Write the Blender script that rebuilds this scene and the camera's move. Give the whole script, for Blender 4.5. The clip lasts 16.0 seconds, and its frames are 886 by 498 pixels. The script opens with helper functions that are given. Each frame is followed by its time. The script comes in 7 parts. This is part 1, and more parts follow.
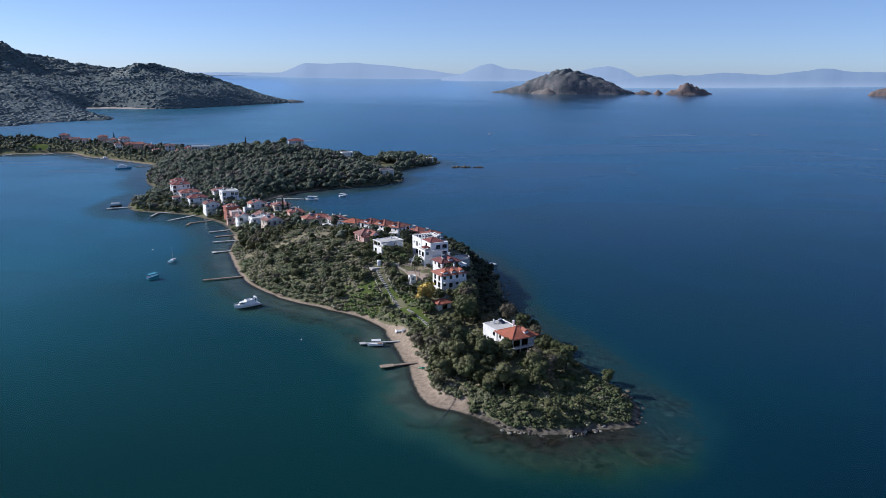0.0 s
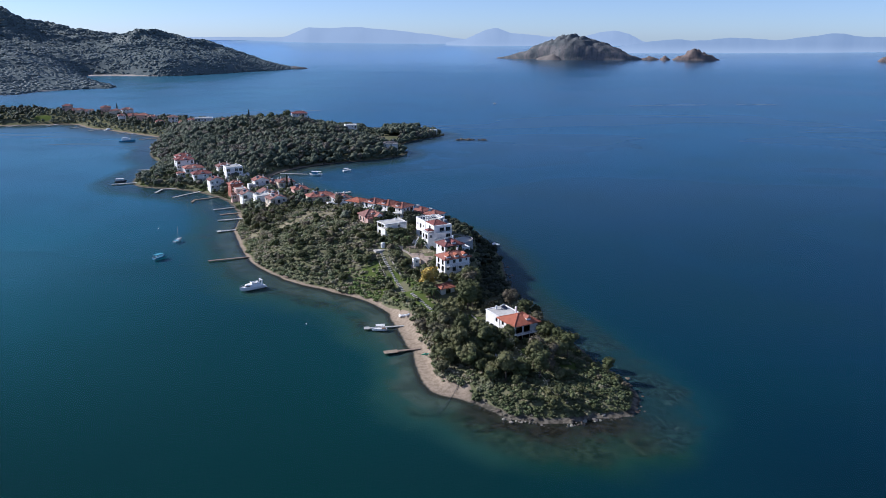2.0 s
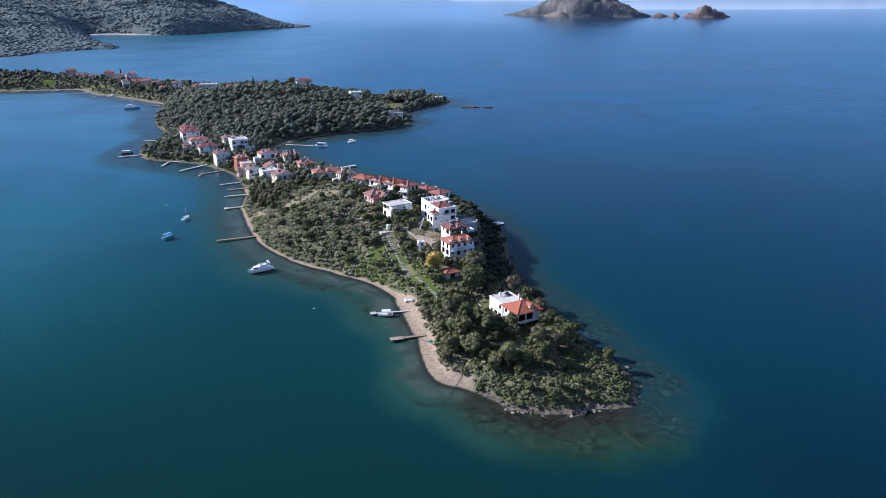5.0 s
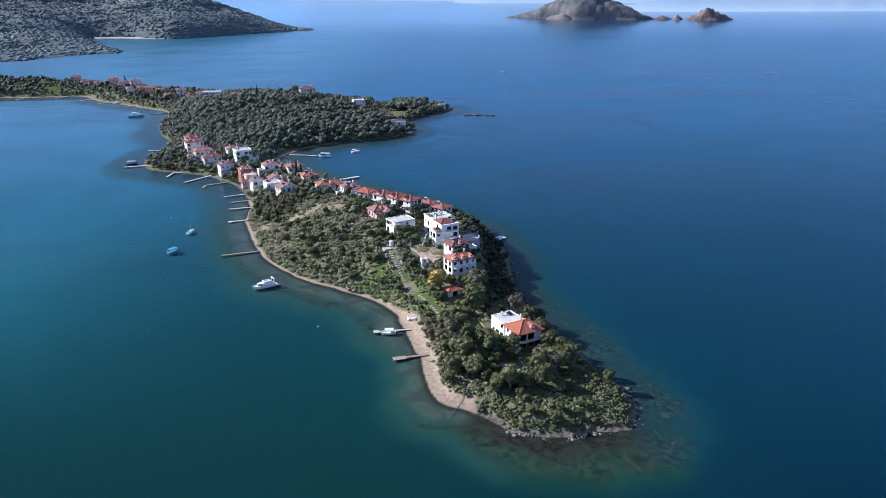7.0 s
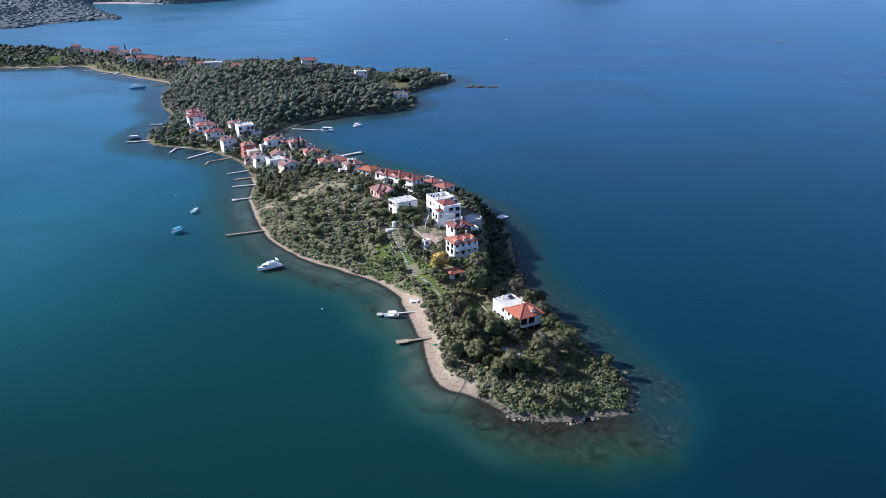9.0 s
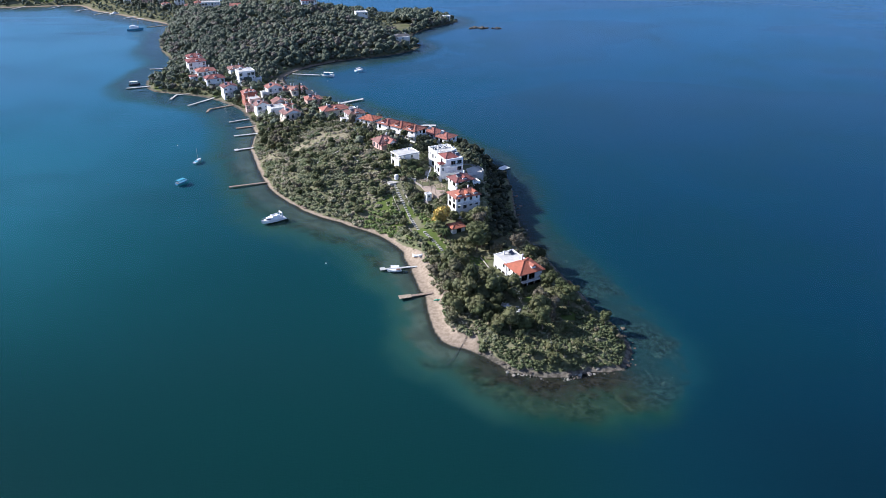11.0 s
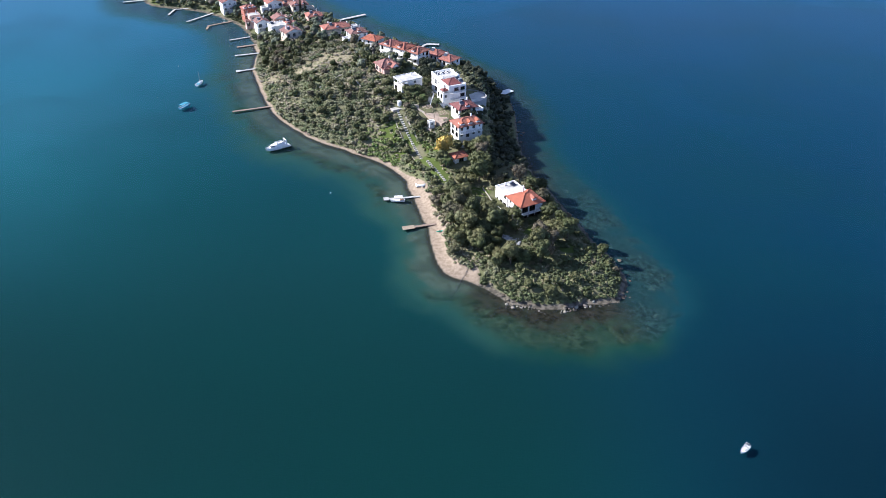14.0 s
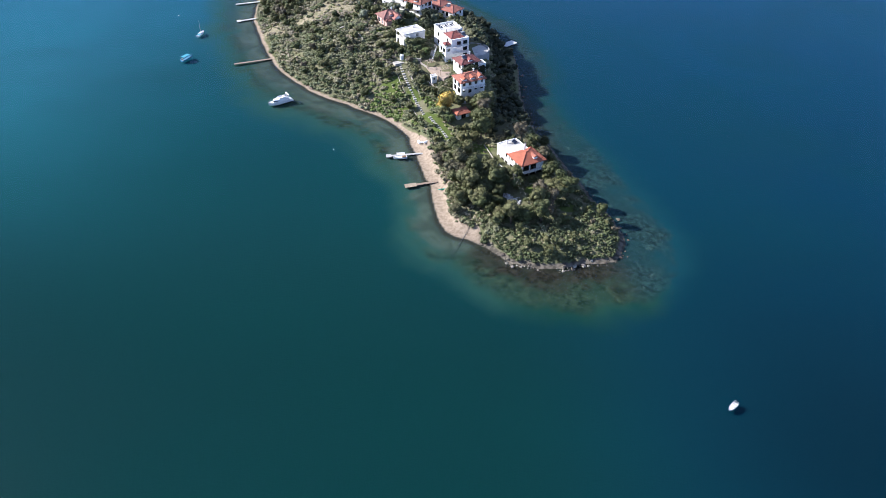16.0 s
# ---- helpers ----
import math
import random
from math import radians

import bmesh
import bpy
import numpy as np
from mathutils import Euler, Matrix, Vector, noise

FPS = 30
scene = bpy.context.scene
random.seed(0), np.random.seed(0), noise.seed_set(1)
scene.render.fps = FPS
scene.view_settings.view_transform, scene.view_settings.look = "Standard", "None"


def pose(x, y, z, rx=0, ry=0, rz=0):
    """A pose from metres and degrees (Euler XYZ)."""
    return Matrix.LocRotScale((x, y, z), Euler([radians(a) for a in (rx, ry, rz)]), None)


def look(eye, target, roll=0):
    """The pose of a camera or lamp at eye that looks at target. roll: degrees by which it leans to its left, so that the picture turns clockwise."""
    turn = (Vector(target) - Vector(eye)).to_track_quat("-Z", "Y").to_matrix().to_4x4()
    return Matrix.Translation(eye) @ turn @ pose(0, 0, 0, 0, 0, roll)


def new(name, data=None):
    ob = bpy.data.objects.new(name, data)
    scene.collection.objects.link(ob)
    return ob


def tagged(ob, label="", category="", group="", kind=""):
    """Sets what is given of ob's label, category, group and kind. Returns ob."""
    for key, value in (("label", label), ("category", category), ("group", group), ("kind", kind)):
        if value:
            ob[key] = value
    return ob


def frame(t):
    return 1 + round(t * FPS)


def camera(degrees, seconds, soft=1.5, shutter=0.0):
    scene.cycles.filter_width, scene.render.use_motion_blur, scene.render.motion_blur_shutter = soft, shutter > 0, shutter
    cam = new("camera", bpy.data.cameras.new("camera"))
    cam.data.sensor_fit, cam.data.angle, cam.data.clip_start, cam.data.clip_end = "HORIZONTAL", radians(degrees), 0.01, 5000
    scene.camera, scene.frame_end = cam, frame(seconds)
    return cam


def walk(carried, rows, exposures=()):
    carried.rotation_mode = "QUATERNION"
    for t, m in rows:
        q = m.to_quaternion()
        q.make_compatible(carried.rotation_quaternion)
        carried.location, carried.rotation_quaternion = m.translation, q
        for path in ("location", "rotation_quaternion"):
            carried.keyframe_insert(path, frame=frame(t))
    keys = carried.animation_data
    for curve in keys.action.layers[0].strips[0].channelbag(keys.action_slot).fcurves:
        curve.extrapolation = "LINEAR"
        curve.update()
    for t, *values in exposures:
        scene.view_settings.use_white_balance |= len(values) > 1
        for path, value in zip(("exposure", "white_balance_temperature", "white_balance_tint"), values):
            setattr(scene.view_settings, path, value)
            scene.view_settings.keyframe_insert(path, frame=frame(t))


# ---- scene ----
cam = camera(62.80, 16.0, soft=0.7)
# seconds, place, degrees below the level, heading
PATH = [
    (0, 0.00, 0.00, 92.00, 13.662, -0.003),
    (0.5, 0.07, 0.02, 93.83, 14.350, 0.081),
    (1, 0.14, 0.02, 95.67, 15.025, 0.163),
    (1.5, 0.19, 0.01, 97.51, 15.715, 0.243),
    (2, 0.23, -0.02, 99.35, 16.361, 0.321),
    (2.5, 0.26, -0.06, 101.20, 17.021, 0.396),
    (3, 0.29, -0.11, 103.05, 17.699, 0.469),
    (3.5, 0.30, -0.17, 104.90, 18.371, 0.539),
    (4, 0.31, -0.25, 106.76, 19.006, 0.606),
    (5, 0.32, -0.42, 110.48, 19.720, 0.731),
    (6.5, 0.31, -0.72, 116.06, 19.714, 0.897),
    (7, 0.31, -0.83, 117.93, 19.686, 0.947),
    (7.5, 0.30, -0.95, 119.79, 19.755, 0.995),
    (8, 0.30, -1.07, 121.65, 20.163, 1.041),
    (8.5, 0.30, -1.18, 123.51, 21.255, 1.086),
    (9, 0.31, -1.30, 125.37, 22.418, 1.128),
    (11.5, 0.43, -1.86, 134.61, 28.541, 1.339),
    (12, 0.48, -1.95, 136.45, 29.767, 1.385),
    (12.5, 0.55, -2.04, 138.29, 31.019, 1.432),
    (13, 0.62, -2.13, 140.12, 32.250, 1.483),
    (13.5, 0.71, -2.20, 141.94, 33.485, 1.539),
    (14, 0.81, -2.27, 143.76, 34.731, 1.599),
    (14.5, 0.93, -2.32, 145.57, 35.945, 1.664),
    (15, 1.06, -2.36, 147.37, 37.144, 1.737),
    (15.5, 1.22, -2.39, 149.17, 38.329, 1.817),
    (16, 1.39, -2.41, 150.96, 39.321, 1.905),
]
# seconds, stops, white balance
EXPOSURES = [(0, 0.22, 5880, 13), (4, 0.60, 5820, 14), (7, 0.80, 5820, 14), (9, 0.86, 5850, 14), (12.5, 1.08, 5980, 13), (16, 1.20, 6060, 13)]
LEAN = pose(0, 0, 0, 0, 0, 0.243)
walk(cam, [(t, pose(x, y, z, 90 - down, 0, turn) @ LEAN) for t, x, y, z, down, turn in PATH], EXPOSURES)

# ---- light ----
SUN_HIGH, SUN_TURN = radians(31), radians(283)
world = bpy.data.worlds.new("world")
scene.world = world
world.use_nodes = True
nt = world.node_tree
sky = nt.nodes.new("ShaderNodeTexSky")
sky.sky_type, sky.sun_disc = "NISHITA", False
sky.sun_elevation, sky.sun_rotation = SUN_HIGH, SUN_TURN
sky.altitude, sky.air_density, sky.dust_density, sky.ozone_density = 50, 0.60, 0.30, 2.6
background = nt.nodes["Background"]
background.inputs["Strength"].default_value = 0.10
clear_air = nt.nodes.new("ShaderNodeMix")
clear_air.data_type, clear_air.blend_type = "RGBA", "MULTIPLY"
clear_air.inputs[0].default_value = 1.0
clear_air.inputs[7].default_value = (0.78, 0.86, 1.02, 1.0)
nt.links.new(sky.outputs["Color"], clear_air.inputs[6])
thin_haze = nt.nodes.new("ShaderNodeMix")
thin_haze.data_type = "RGBA"
thin_haze.inputs[0].default_value = 0.10
thin_haze.inputs[7].default_value = (5.6, 6.2, 7.0, 1.0)
nt.links.new(clear_air.outputs[2], thin_haze.inputs[6])
nt.links.new(thin_haze.outputs[2], background.inputs["Color"])
TO_SUN = Vector((math.sin(SUN_TURN) * math.cos(SUN_HIGH), math.cos(SUN_TURN) * math.cos(SUN_HIGH), math.sin(SUN_HIGH)))
lamp = bpy.data.lights.new("sun", "SUN")
lamp.energy, lamp.angle, lamp.color = 5.0, radians(0.5), (1.0, 0.94, 0.865)
new("sun", lamp).matrix_world = look(TO_SUN * 400, (0, 0, 0))
scene.view_settings.exposure = 0.0

# ---- materials ----


class Nodes:
    """A material's node tree, written line by line."""

    def __init__(self, name):
        self.material = bpy.data.materials.new(name)
        self.material.use_nodes = True
        self.tree = self.material.node_tree
        self.tree.nodes.clear()
        self.out = self.tree.nodes.new("ShaderNodeOutputMaterial")
        self.place = None

    def node(self, kind, sets=None, **plugs):
        n = self.tree.nodes.new("ShaderNode" + kind)
        sets = sets or {}
        if "operation" in sets:
            n.operation = sets["operation"]
        if "data_type" in sets:
            n.data_type = sets["data_type"]
        if "interpolation_type" in sets:
            n.interpolation_type = sets["interpolation_type"]
        if "attribute_name" in sets:
            n.attribute_name = sets["attribute_name"]
        if "wave_type" in sets:
            n.wave_type, n.bands_direction = sets["wave_type"], sets["bands_direction"]
        for key, value in plugs.items():
            spot = n.inputs[int(key[1:])] if key[0] == "i" and key[1:].isdigit() else n.inputs[key.replace("_", " ")]
            if isinstance(value, bpy.types.NodeSocket):
                self.tree.links.new(value, spot)
            else:
                spot.default_value = value
        return n

    def position(self):
        if self.place is None:
            self.place = self.node("NewGeometry").outputs["Position"]
        return self.place

    def noise(self, scale, detail=3.0, rough=0.55, distort=0.0, where=None):
        return self.node("TexNoise", Vector=where or self.position(), Scale=scale, Detail=detail, Roughness=rough, Distortion=distort).outputs["Fac"]

    def step(self, value, low, high, a=0.0, b=1.0):
        return self.node("MapRange", {"interpolation_type": "SMOOTHSTEP"}, i0=value, i1=low, i2=high, i3=a, i4=b).outputs[0]

    def math(self, how, a, b=0.0):
        return self.node("Math", {"operation": how}, i0=a, i1=b).outputs[0]

    def mix(self, factor, a, b):
        n = self.node("Mix", {"data_type": "RGBA"})
        for spot, value in zip((n.inputs[0], n.inputs[6], n.inputs[7]), (factor, a, b)):
            if isinstance(value, bpy.types.NodeSocket):
                self.tree.links.new(value, spot)
            else:
                spot.default_value = (*value, 1.0) if isinstance(value, tuple) else value
        return n.outputs[2]

    def bump(self, height, strength, distance=0.1):
        return self.node("Bump", Height=height, Strength=strength, Distance=distance).outputs[0]

    def end(self, shader):
        self.tree.links.new(shader, self.out.inputs["Surface"])
        return self.material

    def plain(self, colour, rough=0.8, metal=0.0, normal=None):
        n = self.node("BsdfPrincipled", Roughness=rough, Metallic=metal)
        if rough >= 0.6:
            n.inputs["Specular IOR Level"].default_value = 0.0 if rough >= 0.9 else 0.2
        if isinstance(colour, tuple):
            n.inputs["Base Color"].default_value = (*colour, 1.0)
        else:
            self.tree.links.new(colour, n.inputs["Base Color"])
        if normal is not None:
            self.tree.links.new(normal, n.inputs["Normal"])
        return n.outputs[0]


def surface(name, a, b, scale=0.6, fine=8.0, rough=0.8, metal=0.0, bump=0.3, grain=0.35, vary=0.0):
    """Two tones in patches, with a finer grain in them, fine relief, and a shift from thing to thing."""
    m = Nodes(name)
    colour = m.mix(m.step(m.noise(scale, 4), 0.35, 0.68), a, b)
    dark = tuple(0.6 * (p + q) / 2 for p, q in zip(a, b))
    colour = m.mix(m.step(m.noise(fine, 3), 0.48, 0.75, 0.0, grain), colour, dark)
    if vary:
        shift = m.node("ObjectInfo").outputs["Random"]
        colour = m.node("HueSaturation", Color=colour, Hue=m.step(shift, 0, 1, 0.5 - 0.04 * vary, 0.5 + 0.03 * vary),
                        Value=m.step(shift, 0, 1, 1 - 0.3 * vary, 1 + 0.35 * vary)).outputs[0]
    return m.end(m.plain(colour, rough, metal, m.bump(m.noise(fine * 1.7, 3), bump, 0.05)))


def foliage(name, a, b, c, patch=0.16, single=False, grain=2.2, thin=0.07):
    """Leaves in three tones: by the plant, by the patch and by the leaf clump, with leafy relief."""
    m = Nodes(name)
    colour = m.mix(m.step(m.noise(patch, 3), 0.40, 0.60), a, b)
    if single:
        lot = m.node("ObjectInfo").outputs["Random"]
        colour = m.mix(m.step(lot, 0.45, 1.0, 0.0, 0.95), colour, c)
        colour = m.mix(m.step(lot, 0.0, 0.30, 0.8, 0.0), colour, tuple(0.6 * v for v in a))
        colour = m.mix(m.math("MULTIPLY", m.step(lot, 0.30, 0.34), m.step(lot, 0.40, 0.44, 0.8, 0.0)), colour, (0.125, 0.10, 0.075))
    else:
        lot = m.node("Attribute", {"attribute_name": "tone"}).outputs["Fac"]
        colour = m.mix(m.step(lot, 0.55, 0.80, 0.0, 0.85), colour, c)
        colour = m.mix(m.step(lot, 0.0, 0.30, 0.7, 0.0), colour, tuple(0.78 * v for v in a))
    colour = m.mix(m.step(m.noise(grain, 3, 0.6), 0.45, 0.68, 0.0, 0.45), colour, tuple(0.5 * v for v in a))
    leaf = m.node("NewGeometry").outputs["Random Per Island"]
    colour = m.node("HueSaturation", Color=colour, Value=m.step(leaf, 0, 1, 0.84, 1.16), Hue=m.step(leaf, 0, 1, 0.488, 0.512)).outputs[0]
    front = m.plain(colour, 0.65, 0.0, m.bump(m.noise(grain * 1.6, 3, 0.6), 0.55, 0.35 / grain))
    back = m.node("BsdfTranslucent", Color=colour).outputs[0]
    return m.end(m.node("MixShader", i0=thin, i1=front, i2=back).outputs[0])


def water_material():
    m = Nodes("sea_water")
    wind = m.noise(1.0, 4, 0.55, 0.8, m.node("Mapping", Vector=m.position(), Scale=(0.0022, 0.0045, 1.0), Rotation=(0, 0, 0.3)).outputs[0])
    p = m.node("Mapping", Vector=m.position(), Scale=(0.5, 1.3, 1.0)).outputs[0]
    ripple = m.math("ADD", m.noise(0.55, 3, 0.6, 0.3, p), m.math("MULTIPLY", m.noise(0.09, 2, 0.5, 0.2, p), 1.6))
    level = m.node("CombineXYZ", X=0.0, Y=0.0, Z=1.0).outputs[0]
    waves = m.node("Bump", Height=ripple, Strength=0.07, Distance=1.0).outputs[0]
    away = m.node("SeparateXYZ", Vector=m.position()).outputs[1]
    mirror = m.node("BsdfGlossy", Roughness=m.math("MULTIPLY", m.step(wind, 0.35, 0.65, 0.22, 0.32), m.step(away, 300.0, 2600.0, 1.0, 0.55)), Normal=waves, Color=(0.80, 0.93, 1.0, 1)).outputs[0]
    fresnel = m.node("Fresnel", IOR=1.33, Normal=level).outputs[0]
    share = m.math("MAXIMUM", m.step(wind, 0.34, 0.66, 0.50, 0.63), m.step(away, 500.0, 3200.0, 0.0, 1.0))
    share = m.math("MULTIPLY", share, m.step(away, 180.0, 600.0, 0.74, 1.0))
    gloss = m.math("MULTIPLY", fresnel, share)
    through_it = m.node("BsdfTransparent", Color=(0.93, 0.98, 1.0, 1)).outputs[0]
    return m.end(m.node("MixShader", i0=gloss, i1=through_it, i2=mirror).outputs[0])


def deep_colour(m):
    """Green-blue in the bay, blue in the open sea, with the sky's sheen painted in."""
    xyz = m.node("SeparateXYZ", Vector=m.position())
    side = m.math("ADD", xyz.outputs[0], m.math("MULTIPLY", xyz.outputs[1], 0.10))
    open_sea = m.step(m.math("ADD", side, m.math("MULTIPLY", m.noise(0.006, 3), 90.0)), 20.0, 210.0)
    # reflected sky put into the colour: paler with distance and across the bay
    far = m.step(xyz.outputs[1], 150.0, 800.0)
    bay_sheen = m.math("MULTIPLY", m.step(m.math("ADD", xyz.outputs[0], m.math("MULTIPLY", m.noise(0.008, 3), 60.0)), -30.0, -190.0), m.step(xyz.outputs[1], 120.0, 330.0))
    bay = m.mix(bay_sheen, (0.0054, 0.050, 0.048), (0.024, 0.152, 0.176))
    tone = m.mix(open_sea, bay, (0.0034, 0.043, 0.077))
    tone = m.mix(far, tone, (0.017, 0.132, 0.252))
    # far left the painted sheen of the sunward sky is strongest
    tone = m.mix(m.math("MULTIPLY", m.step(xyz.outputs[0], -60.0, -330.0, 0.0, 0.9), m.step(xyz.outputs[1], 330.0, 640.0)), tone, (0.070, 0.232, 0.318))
    tone = m.mix(m.step(m.noise(0.012, 4), 0.4, 0.7, 0.0, 0.3), tone, (0.0060, 0.058, 0.056))
    # darker close in front of the point and to its right
    tone = m.mix(m.math("MULTIPLY", m.step(xyz.outputs[0], 70.0, 10.0, 0.0, 0.8), m.step(xyz.outputs[1], 210.0, 120.0)), tone, (0.0038, 0.036, 0.033))
    drop = m.math("MULTIPLY", m.step(xyz.outputs[0], 15.0, 105.0), m.step(xyz.outputs[1], 240.0, 90.0))
    return m.mix(drop, tone, (0.0023, 0.023, 0.036))


def ground_material():
    m = Nodes("ground")
    xyz = m.node("SeparateXYZ", Vector=m.position())
    z = xyz.outputs[2]
    # dry land
    soil = m.mix(m.step(m.noise(0.35, 4), 0.4, 0.65), (0.165, 0.158, 0.098), (0.130, 0.134, 0.076))
    soil = m.mix(m.step(m.noise(0.08, 3), 0.45, 0.65), soil, (0.112, 0.120, 0.062))
    lawn = m.node("Attribute", {"attribute_name": "lawn"}).outputs["Fac"]
    bare = m.node("Attribute", {"attribute_name": "bare"}).outputs["Fac"]
    grass = m.mix(m.noise(1.2, 3), (0.078, 0.108, 0.030), (0.100, 0.130, 0.040))
    soil = m.mix(m.step(m.math("ADD", lawn, m.math("MULTIPLY", m.noise(0.5, 3), 0.5)), 0.6, 0.85), soil, grass)
    earth = m.mix(m.step(m.noise(0.7, 5, 0.65), 0.38, 0.62), (0.285, 0.245, 0.175), (0.165, 0.158, 0.095))
    soil = m.mix(m.step(m.math("ADD", bare, m.math("MULTIPLY", m.noise(0.3, 4), 0.6)), 0.55, 1.15), soil, earth)
    sand = m.mix(m.step(m.noise(0.8, 5), 0.35, 0.7), (0.310, 0.250, 0.190), (0.220, 0.175, 0.130))
    rock = m.mix(m.step(m.noise(0.5, 5), 0.4, 0.6), (0.17, 0.15, 0.12), (0.075, 0.068, 0.055))
    beach = m.node("Attribute", {"attribute_name": "beach"}).outputs["Fac"]
    shore = m.mix(m.step(beach, 0.35, 0.65), rock, sand)
    high = m.math("ADD", z, m.step(xyz.outputs[1], 255.0, 285.0, 0.0, 0.3))
    high = m.math("SUBTRACT", high, m.math("MULTIPLY", m.step(beach, 0.44, 0.60), m.step(xyz.outputs[1], 258.0, 246.0, 0.0, 2.6)))
    land = m.mix(m.step(m.math("ADD", high, m.math("MULTIPLY", m.noise(0.4, 3), 0.6)), 0.75, 1.15), shore, soil)
    # under water: the bed shows through a few metres, then only the colour of the sea
    sunk = m.node("Attribute", {"attribute_name": "sunk"}).outputs["Fac"]
    sunk = m.math("ADD", sunk, m.math("MULTIPLY", m.math("SUBTRACT", m.noise(0.06, 4, 0.6, 0.4), 0.5), m.step(sunk, 0.3, 2.0, 0.0, 2.6)))
    sunk = m.math("ADD", sunk, m.math("MULTIPLY", m.math("SUBTRACT", m.noise(0.02, 3, 0.5, 0.5), 0.5), m.step(sunk, 1.2, 3.0, 0.0, 6.0)))
    stones = m.mix(m.step(m.noise(0.55, 6, 0.7, 0.0), 0.36, 0.66), (0.016, 0.034, 0.035), (0.038, 0.086, 0.080))
    stones = m.mix(m.step(m.noise(0.06, 4, 0.6, 0.2), 0.44, 0.62, 0.0, 0.7), stones, (0.018, 0.056, 0.058))
    stones = m.mix(m.step(m.noise(0.16, 6, 0.72, 0.2), 0.58, 0.68, 0.0, 0.6), stones, (0.080, 0.132, 0.112))
    ledge = m.mix(m.step(m.noise(0.45, 6, 0.7, 0.8), 0.38, 0.64), (0.016, 0.015, 0.011), (0.058, 0.050, 0.034))
    ledge = m.mix(m.step(m.noise(0.11, 4, 0.6, 0.6), 0.40, 0.62, 0.0, 0.7), ledge, (0.044, 0.052, 0.034))
    outer = m.math("ADD", xyz.outputs[0], m.math("MULTIPLY", xyz.outputs[1], 0.22))
    moss = m.mix(m.step(m.noise(0.35, 6, 0.72, 0.2), 0.36, 0.64), (0.016, 0.028, 0.018), (0.056, 0.086, 0.050))
    moss = m.mix(m.step(m.noise(0.10, 4, 0.6, 0.5), 0.46, 0.60, 0.0, 0.75), moss, (0.032, 0.064, 0.040))
    ledge = m.mix(m.step(sunk, 0.7, 1.4), ledge, moss)
    stones = m.mix(m.step(outer, 84.0, 98.0), ledge, stones)
    murk = m.mix(m.step(m.noise(0.14, 4, 0.6), 0.38, 0.62), (0.026, 0.058, 0.064), (0.040, 0.086, 0.088))
    stones = m.mix(m.step(xyz.outputs[1], 330.0, 400.0), stones, murk)
    weed = m.mix(m.step(m.noise(0.10, 4, 0.6, 0.6), 0.40, 0.62), (0.056, 0.078, 0.058), (0.094, 0.124, 0.090))
    weed = m.mix(m.step(m.noise(0.55, 5, 0.65, 0.6), 0.50, 0.72, 0.0, 0.6), weed, (0.050, 0.056, 0.040))
    weed = m.mix(m.step(sunk, 0.12, 0.55, 0.85, 0.0), weed, (0.036, 0.032, 0.024))
    bottom = m.mix(m.step(beach, 0.3, 0.7), stones, weed)
    green = m.mix(m.step(m.noise(0.05, 3), 0.35, 0.65), (0.012, 0.056, 0.038), (0.024, 0.078, 0.051))
    green = m.mix(m.step(outer, 92.0, 108.0), green, (0.010, 0.062, 0.076))
    on_sand = m.step(beach, 0.3, 0.7)
    green = m.mix(m.step(outer, 62.0, 34.0, 0.0, 0.8), green, (0.030, 0.092, 0.074))
    shallow = m.mix(on_sand, m.step(sunk, 1.0, 3.0), m.step(sunk, 0.8, 2.1))
    bed = m.mix(shallow, bottom, green)
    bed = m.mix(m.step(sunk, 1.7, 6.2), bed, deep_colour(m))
    colour = m.mix(m.step(z, -0.06, 0.05), bed, land)
    normal = m.bump(m.noise(1.6, 4), 0.6, 0.25)
    return m.end(m.plain(colour, 0.9, 0.0, normal))


def deep_material():
    m = Nodes("sea_colour_bed")
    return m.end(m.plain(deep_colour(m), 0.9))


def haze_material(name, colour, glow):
    """Distant land: the blue of the air before it painted as a glow, paler towards the foot."""
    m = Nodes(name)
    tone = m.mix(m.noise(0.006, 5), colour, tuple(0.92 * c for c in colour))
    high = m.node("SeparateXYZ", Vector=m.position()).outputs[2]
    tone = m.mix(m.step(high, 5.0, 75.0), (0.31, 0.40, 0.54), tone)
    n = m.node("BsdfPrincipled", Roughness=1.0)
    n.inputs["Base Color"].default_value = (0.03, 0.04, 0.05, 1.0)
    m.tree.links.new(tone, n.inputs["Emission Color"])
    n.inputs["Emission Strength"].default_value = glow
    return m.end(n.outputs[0])


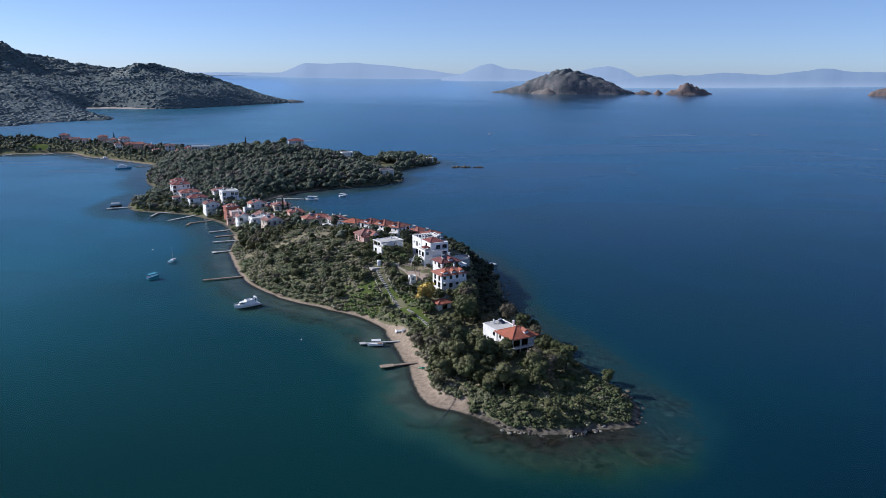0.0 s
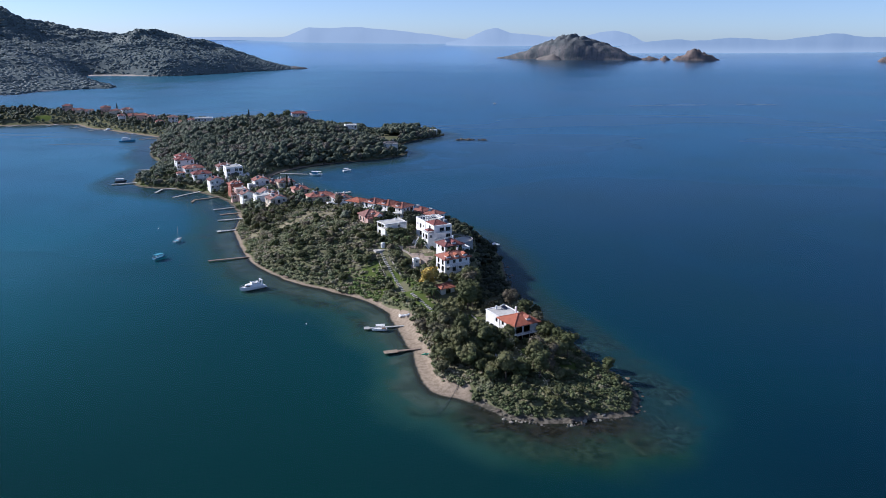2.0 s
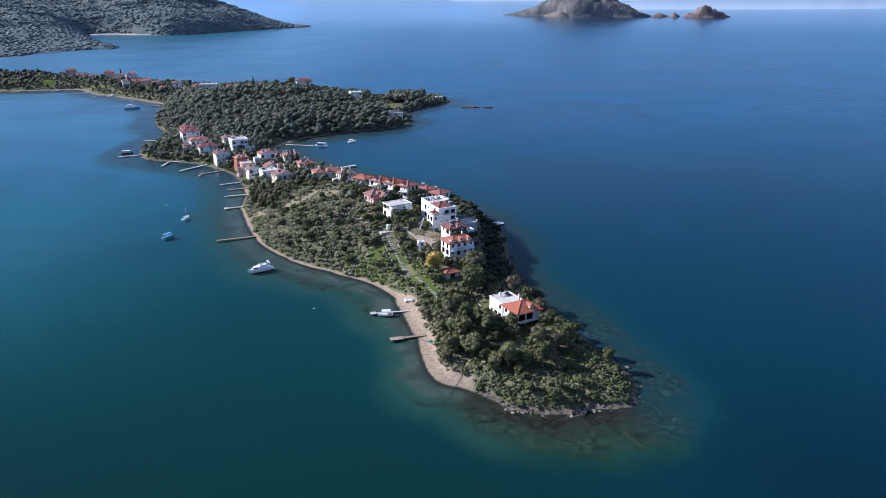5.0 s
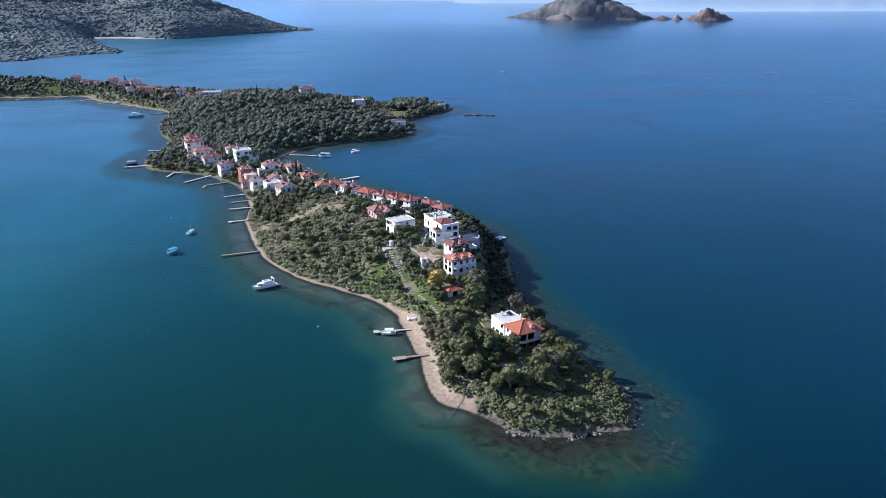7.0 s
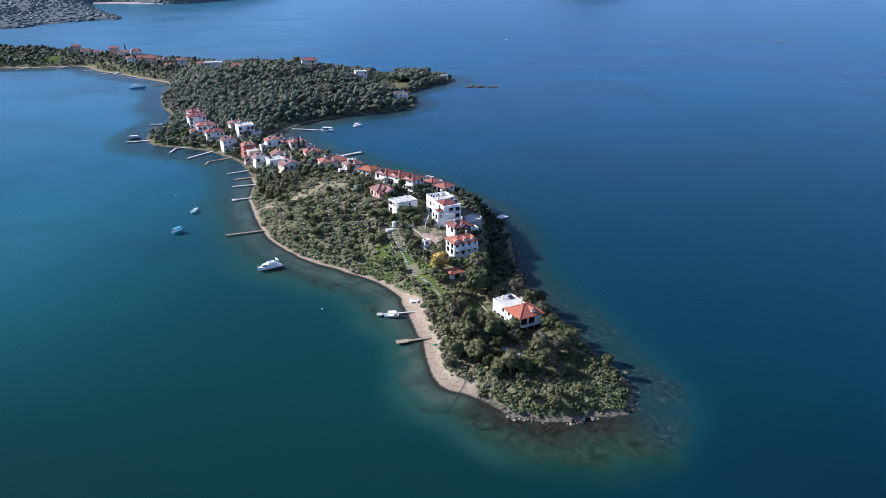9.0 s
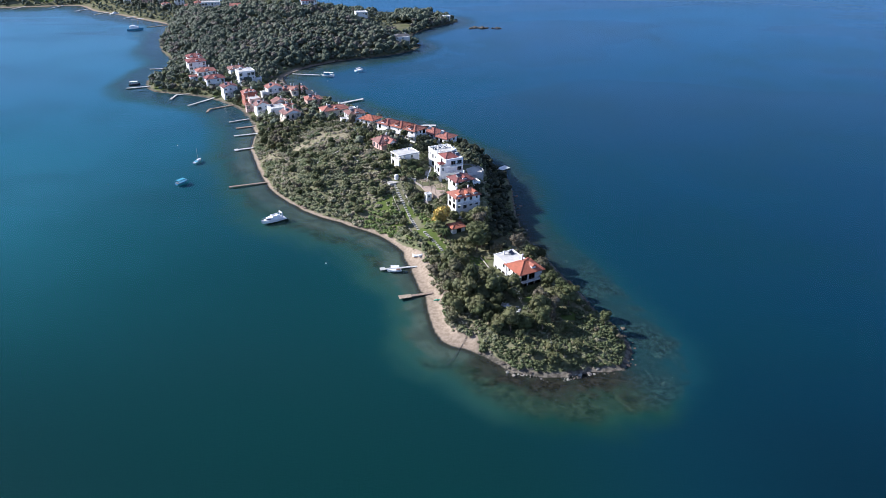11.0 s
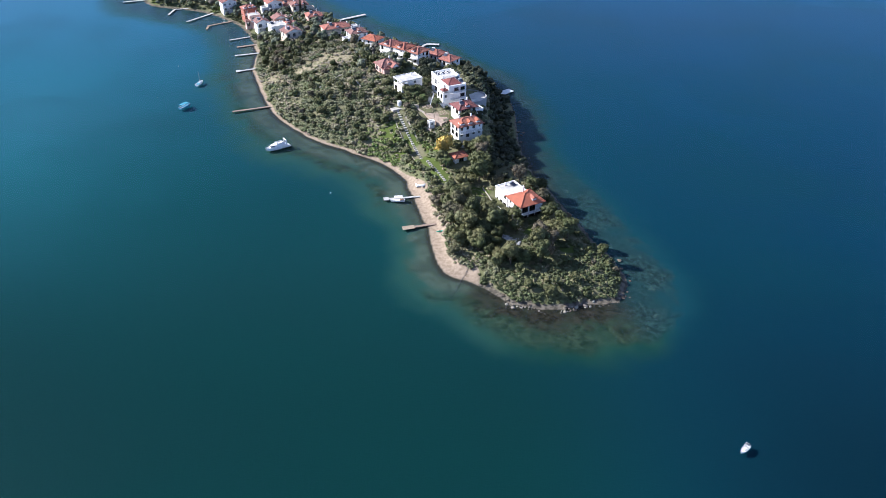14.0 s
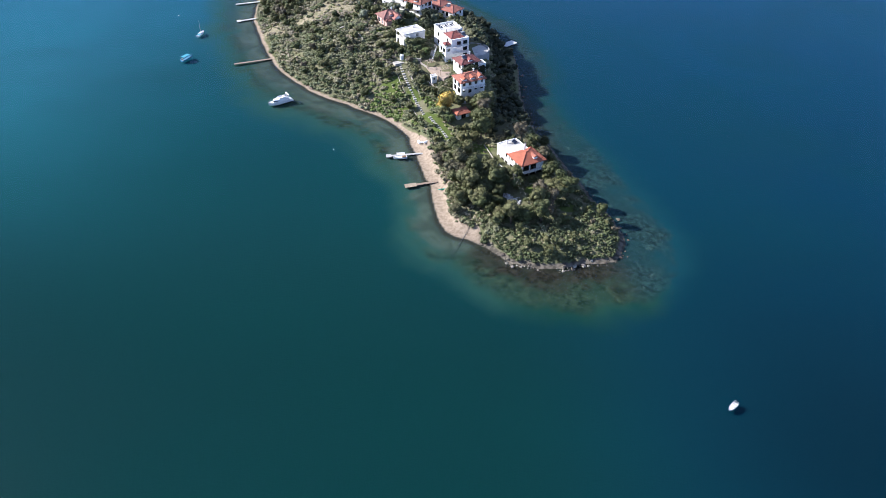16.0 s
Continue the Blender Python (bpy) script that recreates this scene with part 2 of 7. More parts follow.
def roof_material(name, a, b):
    """Clay pantiles: rows of small waves, bleached and stained."""
    m = Nodes(name)
    c = m.node("TexCoord").outputs["Object"]
    wave = m.node("TexWave", {"wave_type": "BANDS", "bands_direction": "X"}, Vector=c, Scale=1.6, Distortion=0.3).outputs["Fac"]
    rows = m.node("TexWave", {"wave_type": "BANDS", "bands_direction": "Y"}, Vector=c, Scale=1.1, Distortion=0.2).outputs["Fac"]
    colour = m.mix(m.step(m.noise(0.9, 4), 0.35, 0.68), a, b)
    colour = m.mix(m.step(m.noise(5.0, 3), 0.45, 0.75, 0.0, 0.5), colour, tuple(0.55 * v for v in a))
    shift = m.node("ObjectInfo").outputs["Random"]
    colour = m.node("HueSaturation", Color=colour, Value=m.step(shift, 0, 1, 0.85, 1.15), Saturation=m.step(shift, 0, 1, 0.8, 1.05)).outputs[0]
    return m.end(m.plain(colour, 0.8, 0.0, m.bump(m.math("ADD", wave, m.math("MULTIPLY", rows, 0.5)), 0.7, 0.08)))


def glass_material():
    m = Nodes("window_glass")
    mirror = m.node("BsdfGlossy", Roughness=0.04).outputs[0]
    clear_part = m.node("BsdfTransparent", Color=(0.55, 0.62, 0.66, 1)).outputs[0]
    return m.end(m.node("MixShader", i0=m.node("Fresnel", IOR=1.6).outputs[0], i1=clear_part, i2=mirror).outputs[0])


WATER, GROUND, DEEP = water_material(), ground_material(), deep_material()
WHITE = surface("white_plaster", (0.79, 0.785, 0.77), (0.68, 0.675, 0.66), 0.5, 3.0, 0.85, grain=0.12)
CREAM = surface("cream_plaster", (0.66, 0.58, 0.47), (0.58, 0.50, 0.40), 0.5, 3.0, 0.85, grain=0.15)
PINK = surface("pink_plaster", (0.62, 0.42, 0.36), (0.52, 0.36, 0.31), 0.5, 3.0, 0.85, grain=0.15)
RED_WALL = surface("red_plaster", (0.36, 0.14, 0.10), (0.30, 0.12, 0.085), 0.5, 3.0, 0.85, grain=0.15)
GREY_WALL = surface("grey_concrete", (0.36, 0.36, 0.35), (0.27, 0.27, 0.27), 0.4, 3.0, 0.9)
ROOF_ORANGE = roof_material("orange_roof_tiles", (0.37, 0.130, 0.085), (0.29, 0.110, 0.075))
ROOF_RED = roof_material("red_roof_tiles", (0.33, 0.140, 0.110), (0.255, 0.115, 0.095))
ROOF_DARK = roof_material("dark_red_roof_tiles", (0.235, 0.080, 0.072), (0.18, 0.068, 0.064))
ROOF_SLATE = roof_material("dark_slate_tiles", (0.13, 0.125, 0.13), (0.09, 0.09, 0.095))
ROOF_FLAT = surface("flat_roof_screed", (0.54, 0.53, 0.50), (0.40, 0.39, 0.37), 0.4, 3.0, 0.9)
GLASS = glass_material()
FRAME = surface("dark_window_frame", (0.05, 0.045, 0.04), (0.08, 0.07, 0.06), 2.0, 9.0, 0.5)
PALE_FRAME = surface("white_window_frame", (0.75, 0.75, 0.73), (0.68, 0.68, 0.66), 2.0, 9.0, 0.5)
PANEL = surface("solar_panel", (0.05, 0.06, 0.09), (0.08, 0.09, 0.12), 2.0, 6.0, 0.25)
TANK = surface("white_water_tank", (0.72, 0.72, 0.70), (0.62, 0.62, 0.60), 2.0, 6.0, 0.4)
STEEL = surface("galvanised_steel", (0.45, 0.45, 0.44), (0.35, 0.35, 0.34), 2.0, 9.0, 0.45, 0.8)
DECK = surface("weathered_deck_wood", (0.34, 0.28, 0.21), (0.25, 0.20, 0.15), 1.5, 7.0, 0.85, vary=0.5)
PALE_DECK = surface("pale_painted_deck", (0.48, 0.48, 0.46), (0.37, 0.37, 0.36), 1.0, 6.0, 0.8, vary=0.4)
POST = surface("pier_post_wood", (0.16, 0.13, 0.10), (0.10, 0.085, 0.07), 2.0, 9.0, 0.9)
STONE = surface("pale_stone", (0.44, 0.41, 0.35), (0.33, 0.30, 0.26), 0.8, 5.0, 0.9, vary=0.5)
ROCK = surface("shore_rock", (0.15, 0.130, 0.105), (0.080, 0.072, 0.060), 0.8, 4.0, 0.9, vary=0.7)
PAVING = surface("terrace_paving", (0.40, 0.32, 0.26), (0.32, 0.26, 0.22), 0.8, 4.0, 0.9)
HULL = surface("white_boat_gelcoat", (0.82, 0.82, 0.81), (0.76, 0.76, 0.75), 1.0, 6.0, 0.25, bump=0.05, grain=0.08)
HULL_BLUE = surface("blue_boat_paint", (0.05, 0.22, 0.36), (0.08, 0.28, 0.42), 1.5, 6.0, 0.4, bump=0.1)
CANVAS = surface("blue_boat_canvas", (0.06, 0.30, 0.42), (0.10, 0.36, 0.48), 1.5, 6.0, 0.8)
BOAT_WOOD = surface("varnished_boat_wood", (0.30, 0.17, 0.08), (0.22, 0.12, 0.06), 2.0, 8.0, 0.4)
GREEN_BOAT = surface("green_kayak_plastic", (0.05, 0.38, 0.24), (0.07, 0.44, 0.30), 2.0, 6.0, 0.4)
DARK_BOAT = surface("dark_boat_paint", (0.05, 0.06, 0.08), (0.08, 0.09, 0.11), 2.0, 6.0, 0.4)
BARK = surface("tree_bark", (0.14, 0.11, 0.085), (0.09, 0.075, 0.06), 1.5, 8.0, 0.95)
LEAF = foliage("broadleaf_foliage", (0.071, 0.085, 0.033), (0.104, 0.113, 0.049), (0.131, 0.129, 0.057), single=True)
LEAF_SCRUB = foliage("scrub_foliage", (0.172, 0.186, 0.098), (0.262, 0.232, 0.160), (0.098, 0.124, 0.052), 0.055)
LEAF_GREEN = foliage("green_scrub_foliage", (0.150, 0.205, 0.058), (0.118, 0.160, 0.052), (0.200, 0.235, 0.080), 0.12)
LEAF_STRAW = foliage("dry_brush", (0.290, 0.250, 0.180), (0.340, 0.300, 0.215), (0.215, 0.195, 0.150), 0.10)
LEAF_GARDEN = foliage("garden_foliage", (0.090, 0.110, 0.047), (0.124, 0.135, 0.065), (0.061, 0.078, 0.036), 0.08, grain=1.6)
LEAF_DRY = foliage("dry_grass", (0.195, 0.190, 0.100), (0.280, 0.245, 0.155), (0.140, 0.165, 0.068), 0.08)
LEAF_WOOD = foliage("wood_foliage", (0.094, 0.116, 0.076), (0.122, 0.136, 0.092), (0.072, 0.092, 0.062), 0.03, grain=1.1, thin=0.12)
LEAF_WOOD_GREY = foliage("grey_wood_foliage", (0.120, 0.110, 0.088), (0.098, 0.098, 0.074), (0.142, 0.124, 0.100), 0.03, grain=1.1)
# far pines: air haze painted in, so the green is pale and bluish
LEAF_HAZY = foliage("hazy_pine_foliage", (0.118, 0.152, 0.154), (0.134, 0.168, 0.164), (0.106, 0.138, 0.144), 0.004, grain=0.3, thin=0.02)
LEAF_DARK = foliage("cypress_foliage", (0.030, 0.040, 0.022), (0.040, 0.050, 0.026), (0.035, 0.045, 0.025), single=True)
LEAF_YELLOW = foliage("yellow_autumn_foliage", (0.52, 0.38, 0.10), (0.58, 0.42, 0.12), (0.44, 0.31, 0.10), single=True)
LEAF_BRONZE = foliage("bronze_autumn_foliage", (0.20, 0.145, 0.065), (0.25, 0.18, 0.08), (0.16, 0.13, 0.06), single=True)
LEAF_PALM = foliage("palm_fronds", (0.07, 0.10, 0.03), (0.09, 0.12, 0.04), (0.06, 0.08, 0.03), single=True)
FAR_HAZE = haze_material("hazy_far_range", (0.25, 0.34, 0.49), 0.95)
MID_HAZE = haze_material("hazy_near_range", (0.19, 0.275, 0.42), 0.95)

# ---- shapes ----


def mesh_of(name, points, faces, material, smooth=False):
    """A mesh from arrays of points and of triangles or quads."""
    me = bpy.data.meshes.new(name)
    points, faces = np.asarray(points, np.float32), np.asarray(faces, np.int32)
    me.vertices.add(len(points))
    me.vertices.foreach_set("co", points.ravel())
    me.loops.add(faces.size)
    me.loops.foreach_set("vertex_index", faces.ravel())
    me.polygons.add(len(faces))
    me.polygons.foreach_set("loop_start", np.arange(0, faces.size, faces.shape[1], dtype=np.int32))
    me.polygons.foreach_set("loop_total", np.full(len(faces), faces.shape[1], np.int32))
    if smooth:
        me.polygons.foreach_set("use_smooth", np.ones(len(faces), bool))
    me.materials.append(material)
    me.update(calc_edges=True)
    return me


def part(name, bm, material, parent, label="", m=None, smooth=False):
    """Links a bmesh (or a finished mesh) as one part of a thing."""
    if isinstance(bm, bmesh.types.BMesh):
        bmesh.ops.recalc_face_normals(bm, faces=bm.faces[:])
        me = bpy.data.meshes.new(name)
        bm.to_mesh(me)
        bm.free()
        me.materials.append(material)
        if smooth:
            me.polygons.foreach_set("use_smooth", np.ones(len(me.polygons), bool))
    else:
        me = bm
    ob = new(name, me)
    ob.parent = parent
    if m is not None:
        ob.matrix_basis = m
    return tagged(ob, label)


def thing(name, m, label, category, group="", kind=""):
    """An empty at the base of a thing, which carries its parts."""
    ob = new(name)
    ob.empty_display_size = 0.2
    ob.matrix_basis = m
    return tagged(ob, label, category, group, kind)


def box(bm, x0, y0, z0, x1, y1, z1, bevel=0.0):
    v = [bm.verts.new((x, y, z)) for x in (x0, x1) for y in (y0, y1) for z in (z0, z1)]
    made = [bm.faces.new([v[i] for i in f]) for f in ((0, 1, 3, 2), (4, 6, 7, 5), (0, 4, 5, 1), (2, 3, 7, 6), (0, 2, 6, 4), (1, 5, 7, 3))]
    if bevel:
        edges = list({e for f in made for e in f.edges})
        bmesh.ops.bevel(bm, geom=edges, offset=bevel, segments=1, affect="EDGES")
    return bm


def boxes(*rows, bevel=0.0):
    bm = bmesh.new()
    for row in rows:
        box(bm, *row, bevel=bevel)
    return bm


def tube(bm, path, radii, sides=6):
    """A tapered round bar along a path."""
    rings = []
    for i, (p, r) in enumerate(zip(path, radii)):
        a, b = Vector(path[max(i - 1, 0)]), Vector(path[min(i + 1, len(path) - 1)])
        q = (b - a).to_track_quat("Z", "Y")
        rings.append([bm.verts.new(Vector(p) + q @ Vector((r * math.cos(k * math.tau / sides), r * math.sin(k * math.tau / sides), 0))) for k in range(sides)])
    for a, b in zip(rings, rings[1:]):
        for k in range(sides):
            bm.faces.new((a[k], a[(k + 1) % sides], b[(k + 1) % sides], b[k]))
    bm.faces.new(rings[0][::-1])
    bm.faces.new(rings[-1])
    return bm


# ---- the lie of the land ----


def curve_through(points, step=5.0):
    """A smooth line through the control points."""
    p = np.array([points[0], *points, points[-1]], float)
    out = []
    for a, b, c, d in zip(p, p[1:], p[2:], p[3:]):
        n = max(2, int(np.linalg.norm(c - b) / step))
        for s in np.arange(n) / n:
            out.append(0.5 * ((2 * b) + (c - a) * s + (2 * a - 5 * b + 4 * c - d) * s * s + (3 * b - a - 3 * c + d) * s ** 3))
    return np.array(out)


def reach(x, y, line):
    """The distance from each place to a line."""
    best = np.full(x.shape, 1e9)
    for (ax, ay), (bx, by) in zip(line, line[1:]):
        dx, dy = bx - ax, by - ay
        s = np.clip(((x - ax) * dx + (y - ay) * dy) / max(dx * dx + dy * dy, 1e-9), 0, 1)
        best = np.minimum(best, (x - ax - s * dx) ** 2 + (y - ay - s * dy) ** 2)
    return np.sqrt(best)


def inside(x, y, ring):
    odd = np.zeros(x.shape, bool)
    for (ax, ay), (bx, by) in zip(ring, np.roll(ring, -1, 0)):
        if ay != by:
            odd ^= ((ay > y) != (by > y)) & (x < (bx - ax) * (y - ay) / (by - ay) + ax)
    return odd


def spread(x, y, spots, power=3.0, soft=12.0):
    """Heights between known spots."""
    total, weight = np.zeros(x.shape), np.zeros(x.shape)
    for sx, sy, sz in spots:
        w = ((x - sx) ** 2 + (y - sy) ** 2 + soft * soft) ** (-power / 2)
        total, weight = total + w * sz, weight + w
    return total / weight


def bumps(x, y, scale, seed=0.0):
    """Cheap rolling noise of about one unit either way."""
    s = seed
    return (np.sin(x * scale + 1.7 * np.sin(y * scale * 0.8 + s) + s) + np.sin(y * scale * 1.13 + 1.3 * np.sin(x * scale * 0.9 - s) + 2.1 * s)
            + 0.6 * np.sin((x + y) * scale * 2.1 + s * 1.7) + 0.5 * np.sin((x - y) * scale * 2.7 - s)) / 3.1


def soft_step(v, low, high):
    t = np.clip((v - low) / (high - low), 0, 1)
    return t * t * (3 - 2 * t)


WEST = [(-700, 800), (-500, 822), (-434, 838), (-398, 806), (-353, 776), (-310, 745), (-287, 728), (-275, 690), (-266, 650), (-252, 615), (-236, 588),
        (-224, 560), (-224, 535), (-224, 512), (-212, 487), (-190, 478), (-166, 469), (-140, 446), (-126, 421), (-116, 395), (-112, 370), (-99, 337),
        (-84, 308), (-64, 288), (-41, 273), (-24, 258), (-18, 240), (-11, 218), (-8, 202), (-4, 191), (3, 187), (10, 183), (17, 176), (27, 173)]
EAST = [(41, 176), (51, 178), (55, 186), (54, 197), (50, 207), (45, 220), (39, 236), (34, 250), (29, 264), (26.5, 280), (25.5, 300), (25.5, 320), (21, 342),
        (12, 362), (2, 374), (-10, 388), (-24, 402), (-42, 415), (-62, 436), (-80, 458), (-98, 474), (-112, 488), (-124, 508), (-129, 524), (-124, 545),
        (-114, 562), (-98, 578), (-72, 594), (-52, 606), (-40, 622), (-36, 642), (-46, 668), (-44, 690), (-36, 709), (-20, 735), (-4, 756)]
BEHIND = [(-8, 775), (-40, 786), (-80, 796), (-140, 816), (-205, 842), (-285, 870), (-370, 894), (-480, 930), (-700, 1000)]
COAST = curve_through(WEST + EAST + BEHIND)
COAST += np.stack([bumps(COAST[:, 0], COAST[:, 1], 0.35, 1.0), bumps(COAST[:, 0], COAST[:, 1], 0.4, 3.0)], 1) * 0.9
SAND = curve_through([(-118, 400), (-112, 370), (-99, 337), (-84, 308), (-64, 288), (-41, 273), (-24, 258), (-18, 240), (-11, 218), (-8, 202), (-4, 191), (-1, 189)])
NECK = curve_through([(-700, 800), (-500, 822), (-434, 838), (-398, 806), (-353, 776), (-310, 745), (-287, 728), (-275, 690)])
BAY_SAND = curve_through([(-112, 488), (-124, 508), (-129, 524), (-124, 545), (-114, 562), (-98, 578)])
HEIGHTS = [(-76, 357, 12), (-49, 321, 15), (-60, 352, 14.5), (-28, 295, 12), (-16, 270, 5.5), (-39, 321, 16), (-44, 298, 8), (-90, 346, 6.5), (-29, 312, 15.6),
           (-10, 306, 13.6), (-24, 306, 15.8), (-30, 305, 15.5), (3, 272, 10.2), (-3, 270, 8.5), (-2, 314, 14.5), (0, 290, 12.2), (2, 277, 10.6), (0, 257, 4.6), (2, 251, 3.2), (-6, 256, 3.4), (5, 264, 7.4), (-3, 264, 6.6), (10, 245, 3.2), (20, 232, 3.4), (25, 215, 2.6), (38, 195, 2.6),
           (12, 205, 2.2), (48, 186, 2.2), (-2, 240, 1.8), (-35, 338, 15), (-20, 345, 12.5), (-50, 366, 13)]
HEIGHTS += [(-60, 396, 7.5), (-75, 415, 5.5), (-90, 400, 5), (-110, 425, 2.8), (-125, 450, 3.2), (-150, 480, 4), (-190, 503, 4.5), (-195, 530, 6.5),
            (-150, 510, 5), (-12, 358, 8), (-40, 380, 9), (-155, 690, 21), (-190, 690, 19), (-110, 665, 16), (-205, 625, 10), (-150, 585, 9),
            (-80, 645, 10), (-250, 725, 8), (-60, 690, 4), (-44, 660, 3), (-48, 672, 2.5), (-22, 748, 2.5)]
HEIGHTS += [(-330, 830, 5.5), (-420, 880, 8), (-520, 900, 9), (-300, 790, 3), (-600, 900, 8), (-92, 752, 5), (-70, 735, 2), (-62, 765, 1.5)]
BARE = [(-70, 361, 14), (-61, 356, 11), (-79, 349, 8), (-96, 352, 7), (-102, 366, 5), (-92, 345, 4)]
GREENS = [(-33, 277, 8), (-28, 267, 7), (-39, 283, 5), (-18, 262, 6), (-15, 272, 5), (-10, 258, 5)]
STRAW = [(-67, 354, 14), (-58, 347, 8), (-98, 350, 7), (-34, 300, 7), (-38, 290, 5), (-86, 340, 5)]
LAWNS = [(27, 212, 5), (38, 203, 4), (8, 238, 5), (-14, 262, 5), (-20, 278, 5), (-10, 270, 5), (-40, 322, 4), (-80, 390, 5), (-30, 284, 6), (-205, 492, 7),
         (-160, 473, 5), (-470, 850, 11), (-8, 252, 4), (-5.5, 247, 3.5), (-11, 257, 4), (-24, 270, 5), (36, 218, 3), (4, 226, 3)]


def land_at(x, y):
    """Height, and how far inside the coast each place lies (below nought in the sea)."""
    d = reach(x, y, COAST) * np.where(inside(x, y, COAST), 1.0, -1.0)
    sandy = np.clip(1.2 - reach(x, y, SAND) / 14.0, 0, 1) + np.clip(1.2 - reach(x, y, BAY_SAND) / 16.0, 0, 1)
    sandy = np.clip(sandy + 0.62 * np.clip(1.5 - reach(x, y, NECK) / 14.0, 0, 1), 0, 1)
    near_beach = np.clip((255 - y) / 30.0, 0, 1)
    flat = sandy * (0.6 + 2.8 * near_beach + 7.0 * (y > 690)) + 7.0 * np.clip(1.2 - reach(x, y, BAY_SAND) / 16.0, 0, 1)
    inland = np.maximum(d - flat, 0)
    wide = np.where(y < 262, 6.0, np.where(x > -10, 9.0, 17.0))
    top = spread(x, y, HEIGHTS)
    rise = 1 - np.exp(-(inland / wide) ** 1.3)
    cliff = soft_step(y, 258, 270) * (1 - soft_step(y, 338, 352)) * soft_step(x, -2, 5)
    steep = 0.20 * (1 - np.exp(-inland / 3.0)) + 0.80 * soft_step(inland, 10.5, 16.0)
    up = 0.10 * np.minimum(np.maximum(d, 0), 6.0) + top * (rise * (1 - cliff) + steep * cliff)
    up += 0.35 * bumps(x, y, 0.23, 2.0) * soft_step(inland, 2, 10)
    out = np.maximum(-d, 0)
    tip = np.exp(-(((x - 34) / 42) ** 2 + ((y - 168) / 40) ** 2))
    east = soft_step(x + 0.22 * (y - 200), 20, 50)
    shelf = 9 + 7 * soft_step(y, 215, 255) * (1 - east) + 8.5 * tip + 5.5 * east
    down = 0.10 * np.minimum(out, 4) + 1.7 * (out / shelf) ** 1.2 + np.maximum(out - shelf, 0) * (0.11 + 0.06 * tip + 0.10 * east)
    down += (0.35 * bumps(x, y, 0.33, 4.0) + 0.25 * bumps(x, y, 0.8, 6.0)) * soft_step(out, 3, 9)
    down = np.minimum(down, 10 - 0.3 * np.exp(-out / 60))
    # murky water: light is lost within a metre, so the bed is no deeper than that
    bed = -0.03 - 0.85 * (1 - np.exp(-np.maximum(down, 0) / 2.6))
    return np.where(d >= 0, up, bed), d, sandy, np.where(d >= 0, 0.0, down)


GX0, GY0, GSTEP = -700.0, 60.0, 2.5
gx, gy = np.meshgrid(np.arange(GX0, 330.1, GSTEP), np.arange(GY0, 1060.1, GSTEP))
LAND, DEPTH_IN = land_at(gx, gy)[:2]


def ground_z(x, y, grid=None):
    """The height of the ground at a place."""
    grid = LAND if grid is None else grid
    u, v = (x - GX0) / GSTEP, (y - GY0) / GSTEP
    i, j = int(u), int(v)
    u, v = u - i, v - j
    return float((grid[j, i] * (1 - u) + grid[j, i + 1] * u) * (1 - v) + (grid[j + 1, i] * (1 - u) + grid[j + 1, i + 1] * u) * v)


def grid_faces(rows, cols):
    k = np.arange(rows * cols).reshape(rows, cols)
    return np.stack([k[:-1, :-1], k[:-1, 1:], k[1:, 1:], k[1:, :-1]], -1).reshape(-1, 4)


def stamp(spots, x, y):
    out = np.zeros(x.shape)
    for sx, sy, r in spots:
        out = np.maximum(out, np.exp(-((x - sx) ** 2 + (y - sy) ** 2) / (r * r)))
    return out


RIM = 4830.0


def drawn_in(true):
    """How far off a place is built: past a kilometre and a half the distance is drawn together, so that the sea reaches the horizon."""
    return np.where(true > 1500.0, 1500.0 + 3360.0 * (1 - np.exp(-(np.maximum(true, 1500.0) - 1500.0) / 3360.0)), true)


def sea_level(r):
    """The sea's height there: level near by, and up to the eye's level at the horizon."""
    s = np.clip((r - 1500.0) / 3360.0, 0, 0.9999)
    true = np.minimum(1500.0 - 3360.0 * np.log(1 - s), 18000.0)
    return np.where(r > 1500.0, 95.0 * (1 - r / true), 0.0)


def far_place(x, y, z):
    """Carries a far place in along its line of sight, on to the sea as it is built."""
    true = np.hypot(x, y)
    r = drawn_in(true)
    k = r / true
    return x * k, y * k, z * k + sea_level(r)


